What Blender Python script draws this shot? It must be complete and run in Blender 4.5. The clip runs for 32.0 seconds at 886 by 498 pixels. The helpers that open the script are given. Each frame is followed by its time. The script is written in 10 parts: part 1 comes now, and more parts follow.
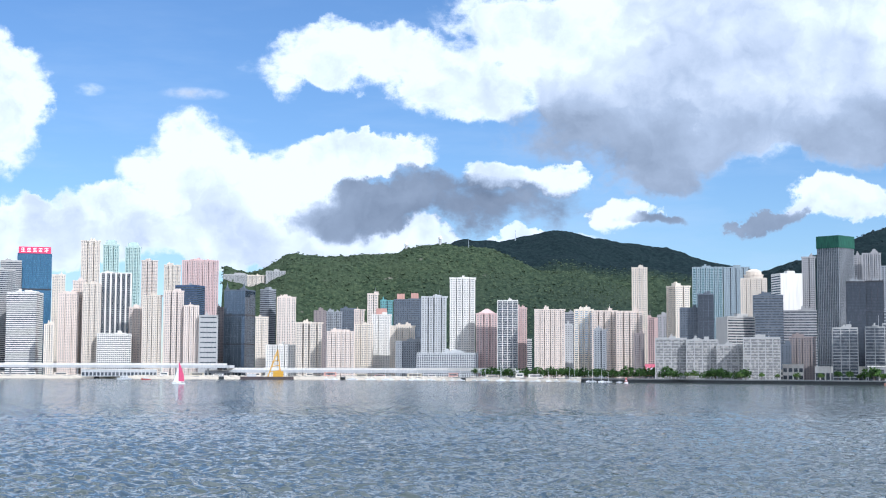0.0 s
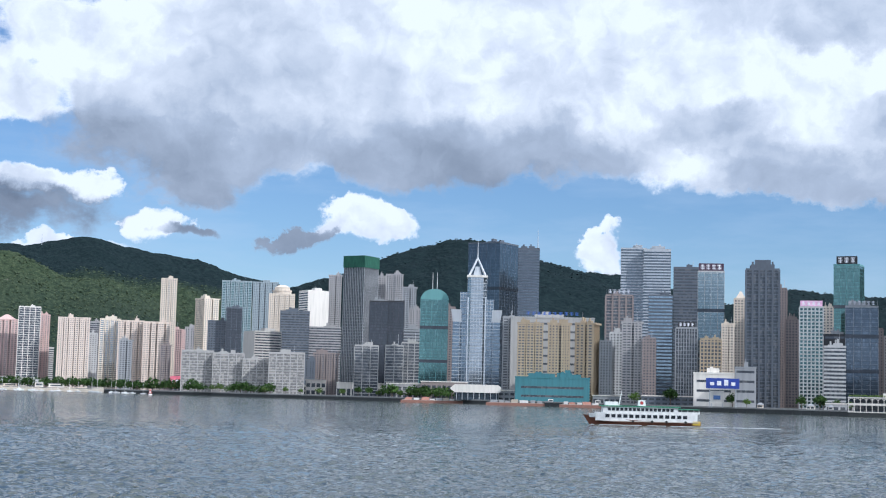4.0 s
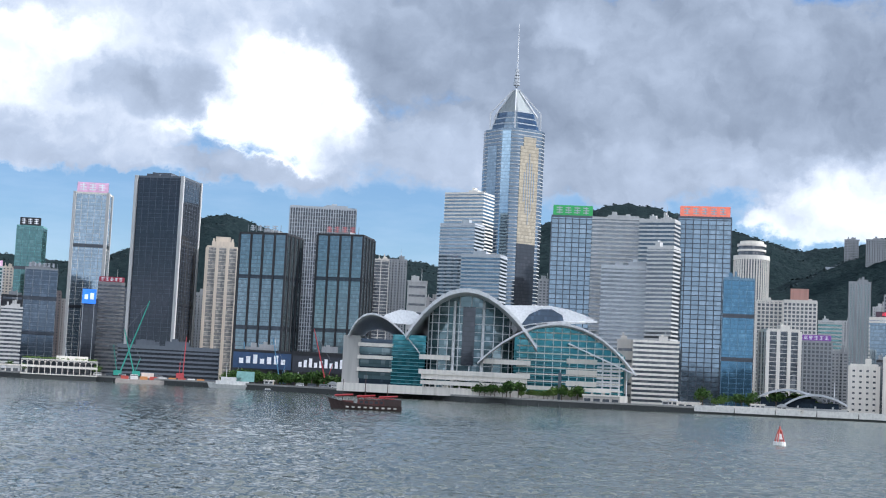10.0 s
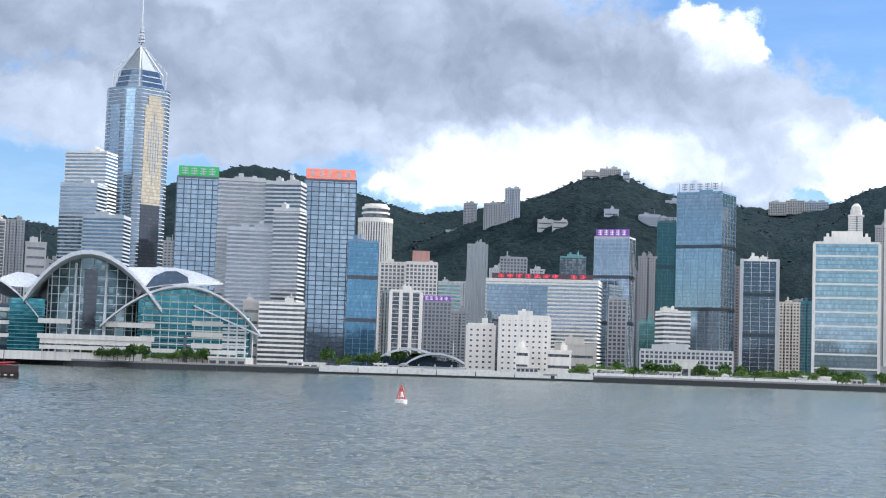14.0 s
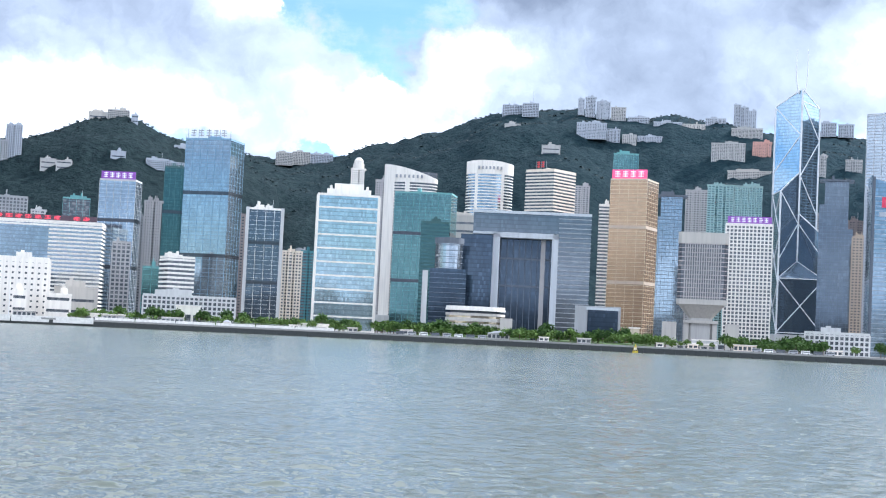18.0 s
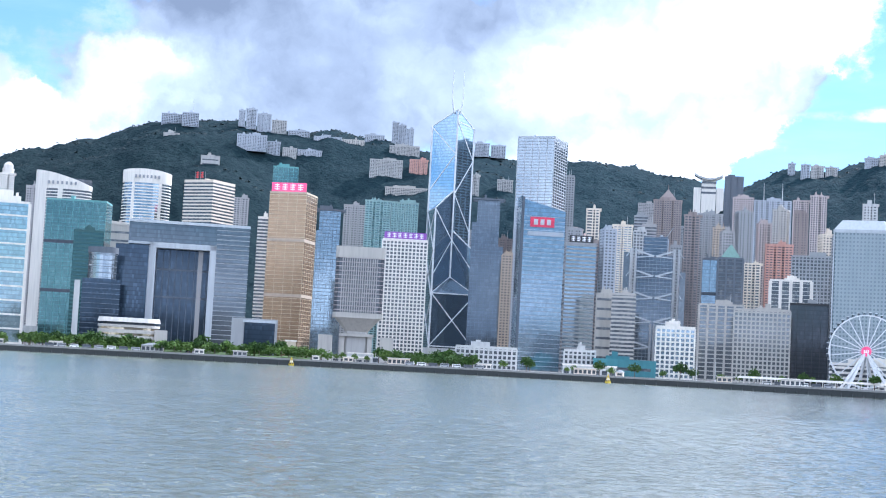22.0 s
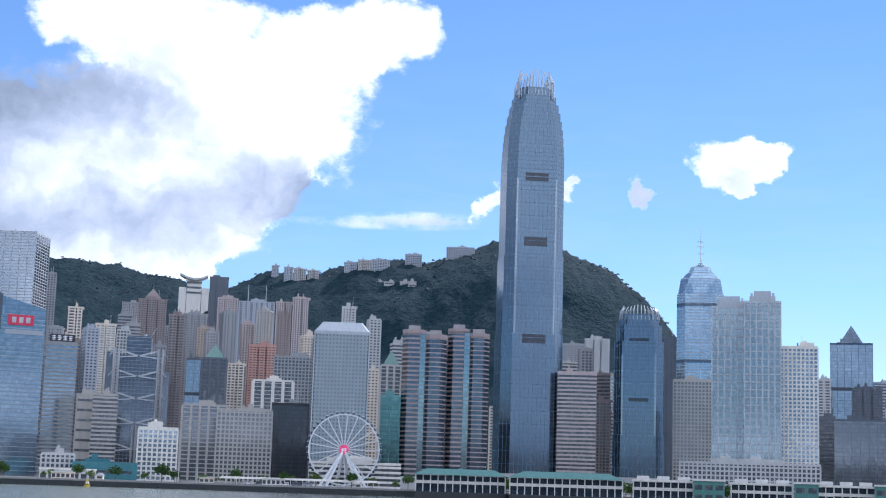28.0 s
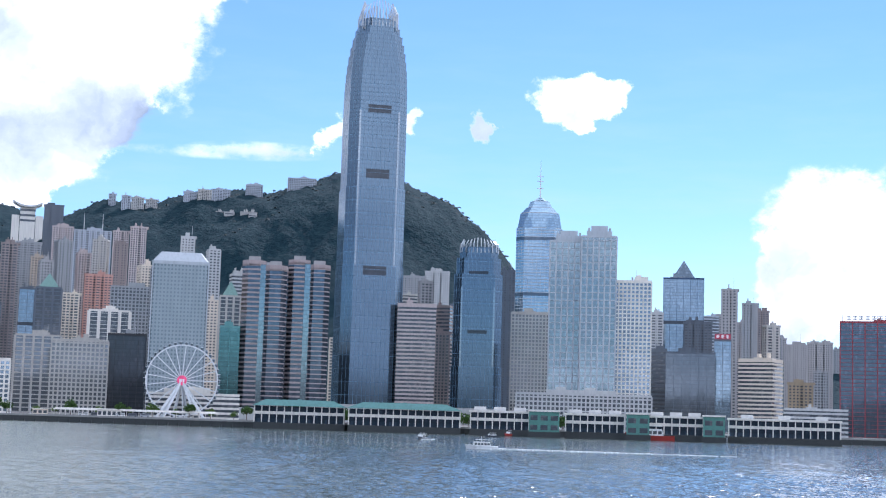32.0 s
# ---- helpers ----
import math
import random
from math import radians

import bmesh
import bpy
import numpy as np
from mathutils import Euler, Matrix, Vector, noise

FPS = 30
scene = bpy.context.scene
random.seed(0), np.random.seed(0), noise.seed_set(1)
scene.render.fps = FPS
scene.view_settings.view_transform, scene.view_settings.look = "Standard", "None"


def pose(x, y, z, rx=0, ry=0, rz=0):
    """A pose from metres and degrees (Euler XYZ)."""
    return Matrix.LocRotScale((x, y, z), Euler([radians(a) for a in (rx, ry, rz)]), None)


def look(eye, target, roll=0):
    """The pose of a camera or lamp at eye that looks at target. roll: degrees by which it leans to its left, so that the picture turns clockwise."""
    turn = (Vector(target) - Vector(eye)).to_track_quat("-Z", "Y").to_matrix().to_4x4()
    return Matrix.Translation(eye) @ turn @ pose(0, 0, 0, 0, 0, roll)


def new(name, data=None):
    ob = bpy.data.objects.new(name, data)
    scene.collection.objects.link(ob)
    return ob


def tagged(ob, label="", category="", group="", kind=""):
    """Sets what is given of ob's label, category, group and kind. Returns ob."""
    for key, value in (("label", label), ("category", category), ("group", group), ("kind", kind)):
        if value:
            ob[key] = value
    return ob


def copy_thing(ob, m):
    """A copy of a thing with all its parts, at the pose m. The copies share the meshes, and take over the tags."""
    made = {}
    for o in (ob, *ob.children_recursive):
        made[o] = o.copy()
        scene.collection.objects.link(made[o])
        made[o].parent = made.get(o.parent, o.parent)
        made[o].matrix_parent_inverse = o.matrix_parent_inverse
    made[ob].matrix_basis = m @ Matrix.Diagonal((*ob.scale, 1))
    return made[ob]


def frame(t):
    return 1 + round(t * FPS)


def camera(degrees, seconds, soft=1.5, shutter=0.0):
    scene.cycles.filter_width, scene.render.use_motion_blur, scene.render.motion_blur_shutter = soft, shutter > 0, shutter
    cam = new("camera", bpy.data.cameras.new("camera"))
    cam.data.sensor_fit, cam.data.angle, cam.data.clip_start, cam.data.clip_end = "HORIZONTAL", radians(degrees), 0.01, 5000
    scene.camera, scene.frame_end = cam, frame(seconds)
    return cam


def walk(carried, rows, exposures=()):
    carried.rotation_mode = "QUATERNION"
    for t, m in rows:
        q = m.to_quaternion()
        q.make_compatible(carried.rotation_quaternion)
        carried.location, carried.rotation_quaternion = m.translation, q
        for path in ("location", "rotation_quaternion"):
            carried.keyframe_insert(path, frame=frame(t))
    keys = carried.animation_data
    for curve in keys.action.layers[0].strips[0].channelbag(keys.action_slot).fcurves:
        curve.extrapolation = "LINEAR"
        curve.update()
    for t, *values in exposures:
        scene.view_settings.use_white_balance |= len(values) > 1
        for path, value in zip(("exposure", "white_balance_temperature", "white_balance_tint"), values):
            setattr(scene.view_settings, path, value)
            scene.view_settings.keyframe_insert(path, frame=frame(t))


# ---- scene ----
cam = camera(33.09, 32.0, soft=1.1)

EYE_HEIGHT = 12.0


def heading(azimuth, pitch, roll):
    """Camera on the viewing deck, turned to azimuth (clockwise from +y), tilted up by pitch and leaning by roll."""
    return pose(0, 0, EYE_HEIGHT, 90 + pitch, 0, -azimuth) @ pose(0, 0, 0, 0, 0, roll)


# seconds, azimuth, pitch, roll of the slow turn across the harbour
TURN = [
    (0, -59.99, 4.73, 0.21),
    (0.5, -61.51, 5.48, 0.19),
    (1, -61.43, 5.93, 0.27),
    (1.5, -58.48, 5.30, 0.14),
    (2, -54.91, 5.48, 0.15),
    (2.5, -51.24, 5.60, 0.54),
    (3, -48.29, 5.45, 0.89),
    (3.5, -46.09, 5.55, 1.31),
    (4, -42.08, 5.47, 1.43),
    (4.5, -38.20, 5.60, 1.70),
    (6.5, -31.52, 4.97, 2.34),
    (7, -29.26, 5.15, 2.61),
    (7.5, -27.00, 4.89, 2.79),
    (8, -23.38, 4.79, 2.56),
    (8.5, -19.82, 4.72, 2.67),
    (9, -16.13, 4.60, 2.79),
    (9.5, -13.36, 4.62, 3.08),
    (10, -11.30, 5.16, 2.83),
    (10.5, -9.10, 5.24, 2.82),
    (11, -7.43, 5.33, 2.44),
    (11.5, -6.61, 5.32, 2.42),
    (12, -5.06, 4.95, 2.28),
    (12.5, -3.15, 4.46, 2.38),
    (13, -1.95, 4.23, 2.26),
    (13.5, 0.63, 4.34, 2.25),
    (15.5, 9.34, 3.38, 1.41),
    (16, 12.10, 3.08, 2.31),
    (16.5, 14.43, 2.77, 2.75),
    (17, 15.70, 3.38, 3.14),
    (17.5, 19.57, 3.36, 2.91),
    (18, 21.99, 2.98, 2.76),
    (18.5, 23.75, 2.88, 2.79),
    (19, 25.38, 2.83, 2.60),
    (19.5, 27.43, 3.00, 2.69),
    (20, 29.64, 2.82, 3.18),
    (20.5, 30.70, 3.65, 3.43),
    (21, 31.56, 4.28, 3.07),
    (21.5, 33.21, 4.52, 2.68),
    (22, 35.05, 4.13, 3.06),
    (22.5, 36.11, 4.08, 3.36),
    (23, 37.81, 4.64, 3.25),
    (23.5, 40.21, 4.79, 3.47),
    (24, 43.73, 5.32, 3.13),
    (24.5, 46.11, 5.46, 3.78),
    (25, 48.87, 5.39, 3.55),
    (25.5, 50.42, 5.46, 4.25),
    (26, 49.89, 6.90, 3.81),
    (26.5, 51.04, 7.89, 3.53),
    (28.5, 55.66, 8.74, 1.50),
    (29, 56.75, 8.40, 1.45),
    (29.5, 56.80, 7.06, 1.53),
    (30, 56.60, 6.34, 1.87),
    (30.5, 55.50, 5.72, 1.96),
    (31, 55.74, 6.05, 1.43),
    (31.5, 58.49, 6.42, 1.72),
    (32, 60.79, 6.38, 1.77),
]
EXPOSURES = [(0, -0.20, 5250, 11), (4, -0.35, 5400, 11), (8, -0.22, 5550, 11), (14, 0.18, 5650, 12), (17, 0.48, 5550, 12), (20, 0.86, 5350, 12), (22, 0.60, 5200, 13), (24, 0.35, 5200, 14), (26, 0.09, 5250, 16), (29, -0.12, 5300, 16), (32, 0.12, 5300, 16)]
walk(cam, [(t, heading(a, p, r)) for t, a, p, r in TURN], exposures=EXPOSURES)

# azimuth, height, half width, half height in degrees, and how bright each cloud stands
CLOUDS = []
CLOUDS += [(-76.1, 9.7, 1.9, 2.7, 0.97), (-75.0, 5.0, 4.0, 1.2, 0.92), (-73.6, 5.9, 4.5, 1.0, 0.97), (-73.5, 10.5, 0.7, 0.3, 0.80), (-70.4, 5.2, 7.4, 1.4, 0.90), (-69.8, 7.9, 2.4, 2.4, 1.00), (-69.6, 10.5, 1.5, 0.3, 0.80), (-68.4, 6.6, 1.7, 1.5, 1.00), (-64.9, 4.7, 4.0, 0.7, 0.85), (-64.2, 8.1, 2.5, 1.1, 1.00)]
CLOUDS += [(-63.6, 6.2, 3.0, 1.2, 0.45), (-63.0, 11.9, 4.7, 1.5, 0.97), (-61.0, 8.1, 1.5, 0.9, 1.00), (-59.6, 6.5, 6.7, 1.2, 0.42), (-59.0, 10.8, 3.0, 1.4, 0.93), (-55.5, 7.5, 1.5, 0.7, 1.00), (-55.3, 13.3, 5.5, 2.0, 0.97), (-52.9, 5.9, 1.2, 0.9, 1.00), (-52.1, 9.5, 6.4, 1.8, 0.52), (-52.0, 7.7, 2.2, 1.0, 0.58)]
CLOUDS += [(-52.0, 11.4, 5.0, 2.5, 0.80), (-51.8, 5.7, 1.5, 0.4, 0.45), (-50.2, 12.5, 8.2, 3.2, 0.95), (-49.2, 11.3, 7.4, 3.7, 0.78), (-47.5, 5.7, 1.1, 0.5, 0.50), (-47.4, 5.8, 1.1, 0.4, 0.55), (-45.2, 6.3, 1.9, 0.9, 0.95), (-45.1, 6.1, 2.2, 0.9, 0.92), (-44.2, 8.3, 1.5, 1.0, 0.60), (-43.0, 13.0, 6.2, 3.2, 1.00)]
CLOUDS += [(-41.2, 9.4, 8.2, 1.6, 0.52), (-39.7, 12.0, 12.9, 4.2, 0.86), (-38.6, 13.7, 7.4, 2.7, 1.00), (-37.6, 15.7, 14.9, 2.0, 0.90), (-36.0, 5.9, 0.6, 0.6, 1.00), (-35.8, 5.5, 1.1, 0.8, 0.95), (-33.2, 12.5, 6.4, 2.2, 1.00), (-32.0, 10.5, 2.2, 1.2, 0.62), (-31.9, 10.6, 2.7, 1.2, 0.60), (-31.4, 11.7, 5.5, 2.2, 1.00)]
CLOUDS += [(-28.0, 10.9, 10.4, 3.7, 0.97), (-27.9, 8.9, 5.9, 1.5, 0.60), (-27.2, 13.7, 2.2, 0.9, 0.62), (-26.8, 11.5, 3.5, 2.7, 1.00), (-26.8, 8.4, 7.4, 1.2, 0.66), (-24.6, 14.2, 12.9, 1.7, 0.80), (-23.7, 10.7, 4.7, 1.7, 0.40), (-22.3, 12.5, 3.7, 1.5, 0.80), (-19.9, 7.8, 5.5, 0.7, 0.66), (-17.4, 10.8, 4.2, 3.2, 1.12)]
CLOUDS += [(-12.5, 8.9, 5.5, 1.7, 0.66), (-11.8, 13.8, 7.4, 2.0, 0.52), (-11.8, 13.0, 5.0, 2.5, 0.50), (-7.2, 11.6, 8.4, 4.7, 0.50), (-6.8, 13.7, 2.2, 1.1, 1.00), (-5.3, 12.3, 6.2, 2.7, 0.50), (-4.1, 8.9, 6.9, 2.0, 0.66), (-2.7, 9.0, 5.0, 1.5, 0.64), (-0.8, 11.0, 10.4, 4.7, 0.62), (0.2, 14.0, 12.9, 1.7, 0.55)]
CLOUDS += [(2.5, 11.9, 6.4, 2.7, 0.45), (2.7, 6.8, 3.0, 1.0, 0.90), (5.4, 11.3, 10.4, 2.1, 0.36), (5.6, 8.1, 5.5, 1.9, 1.12), (9.6, 11.8, 3.2, 2.2, 0.50), (9.6, 10.3, 7.4, 3.2, 0.62), (10.3, 7.9, 3.5, 1.5, 1.00), (10.4, 10.0, 4.5, 1.5, 0.52), (10.8, 9.4, 8.2, 3.7, 0.62), (11.8, 7.8, 3.0, 1.1, 1.00)]
CLOUDS += [(13.5, 12.2, 2.1, 1.6, 1.00), (13.6, 8.3, 12.4, 1.5, 1.00), (14.6, 8.7, 3.5, 2.7, 0.62), (15.8, 8.7, 4.0, 1.7, 0.60), (19.0, 8.1, 3.0, 1.5, 0.97), (23.2, 9.9, 3.2, 1.6, 1.05), (27.6, 9.9, 9.9, 3.7, 0.58), (28.9, 10.1, 5.7, 3.0, 0.52), (28.9, 12.4, 5.0, 2.0, 0.45), (29.0, 12.4, 7.9, 2.7, 0.22)]
CLOUDS += [(29.1, 11.1, 6.4, 3.2, 0.35), (29.7, 11.7, 5.7, 3.0, 0.50), (32.5, 10.8, 10.4, 4.0, 0.56), (33.6, 11.3, 3.7, 2.2, 0.55), (33.8, 9.8, 5.9, 1.7, 0.50), (34.8, 9.9, 3.7, 1.7, 0.60), (35.7, 12.3, 5.0, 2.5, 0.48), (38.1, 9.8, 3.0, 1.2, 0.60), (39.5, 11.1, 5.0, 2.7, 1.03), (39.5, 11.5, 4.7, 2.7, 0.92)]
CLOUDS += [(40.1, 10.6, 5.0, 3.0, 0.90), (40.8, 13.0, 4.7, 2.2, 0.46), (42.5, 16.6, 4.5, 1.9, 1.0), (51.0, 16.8, 3.4, 1.8, 1.05), (42.1, 7.9, 6.2, 1.0, 0.90), (42.3, 8.6, 6.4, 1.5, 1.00), (42.6, 9.5, 5.9, 2.1, 0.25), (42.6, 10.6, 2.2, 0.4, 0.55), (43.7, 11.9, 5.9, 4.5, 1.00), (43.9, 11.2, 5.7, 3.5, 1.05), (44.1, 7.8, 3.0, 1.0, 0.95), (46.8, 10.8, 3.2, 1.5, 0.50)]
CLOUDS += [(47.1, 12.6, 3.2, 3.2, 1.05), (48.5, 14.4, 4.2, 3.7, 1.12), (52.2, 9.7, 4.6, 0.30, 0.80), (53.6, 9.95, 3.0, 0.30, 0.86), (56.2, 10.5, 0.9, 0.5, 1.00), (59.6, 11.2, 0.7, 0.6, 0.95), (62.3, 10.7, 0.5, 0.4, 0.80), (65.6, 12.1, 1.4, 1.0, 0.97), (66.0, 11.7, 0.6, 0.6, 0.90), (66.8, 12.4, 1.5, 0.7, 1.00)]
CLOUDS += [(74.0, 4.9, 2.2, 2.5, 0.90), (76.5, 6.4, 4.2, 3.7, 1.00), (-79.0, 10.6, 3.2, 3.2, 0.97), (-78.5, 5.4, 3.4, 1.1, 0.95), (-66.6, 7.2, 2.4, 1.6, 1.00), (-62.6, 8.2, 2.4, 0.9, 1.02), (-62.5, 4.9, 5.0, 0.8, 0.95), (-56.8, 4.9, 3.4, 0.6, 0.92), (-57.6, 7.6, 1.6, 0.7, 0.98)]
SKY_STRENGTH = 0.115

# ---- sky and sun ----
SUN_AZIMUTH, SUN_HEIGHT = 80.0, 39.0


def sky_world():
    """Afternoon sky with broken cumulus, one field for the whole dome."""
    world = bpy.data.worlds.new("sky")
    scene.world = world
    world.use_nodes = True
    tree = world.node_tree
    tree.nodes.clear()
    link = tree.links.new

    def node(kind, **values):
        n = tree.nodes.new(kind)
        for key, value in values.items():
            n.inputs[key].default_value = value
        return n

    def calc(op, a, b=0.0, c=0.0, clamp=False):
        n = tree.nodes.new("ShaderNodeMath")
        n.operation, n.use_clamp = op, clamp
        for k, v in enumerate((a, b, c)):
            if isinstance(v, (int, float)):
                n.inputs[k].default_value = v
            else:
                link(v, n.inputs[k])
        return n.outputs[0]

    def vec(op, a, b, c=(0, 0, 0)):
        n = tree.nodes.new("ShaderNodeVectorMath")
        n.operation = op
        for k, v in enumerate((a, b, c)):
            if isinstance(v, tuple):
                n.inputs[k].default_value = v
            else:
                link(v, n.inputs[k])
        return n.outputs["Value"] if op == "DOT_PRODUCT" else n.outputs["Vector"]

    def fractal(where, scale, detail, rough=0.55):
        n = tree.nodes.new("ShaderNodeTexNoise")
        n.inputs["Scale"].default_value, n.inputs["Detail"].default_value = scale, detail
        n.inputs["Roughness"].default_value = rough
        link(where, n.inputs["Vector"])
        return n

    coord = tree.nodes.new("ShaderNodeTexCoord")
    way = coord.outputs["Generated"]
    split = tree.nodes.new("ShaderNodeSeparateXYZ")
    link(way, split.inputs[0])
    azimuth = calc("MULTIPLY", calc("ARCTAN2", split.outputs[0], split.outputs[1]), 57.29578)
    height = calc("MULTIPLY", calc("ARCSINE", split.outputs[2]), 57.29578)
    flat = tree.nodes.new("ShaderNodeCombineXYZ")
    link(azimuth, flat.inputs[0])
    link(height, flat.inputs[1])
    billow = fractal(flat.outputs[0], 0.30, 7.0, 0.60)
    shifted = vec("MULTIPLY_ADD", billow.outputs["Color"], (5.2, 4.0, 0.0), (-2.6, -2.0, 0.0))
    place = vec("ADD", flat.outputs[0], shifted)
    wisp = fractal(vec("MULTIPLY", flat.outputs[0], (1.0, 1.5, 1.0)), 0.75, 9.0, 0.62)
    total, heavy, shade = 0.0, 0.0, 0.0
    for a, e, ra, re, tone in CLOUDS:
        # thin streaks of ice cloud keep their smooth line
        near = vec("MULTIPLY_ADD", place if re > 0.35 else flat.outputs[0], (1 / ra, 1 / re, 0.0), (-a / ra, -e / re, 0.0))
        weight = calc("MULTIPLY_ADD", vec("DOT_PRODUCT", near, near), -1.0, 1.0, clamp=True)
        if re <= 0.35:
            weight = calc("MULTIPLY", weight, 0.34)
        total = calc("ADD", weight, total)
        strong = calc("MULTIPLY", weight, weight)
        heavy = calc("ADD", strong, heavy)
        shade = calc("MULTIPLY_ADD", strong, tone, shade)
    tone = calc("DIVIDE", shade, calc("ADD", heavy, 0.0005))
    # broken cloud over the rest of the dome
    rest = fractal(vec("MULTIPLY", way, (1.0, 1.0, 2.2)), 1.7, 6.0, 0.6)
    far = calc("SUBTRACT", calc("ABSOLUTE", calc("SUBTRACT", azimuth, 1.0)), 84.0)
    outside = calc("MAXIMUM", calc("MULTIPLY", far, 0.1, clamp=True), calc("MULTIPLY_ADD", height, 0.1, -1.75, clamp=True))
    spread = calc("MULTIPLY", calc("MULTIPLY_ADD", rest.outputs["Fac"], 6.0, -1.95, clamp=True), outside)
    total = calc("ADD", total, spread)
    tone = calc("ADD", tone, calc("MULTIPLY", spread, 0.95))
    # lumps of cumulus, finer than the drifting edge
    lump = tree.nodes.new("ShaderNodeTexVoronoi")
    lump.feature, lump.normalize = "SMOOTH_F1", True
    for key, value in (("Scale", 0.62), ("Detail", 3.0), ("Roughness", 0.55), ("Smoothness", 0.35)):
        lump.inputs[key].default_value = value
    link(vec("MULTIPLY_ADD", billow.outputs["Color"], (1.6, 1.3, 0.0), flat.outputs[0]), lump.inputs["Vector"])
    puff = calc("SUBTRACT", 0.36, lump.outputs["Distance"])
    bright = calc("MULTIPLY_ADD", tone, 2.2, -1.2, clamp=True)
    inside = calc("MULTIPLY", total, 4.0, clamp=True)
    edge = calc("ADD", total, calc("MULTIPLY", calc("MULTIPLY_ADD", wisp.outputs["Fac"], 1.7, -0.88), inside))
    edge = calc("ADD", edge, calc("MULTIPLY", puff, calc("MULTIPLY", inside, calc("MULTIPLY", bright, 0.9))))
    cover = tree.nodes.new("ShaderNodeMapRange")
    cover.interpolation_type = "SMOOTHSTEP"
    cover.inputs["From Min"].default_value = 0.0
    link(calc("MULTIPLY_ADD", bright, -0.35, 0.95), cover.inputs["From Max"])
    link(edge, cover.inputs["Value"])
    relief = calc("SUBTRACT", fractal(vec("ADD", flat.outputs[0], (0.9, 1.3, 0.0)), 0.22, 3.0).outputs["Fac"],
                  fractal(flat.outputs[0], 0.22, 3.0).outputs["Fac"])
    ripple = calc("SUBTRACT", fractal(vec("ADD", place, (0.30, 0.45, 0.0)), 0.55, 4.0).outputs["Fac"],
                  fractal(place, 0.55, 4.0).outputs["Fac"])
    tone = calc("MULTIPLY_ADD", relief, -0.45, calc("MINIMUM", tone, 1.05))
    tone = calc("MULTIPLY_ADD", ripple, -0.28, tone)
    tone = calc("ADD", tone, calc("MULTIPLY", puff, calc("MULTIPLY_ADD", bright, 0.10, 0.06)))
    tone = calc("ADD", tone, calc("MULTIPLY_ADD", wisp.outputs["Fac"], 0.10, -0.05))
    # thin rims let more light through than the deep middle of a cloud
    thin = calc("MULTIPLY_ADD", edge, -1.1, 0.75, clamp=True)
    tone = calc("ADD", tone, calc("MULTIPLY", thin, 0.26))
    ramp = tree.nodes.new("ShaderNodeValToRGB")
    link(tone, ramp.inputs[0])
    marks = ramp.color_ramp.elements
    marks[0].position, marks[0].color = 0.28, (0.24, 0.275, 0.335, 1)
    marks[1].position, marks[1].color = 1.03, (1.25, 1.245, 1.22, 1)
    for p, c in ((0.5, (0.41, 0.455, 0.52, 1)), (0.72, (0.63, 0.68, 0.75, 1)), (0.9, (0.98, 0.99, 1.0, 1))):
        marks.new(p).color = c
    sky = tree.nodes.new("ShaderNodeTexSky")
    sky.sky_type, sky.sun_disc = "NISHITA", False
    sky.sun_elevation, sky.sun_rotation = radians(SUN_HEIGHT), radians(SUN_AZIMUTH)
    sky.air_density, sky.dust_density, sky.ozone_density = 1.0, 0.0, 3.0
    clear = tree.nodes.new("ShaderNodeMix")
    clear.data_type, clear.blend_type = "RGBA", "MULTIPLY"
    clear.inputs["Factor"].default_value = 1.0
    link(sky.outputs[0], clear.inputs["A"])
    clear.inputs["B"].default_value = (SKY_STRENGTH * 0.96, SKY_STRENGTH * 1.0, SKY_STRENGTH * 1.05, 1)
    lift = tree.nodes.new("ShaderNodeVectorMath")
    lift.operation = "SCALE"
    link(ramp.outputs[0], lift.inputs[0])
    link(calc("MULTIPLY_ADD", outside, 0.3, 1.0), lift.inputs["Scale"])
    # thin high veil, drawn out along the horizon
    veil = fractal(vec("MULTIPLY", flat.outputs[0], (0.16, 0.75, 1.0)), 1.0, 7.0, 0.6)
    low = calc("MULTIPLY_ADD", height, -0.045, 0.75, clamp=True)
    haze = tree.nodes.new("ShaderNodeMix")
    haze.data_type = "RGBA"
    link(calc("MULTIPLY", calc("MULTIPLY_ADD", veil.outputs["Fac"], 3.0, -1.35, clamp=True), calc("MULTIPLY", low, 0.75)), haze.inputs["Factor"])
    link(clear.outputs["Result"], haze.inputs["A"])
    haze.inputs["B"].default_value = (0.72, 0.84, 0.95, 1)
    mix = tree.nodes.new("ShaderNodeMix")
    mix.data_type = "RGBA"
    link(cover.outputs[0], mix.inputs["Factor"])
    link(haze.outputs["Result"], mix.inputs["A"])
    link(lift.outputs[0], mix.inputs["B"])
    back = node("ShaderNodeBackground", Strength=1.0)
    link(mix.outputs["Result"], back.inputs[0])
    out = tree.nodes.new("ShaderNodeOutputWorld")
    link(back.outputs[0], out.inputs[0])


sky_world()
sun = new("sun", bpy.data.lights.new("sun", "SUN"))
sun.data.energy, sun.data.angle, sun.data.color = 5.0, radians(0.6), (1.0, 0.91, 0.79)
reach = Vector((math.sin(radians(SUN_AZIMUTH)) * math.cos(radians(SUN_HEIGHT)), math.cos(radians(SUN_AZIMUTH)) * math.cos(radians(SUN_HEIGHT)), math.sin(radians(SUN_HEIGHT))))
sun.matrix_world = look(reach * 900, (0, 0, 0))

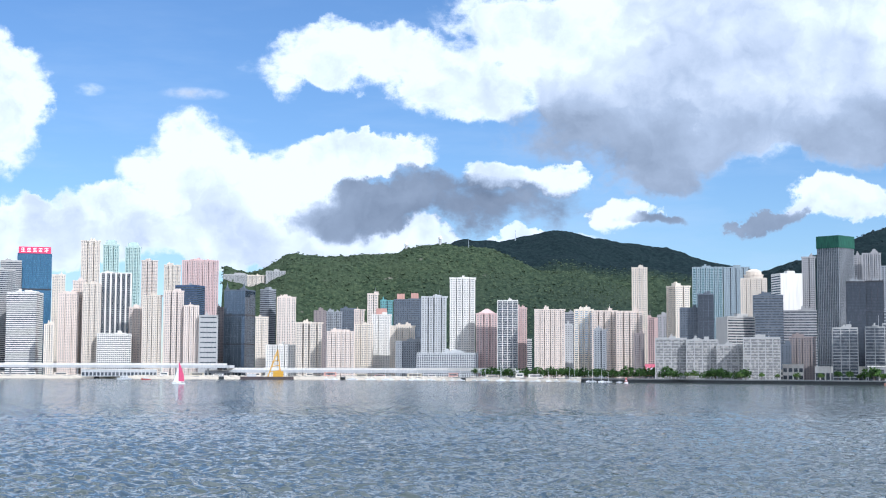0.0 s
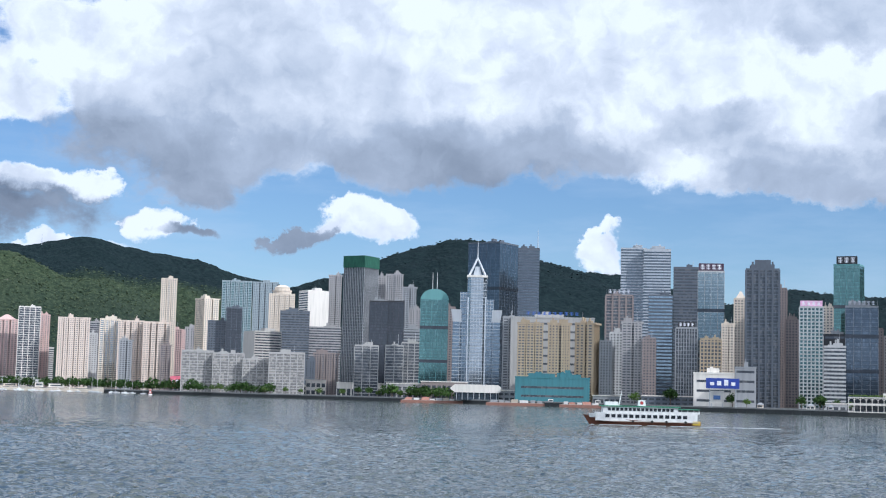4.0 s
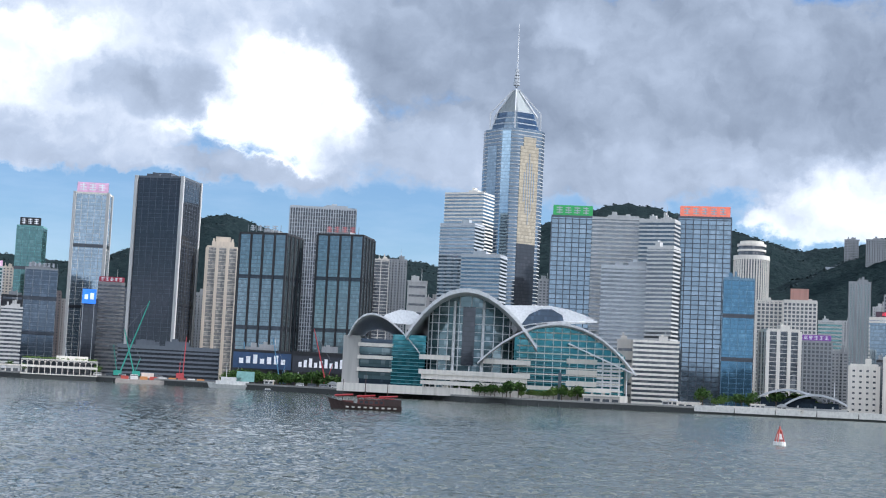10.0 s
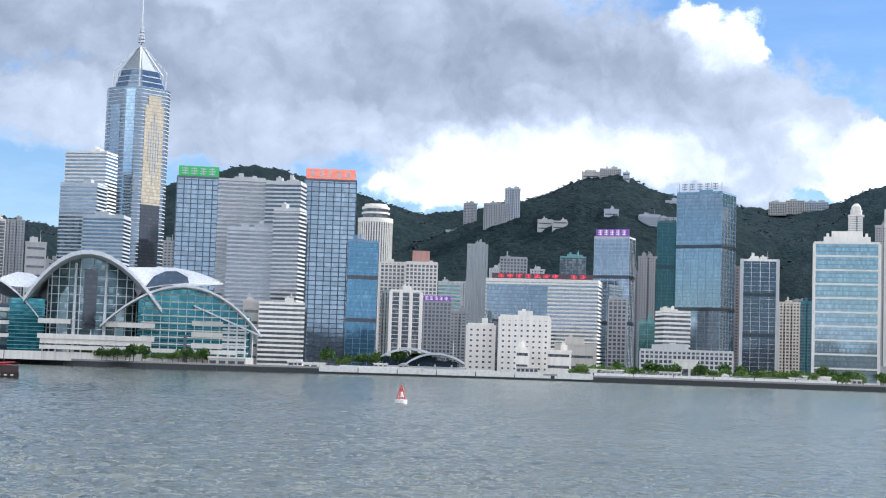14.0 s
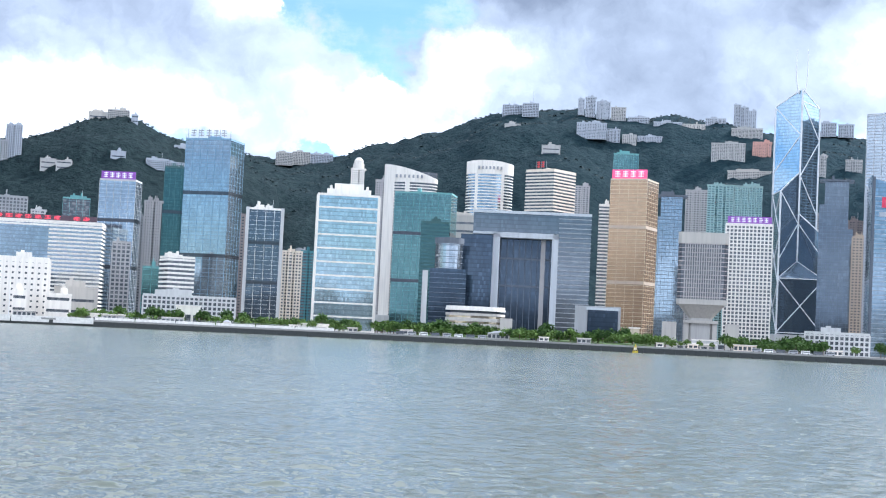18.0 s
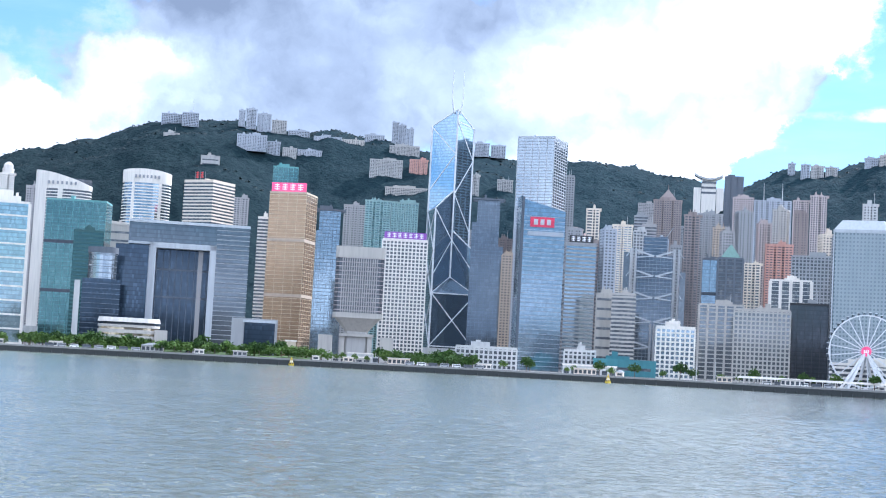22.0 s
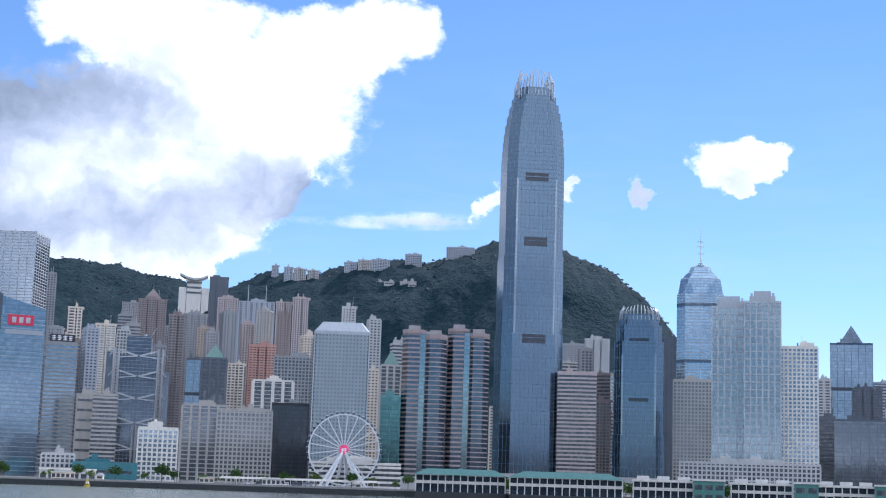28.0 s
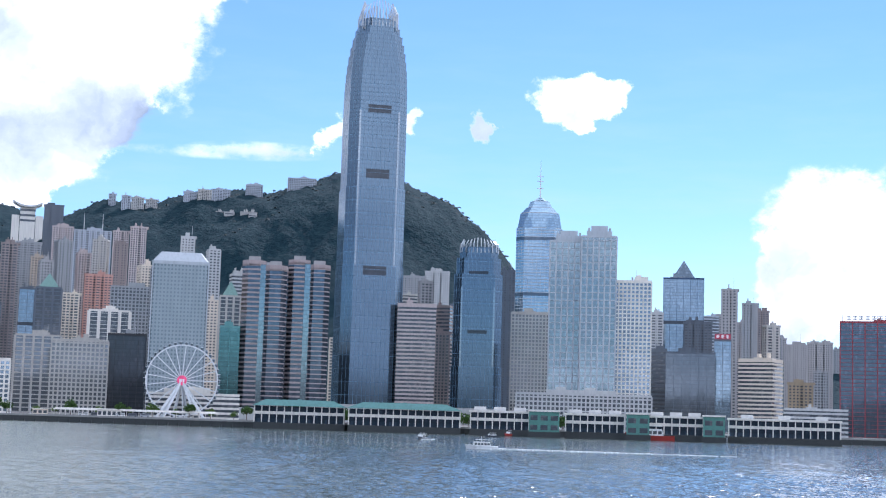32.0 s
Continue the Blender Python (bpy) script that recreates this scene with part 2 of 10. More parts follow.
# ---- materials ----
class Nodes:
    """Short hand for a node material."""

    def __init__(self, name):
        self.material = bpy.data.materials.new(name)
        self.material.use_nodes = True
        self.tree = self.material.node_tree
        self.shader = self.tree.nodes["Principled BSDF"]

    def add(self, kind, **values):
        n = self.tree.nodes.new(kind)
        for key, value in values.items():
            n.inputs[key.replace("_", " ")].default_value = value
        return n

    def link(self, a, b):
        self.tree.links.new(a, b)

    def calc(self, op, a, b=0.0, clamp=False):
        n = self.tree.nodes.new("ShaderNodeMath")
        n.operation, n.use_clamp = op, clamp
        for k, v in enumerate((a, b)):
            if isinstance(v, (int, float)):
                n.inputs[k].default_value = v
            else:
                self.link(v, n.inputs[k])
        return n.outputs[0]

    def where(self, sx=1.0, sy=1.0, sz=1.0):
        c, m = self.add("ShaderNodeTexCoord"), self.add("ShaderNodeMapping")
        m.inputs["Scale"].default_value = (sx, sy, sz)
        self.link(c.outputs["Object"], m.inputs["Vector"])
        return m.outputs[0]

    def noise(self, vector, scale, detail=4.0):
        n = self.add("ShaderNodeTexNoise", Scale=scale, Detail=detail)
        self.link(vector, n.inputs["Vector"])
        return n.outputs["Fac"]

    def ramp(self, factor, stops):
        n = self.add("ShaderNodeValToRGB")
        self.link(factor, n.inputs[0])
        e = n.color_ramp.elements
        e[0].position, e[0].color = stops[0][0], (*stops[0][1], 1)
        e[1].position, e[1].color = stops[-1][0], (*stops[-1][1], 1)
        for p, c in stops[1:-1]:
            e.new(p).color = (*c, 1)
        return n.outputs[0]

    def mix(self, factor, a, b):
        n = self.tree.nodes.new("ShaderNodeMix")
        n.data_type = "RGBA"
        for v, socket in ((factor, n.inputs["Factor"]), (a, n.inputs["A"]), (b, n.inputs["B"])):
            if isinstance(v, (int, float)):
                socket.default_value = v
            elif isinstance(v, tuple):
                socket.default_value = (*v, 1)
            else:
                self.link(v, socket)
        return n.outputs["Result"]

    def bump(self, height, strength, distance):
        n = self.add("ShaderNodeBump", Strength=strength, Distance=distance)
        self.link(height, n.inputs["Height"])
        self.link(n.outputs[0], self.shader.inputs["Normal"])

    def set(self, **values):
        for key, value in values.items():
            s = self.shader.inputs[key.replace("_", " ")]
            if isinstance(value, tuple):
                s.default_value = (*value, 1)
            elif isinstance(value, (int, float)):
                s.default_value = value
            else:
                self.link(value, s)
        return self.material


def tint(c, k):
    return tuple(min(0.95, v * k) for v in c)


def wall_paint(name, color, rough=0.75):
    """Painted or tiled wall with streaks below the storeys and broad weathering."""
    n = Nodes(name)
    streak = n.noise(n.where(0.5, 0.5, 0.03), 1.0, 5)
    broad = n.noise(n.where(0.03, 0.03, 0.03), 1.0, 3)
    fine = n.noise(n.where(1.2, 1.2, 1.2), 1.0, 3)
    info = n.add("ShaderNodeObjectInfo")
    c = n.ramp(streak, [(0.3, tint(color, 0.80)), (0.55, color), (0.75, tint(color, 1.06))])
    c = n.mix(n.calc("MULTIPLY", broad, 0.5), c, tint(color, 0.82))
    c = n.mix(n.calc("MULTIPLY", info.outputs["Random"], 0.25), c, tint(color, 0.75))
    n.bump(fine, 0.25, 0.05)
    return n.set(Base_Color=c, Roughness=rough)


def pane_glass(name, color, bright, metal, rough=0.06, cell=(1.6, 3.6), wobble=0.004, blinds=0.12, vary=1.0):
    """Office glazing: every pane leans a little its own way and hides a different blind."""
    n = Nodes(name)
    pos = n.where(1 / cell[0], 1 / cell[0], 1 / cell[1])
    add = n.add("ShaderNodeVectorMath")
    n.link(pos, add.inputs[0])
    add.inputs[1].default_value = (0.273, 0.319, 0.11)
    low = n.add("ShaderNodeVectorMath")
    low.operation = "FLOOR"
    n.link(add.outputs[0], low.inputs[0])
    white = n.add("ShaderNodeTexWhiteNoise")
    n.link(low.outputs[0], white.inputs["Vector"])
    broad = n.noise(n.where(0.05, 0.05, 0.05), 1.0, 2)
    sep = n.add("ShaderNodeSeparateXYZ")
    n.link(add.outputs[0], sep.inputs[0])
    sill = n.calc("LESS_THAN", n.calc("FRACT", sep.outputs[2]), 0.27)
    pick = n.calc("GREATER_THAN", white.outputs["Value"], 1 - blinds)
    c = n.ramp(white.outputs["Value"], [(0.0, tint(color, 1 - 0.2 * vary)), (0.5, tint(color, 1 - 0.03 * vary)), (1.0, tint(color, 1 + 0.08 * vary))])
    c = n.mix(n.calc("MULTIPLY", pick, 0.5), c, bright)
    c = n.mix(n.calc("MULTIPLY", sill, 0.45), c, tint(color, 0.45))
    c = n.mix(n.calc("MULTIPLY", broad, 0.3), c, tint(color, 0.7))
    spread = n.add("ShaderNodeVectorMath")
    spread.operation = "MULTIPLY_ADD"
    n.link(white.outputs["Color"], spread.inputs[0])
    spread.inputs[1].default_value = (wobble, wobble, wobble)
    geo = n.add("ShaderNodeNewGeometry")
    bow = n.add("ShaderNodeTexNoise", Scale=0.12, Detail=2.0)
    n.link(n.where(), bow.inputs["Vector"])
    spread2 = n.add("ShaderNodeVectorMath")
    spread2.operation = "MULTIPLY_ADD"
    n.link(bow.outputs["Color"], spread2.inputs[0])
    spread2.inputs[1].default_value = (wobble * 2, wobble * 2, wobble * 2)
    n.link(geo.outputs["Normal"], spread2.inputs[2])
    n.link(spread2.outputs[0], spread.inputs[2])
    sub = n.add("ShaderNodeVectorMath")
    sub.operation = "SUBTRACT"
    n.link(spread.outputs[0], sub.inputs[0])
    k = wobble * 1.5
    sub.inputs[1].default_value = (k, k, k)
    unit = n.add("ShaderNodeVectorMath")
    unit.operation = "NORMALIZE"
    n.link(sub.outputs[0], unit.inputs[0])
    n.link(unit.outputs[0], n.shader.inputs["Normal"])
    return n.set(Base_Color=c, Metallic=metal, Roughness=rough)


WALLS = {
    "white": (0.82, 0.775, 0.70), "ivory": (0.80, 0.70, 0.57), "peach": (0.78, 0.65, 0.55), "pale": (0.55, 0.55, 0.54), "mint": (0.52, 0.64, 0.57), "cream": (0.75, 0.65, 0.53), "tan": (0.48, 0.39, 0.30),
    "sand": (0.42, 0.335, 0.225), "beige": (0.49, 0.465, 0.425), "gold": (0.56, 0.49, 0.36), "pink": (0.66, 0.47, 0.43),
    "salmon": (0.58, 0.32, 0.26), "pinkgrey": (0.52, 0.44, 0.42), "brown": (0.29, 0.24, 0.225), "taupe": (0.39, 0.375, 0.37),
    "grey": (0.34, 0.35, 0.36), "stone": (0.45, 0.44, 0.42), "slate": (0.12, 0.14, 0.17), "navy": (0.05, 0.09, 0.17),
    "black": (0.035, 0.037, 0.042), "silver": (0.50, 0.53, 0.56), "teal": (0.16, 0.36, 0.36), "sage": (0.29, 0.41, 0.40), "granite": (0.40, 0.325, 0.315), "tealwall": (0.06, 0.20, 0.23),
    "tealdark": (0.05, 0.12, 0.12), "glassgrey": (0.33, 0.39, 0.42), "greyblue": (0.42, 0.45, 0.50), "bluegl2": (0.20, 0.33, 0.45),
    "redw": (0.30, 0.05, 0.06), "goldgl": (0.5, 0.3, 0.1),
}
GLASSES = {
    "curtained": dict(color=(0.27, 0.265, 0.26), bright=(0.58, 0.54, 0.48), metal=0.05, rough=0.22, cell=(2.2, 3.1), blinds=0.35, wobble=0.02),
    "dark": dict(color=(0.10, 0.115, 0.135), bright=(0.28, 0.28, 0.28), metal=0.25, cell=(2.2, 3.1), blinds=0.3, wobble=0.02),
    "black": dict(color=(0.06, 0.07, 0.085), bright=(0.1, 0.1, 0.12), metal=0.5, blinds=0.1),
    "bluegl": dict(color=(0.27, 0.35, 0.42), bright=(0.36, 0.44, 0.52), metal=0.75),
    "slategl": dict(color=(0.115, 0.15, 0.19), bright=(0.22, 0.27, 0.33), metal=0.7),
    "silverg": dict(color=(0.31, 0.355, 0.40), bright=(0.40, 0.44, 0.48), metal=0.85, wobble=0.002, blinds=0.05, vary=0.4),
    "paleaqua": dict(color=(0.40, 0.51, 0.54), bright=(0.52, 0.60, 0.62), metal=0.8, blinds=0.2),
    "greygl": dict(color=(0.17, 0.195, 0.22), bright=(0.22, 0.245, 0.27), metal=0.7, wobble=0.003),
    "mistblue": dict(color=(0.27, 0.335, 0.385), bright=(0.36, 0.43, 0.47), metal=0.8),
    "teal": dict(color=(0.105, 0.205, 0.21), bright=(0.18, 0.30, 0.30), metal=0.75),
    "oceanblue": dict(color=(0.085, 0.19, 0.29), bright=(0.16, 0.30, 0.40), metal=0.75),
    "tealgrey": dict(color=(0.26, 0.33, 0.36), bright=(0.33, 0.40, 0.43), metal=0.82),
    "hotelgl": dict(color=(0.21, 0.28, 0.345), bright=(0.27, 0.33, 0.39), metal=0.85, cell=(7.0, 4.0)),
    "tealdk": dict(color=(0.05, 0.13, 0.14), bright=(0.1, 0.2, 0.2), metal=0.55),
    "goldgl": dict(color=(0.50, 0.33, 0.20), bright=(0.58, 0.40, 0.26), metal=0.6, rough=0.2, wobble=0.004),
}
MATERIALS = {}


def wall(name):
    if name not in MATERIALS:
        MATERIALS[name] = wall_paint(name + "_wall", WALLS[name])
    return MATERIALS[name]


def glass(name):
    key = "glass " + name
    if key not in MATERIALS:
        MATERIALS[key] = pane_glass(name + "_glazing", **GLASSES[name])
    return MATERIALS[key]


def plain(name, color, rough=0.6, metal=0.0):
    """Small painted or metal thing with light wear."""
    if name not in MATERIALS:
        n = Nodes(name)
        grain = n.noise(n.where(), 0.6, 5)
        c = n.ramp(grain, [(0.3, tint(color, 0.8)), (0.6, color)])
        MATERIALS[name] = n.set(Base_Color=c, Roughness=rough, Metallic=metal)
    return MATERIALS[name]


def lit(name, color, power):
    """A lit sign face or screen."""
    if name not in MATERIALS:
        n = Nodes(name)
        cells = n.noise(n.where(), 0.35, 3)
        c = n.ramp(cells, [(0.3, tint(color, 0.75)), (0.65, color)])
        MATERIALS[name] = n.set(Base_Color=c, Roughness=0.4, Emission_Color=c, Emission_Strength=power)
    return MATERIALS[name]

# ---- mesh building ----
class Mesh:
    """Collects boxes, prisms and tubes into one mesh."""

    def __init__(self):
        self.v, self.f = [], []

    def box(self, x0, x1, y0, y1, z0, z1):
        k = len(self.v)
        self.v += [(x0, y0, z0), (x1, y0, z0), (x1, y1, z0), (x0, y1, z0), (x0, y0, z1), (x1, y0, z1), (x1, y1, z1), (x0, y1, z1)]
        self.f += [(k, k + 3, k + 2, k + 1), (k + 4, k + 5, k + 6, k + 7), (k, k + 1, k + 5, k + 4),
                   (k + 1, k + 2, k + 6, k + 5), (k + 2, k + 3, k + 7, k + 6), (k + 3, k, k + 4, k + 7)]
        return self

    def prism(self, foot, z0, z1, scale=1.0, move=(0, 0)):
        """Upright prism over a counter-clockwise footprint; scale narrows its top."""
        k, n = len(self.v), len(foot)
        self.v += [(x, y, z0) for x, y in foot] + [(x * scale + move[0], y * scale + move[1], z1) for x, y in foot]
        self.f += [tuple(range(k + n - 1, k - 1, -1)), tuple(range(k + n, k + 2 * n))]
        self.f += [(k + i, k + (i + 1) % n, k + n + (i + 1) % n, k + n + i) for i in range(n)]
        return self

    def beam(self, a, b, thick, wide=None):
        """Square bar from a to b."""
        a, b = Vector(a), Vector(b)
        axis = (b - a).normalized()
        side = axis.cross(Vector((0, 0, 1)))
        side = side.normalized() if side.length > 1e-4 else Vector((1, 0, 0))
        up = side.cross(axis)
        s, u = side * (wide or thick) / 2, up * thick / 2
        k = len(self.v)
        self.v += [tuple(p) for p in (a - s - u, a + s - u, a + s + u, a - s + u, b - s - u, b + s - u, b + s + u, b - s + u)]
        self.f += [(k + 3, k + 2, k + 1, k), (k + 4, k + 5, k + 6, k + 7), (k, k + 1, k + 5, k + 4), (k + 1, k + 2, k + 6, k + 5),
                   (k + 2, k + 3, k + 7, k + 6), (k + 3, k, k + 4, k + 7)]
        return self

    def tube(self, a, b, r0, r1, n=8):
        a, b = Vector(a), Vector(b)
        axis = (b - a).normalized()
        side = axis.orthogonal().normalized()
        up = axis.cross(side)
        k = len(self.v)
        for p, r in ((a, r0), (b, r1)):
            self.v += [tuple(p + (side * math.cos(math.tau * i / n) + up * math.sin(math.tau * i / n)) * r) for i in range(n)]
        self.f += [tuple(range(k + n - 1, k - 1, -1)), tuple(range(k + n, k + 2 * n))]
        self.f += [(k + i, k + (i + 1) % n, k + n + (i + 1) % n, k + n + i) for i in range(n)]
        return self

    def sheet(self, grid):
        """Faces over rows of points of equal length."""
        k, n = len(self.v), len(grid[0])
        for row in grid:
            self.v += [tuple(p) for p in row]
        self.f += [(k + r * n + c, k + r * n + c + 1, k + (r + 1) * n + c + 1, k + (r + 1) * n + c)
                   for r in range(len(grid) - 1) for c in range(n - 1)]
        return self

    def data(self, name, material, smooth=False):
        m = bpy.data.meshes.new(name)
        m.from_pydata(self.v, [], self.f)
        m.materials.append(material)
        if smooth:
            m.polygons.foreach_set("use_smooth", [True] * len(m.polygons))
        m.update()
        return m


def part(name, mesh, material, parent, label="", kind="", smooth=False):
    ob = new(name, mesh.data(name, material, smooth))
    ob.parent = parent
    return tagged(ob, label=label, kind=kind)


def thing(name, label, category, x, y, z=0.0, turn=0.0, group="", kind=""):
    ob = new(name)
    ob.empty_display_size = 1.0
    ob.matrix_world = pose(x, y, z, 0, 0, turn)
    return tagged(ob, label, category, group, kind)


def ellipse(rx, ry, n=32, a0=0.0, a1=math.tau):
    return [(rx * math.cos(a0 + (a1 - a0) * i / n), ry * math.sin(a0 + (a1 - a0) * i / n)) for i in range(n)]


def rect(w, d):
    return [(-w / 2, -d / 2), (w / 2, -d / 2), (w / 2, d / 2), (-w / 2, d / 2)]

# ---- water, shore and hills ----
GROUND = 4.0


def shore(azimuth):
    """Distance of the sea wall along an azimuth, degrees clockwise from +y."""
    return float(np.interp(azimuth, [-100, -77, -60, -51, -40, -29, -18, -9, 0, 7, 20, 30, 40, 50, 58, 65, 77, 100],
                           [2800, 2600, 2250, 1850, 1560, 1330, 1185, 1045, 1070, 1100, 1110, 1085, 1070, 1045, 1020, 1040, 1150, 1250]))


def sea():
    """One water sheet: fine rows of real waves near the deck, plain swell far out."""
    n = Nodes("harbour_water")
    # facets of wind chop: livelier on the eastern side, calmer towards the west
    sep = n.add("ShaderNodeSeparateXYZ")
    n.link(n.where(), sep.inputs[0])
    gust = n.noise(n.where(0.016, 0.009, 1.0), 1.0, 4)
    lively = n.calc("MULTIPLY", n.calc("SUBTRACT", 60.0, sep.outputs[0]), 0.008, clamp=True)
    inner = n.calc("SUBTRACT", sep.outputs[0], n.calc("MULTIPLY", sep.outputs[1], 1.0))
    lively = n.calc("MAXIMUM", lively, n.calc("MULTIPLY", inner, 0.008, clamp=True))
    force = n.calc("ADD", 0.72, n.calc("MULTIPLY", lively, 0.30))
    force = n.calc("MULTIPLY", force, n.calc("ADD", 0.15, n.calc("MULTIPLY", gust, 1.7)))
    total = None
    for scale, detail, share in ((1.5, 2.0, 0.8), (0.52, 2.0, 0.95), (0.11, 2.0, 0.2)):
        ripple = n.add("ShaderNodeTexNoise", Scale=scale, Detail=detail, Roughness=0.6)
        n.link(n.where(), ripple.inputs["Vector"])
        lean = n.add("ShaderNodeVectorMath")
        lean.operation = "SUBTRACT"
        n.link(ripple.outputs["Color"], lean.inputs[0])
        lean.inputs[1].default_value = (0.5, 0.5, 0.5)
        scaled = n.add("ShaderNodeVectorMath")
        scaled.operation = "MULTIPLY"
        n.link(lean.outputs[0], scaled.inputs[0])
        scaled.inputs[1].default_value = (share, share, 0.0)
        if total:
            both = n.add("ShaderNodeVectorMath")
            n.link(total, both.inputs[0])
            n.link(scaled.outputs[0], both.inputs[1])
            total = both.outputs[0]
        else:
            total = scaled.outputs[0]
    grown = n.add("ShaderNodeVectorMath")
    grown.operation = "SCALE"
    n.link(total, grown.inputs[0])
    n.link(force, grown.inputs["Scale"])
    geo = n.add("ShaderNodeNewGeometry")
    lifted = n.add("ShaderNodeVectorMath")
    n.link(geo.outputs["Normal"], lifted.inputs[0])
    n.link(grown.outputs[0], lifted.inputs[1])
    unit = n.add("ShaderNodeVectorMath")
    unit.operation = "NORMALIZE"
    n.link(lifted.outputs[0], unit.inputs[0])
    n.link(unit.outputs[0], n.shader.inputs["Normal"])
    broad = n.noise(n.where(0.006, 0.012, 1.0), 1.0, 3)
    c = n.ramp(broad, [(0.35, (0.074, 0.086, 0.064)), (0.65, (0.098, 0.110, 0.082))])
    c = n.mix(lively, c, n.ramp(broad, [(0.35, (0.050, 0.064, 0.058)), (0.65, (0.068, 0.082, 0.072))]))
    n.set(Base_Color=c, Roughness=n.calc("SUBTRACT", 0.22, n.calc("MULTIPLY", lively, 0.14)), Specular_IOR_Level=0.5, IOR=1.33)
    a = np.radians(np.concatenate([np.linspace(-79, 79, 1000), np.linspace(83, 277, 50)]))
    r = np.concatenate([[1.0, 45.0], np.geomspace(84, 420, 500), np.geomspace(424, 900, 120), np.geomspace(920, 4950, 40)])
    rr, aa = np.meshgrid(r, a, indexing="ij")
    x, y = rr * np.sin(aa), rr * np.cos(aa)
    z = np.zeros_like(x)
    rng = np.random.default_rng(5)
    for k in range(34):
        length = 1.8 + 4.0 * rng.random() ** 2.0
        turn = radians(20 + 48 * rng.standard_normal())
        kx, ky = math.tau / length * math.sin(turn), math.tau / length * math.cos(turn)
        # short waves fade where the sheet grows too coarse to carry them
        fade = np.clip(2.0 - rr * 0.0028 * 4.5 / length, 0, 1)
        z += 0.0078 * length * fade * np.sin(kx * x + ky * y + rng.random() * 7) * (1 + 0.6 * np.sin(x / 41 + k) * np.sin(y / 53 + 2 * k))
    z *= np.clip((1000 - rr) / 500, 0, 1) * np.clip(rr / 90, 0, 1) * np.clip(0.40 + np.maximum(60 - x, x - y) * 0.006, 0.40, 1.0)
    rows, cols = x.shape
    idx = np.arange(rows * cols).reshape(rows, cols)
    nxt = np.roll(idx, -1, axis=1)
    faces = np.stack([idx[:-1], nxt[:-1], nxt[1:], idx[1:]], -1).reshape(-1, 4)[:, ::-1]
    m = bpy.data.meshes.new("water")
    m.from_pydata(np.stack([x, y, z], -1).reshape(-1, 3).tolist(), [], faces.tolist() + [list(range(cols - 1, -1, -1))])
    m.materials.append(n.material)
    m.polygons.foreach_set("use_smooth", [True] * len(m.polygons))
    tagged(new("water", m), "choppy grey green harbour water", "water", kind="structure")


CRESTS = []


def crest(far, half, *heights):
    """A ridge of the island: distance, half width of its slope, and (azimuth, height) along its top."""
    CRESTS.append((far, half, [h[0] for h in heights], [h[1] for h in heights]))


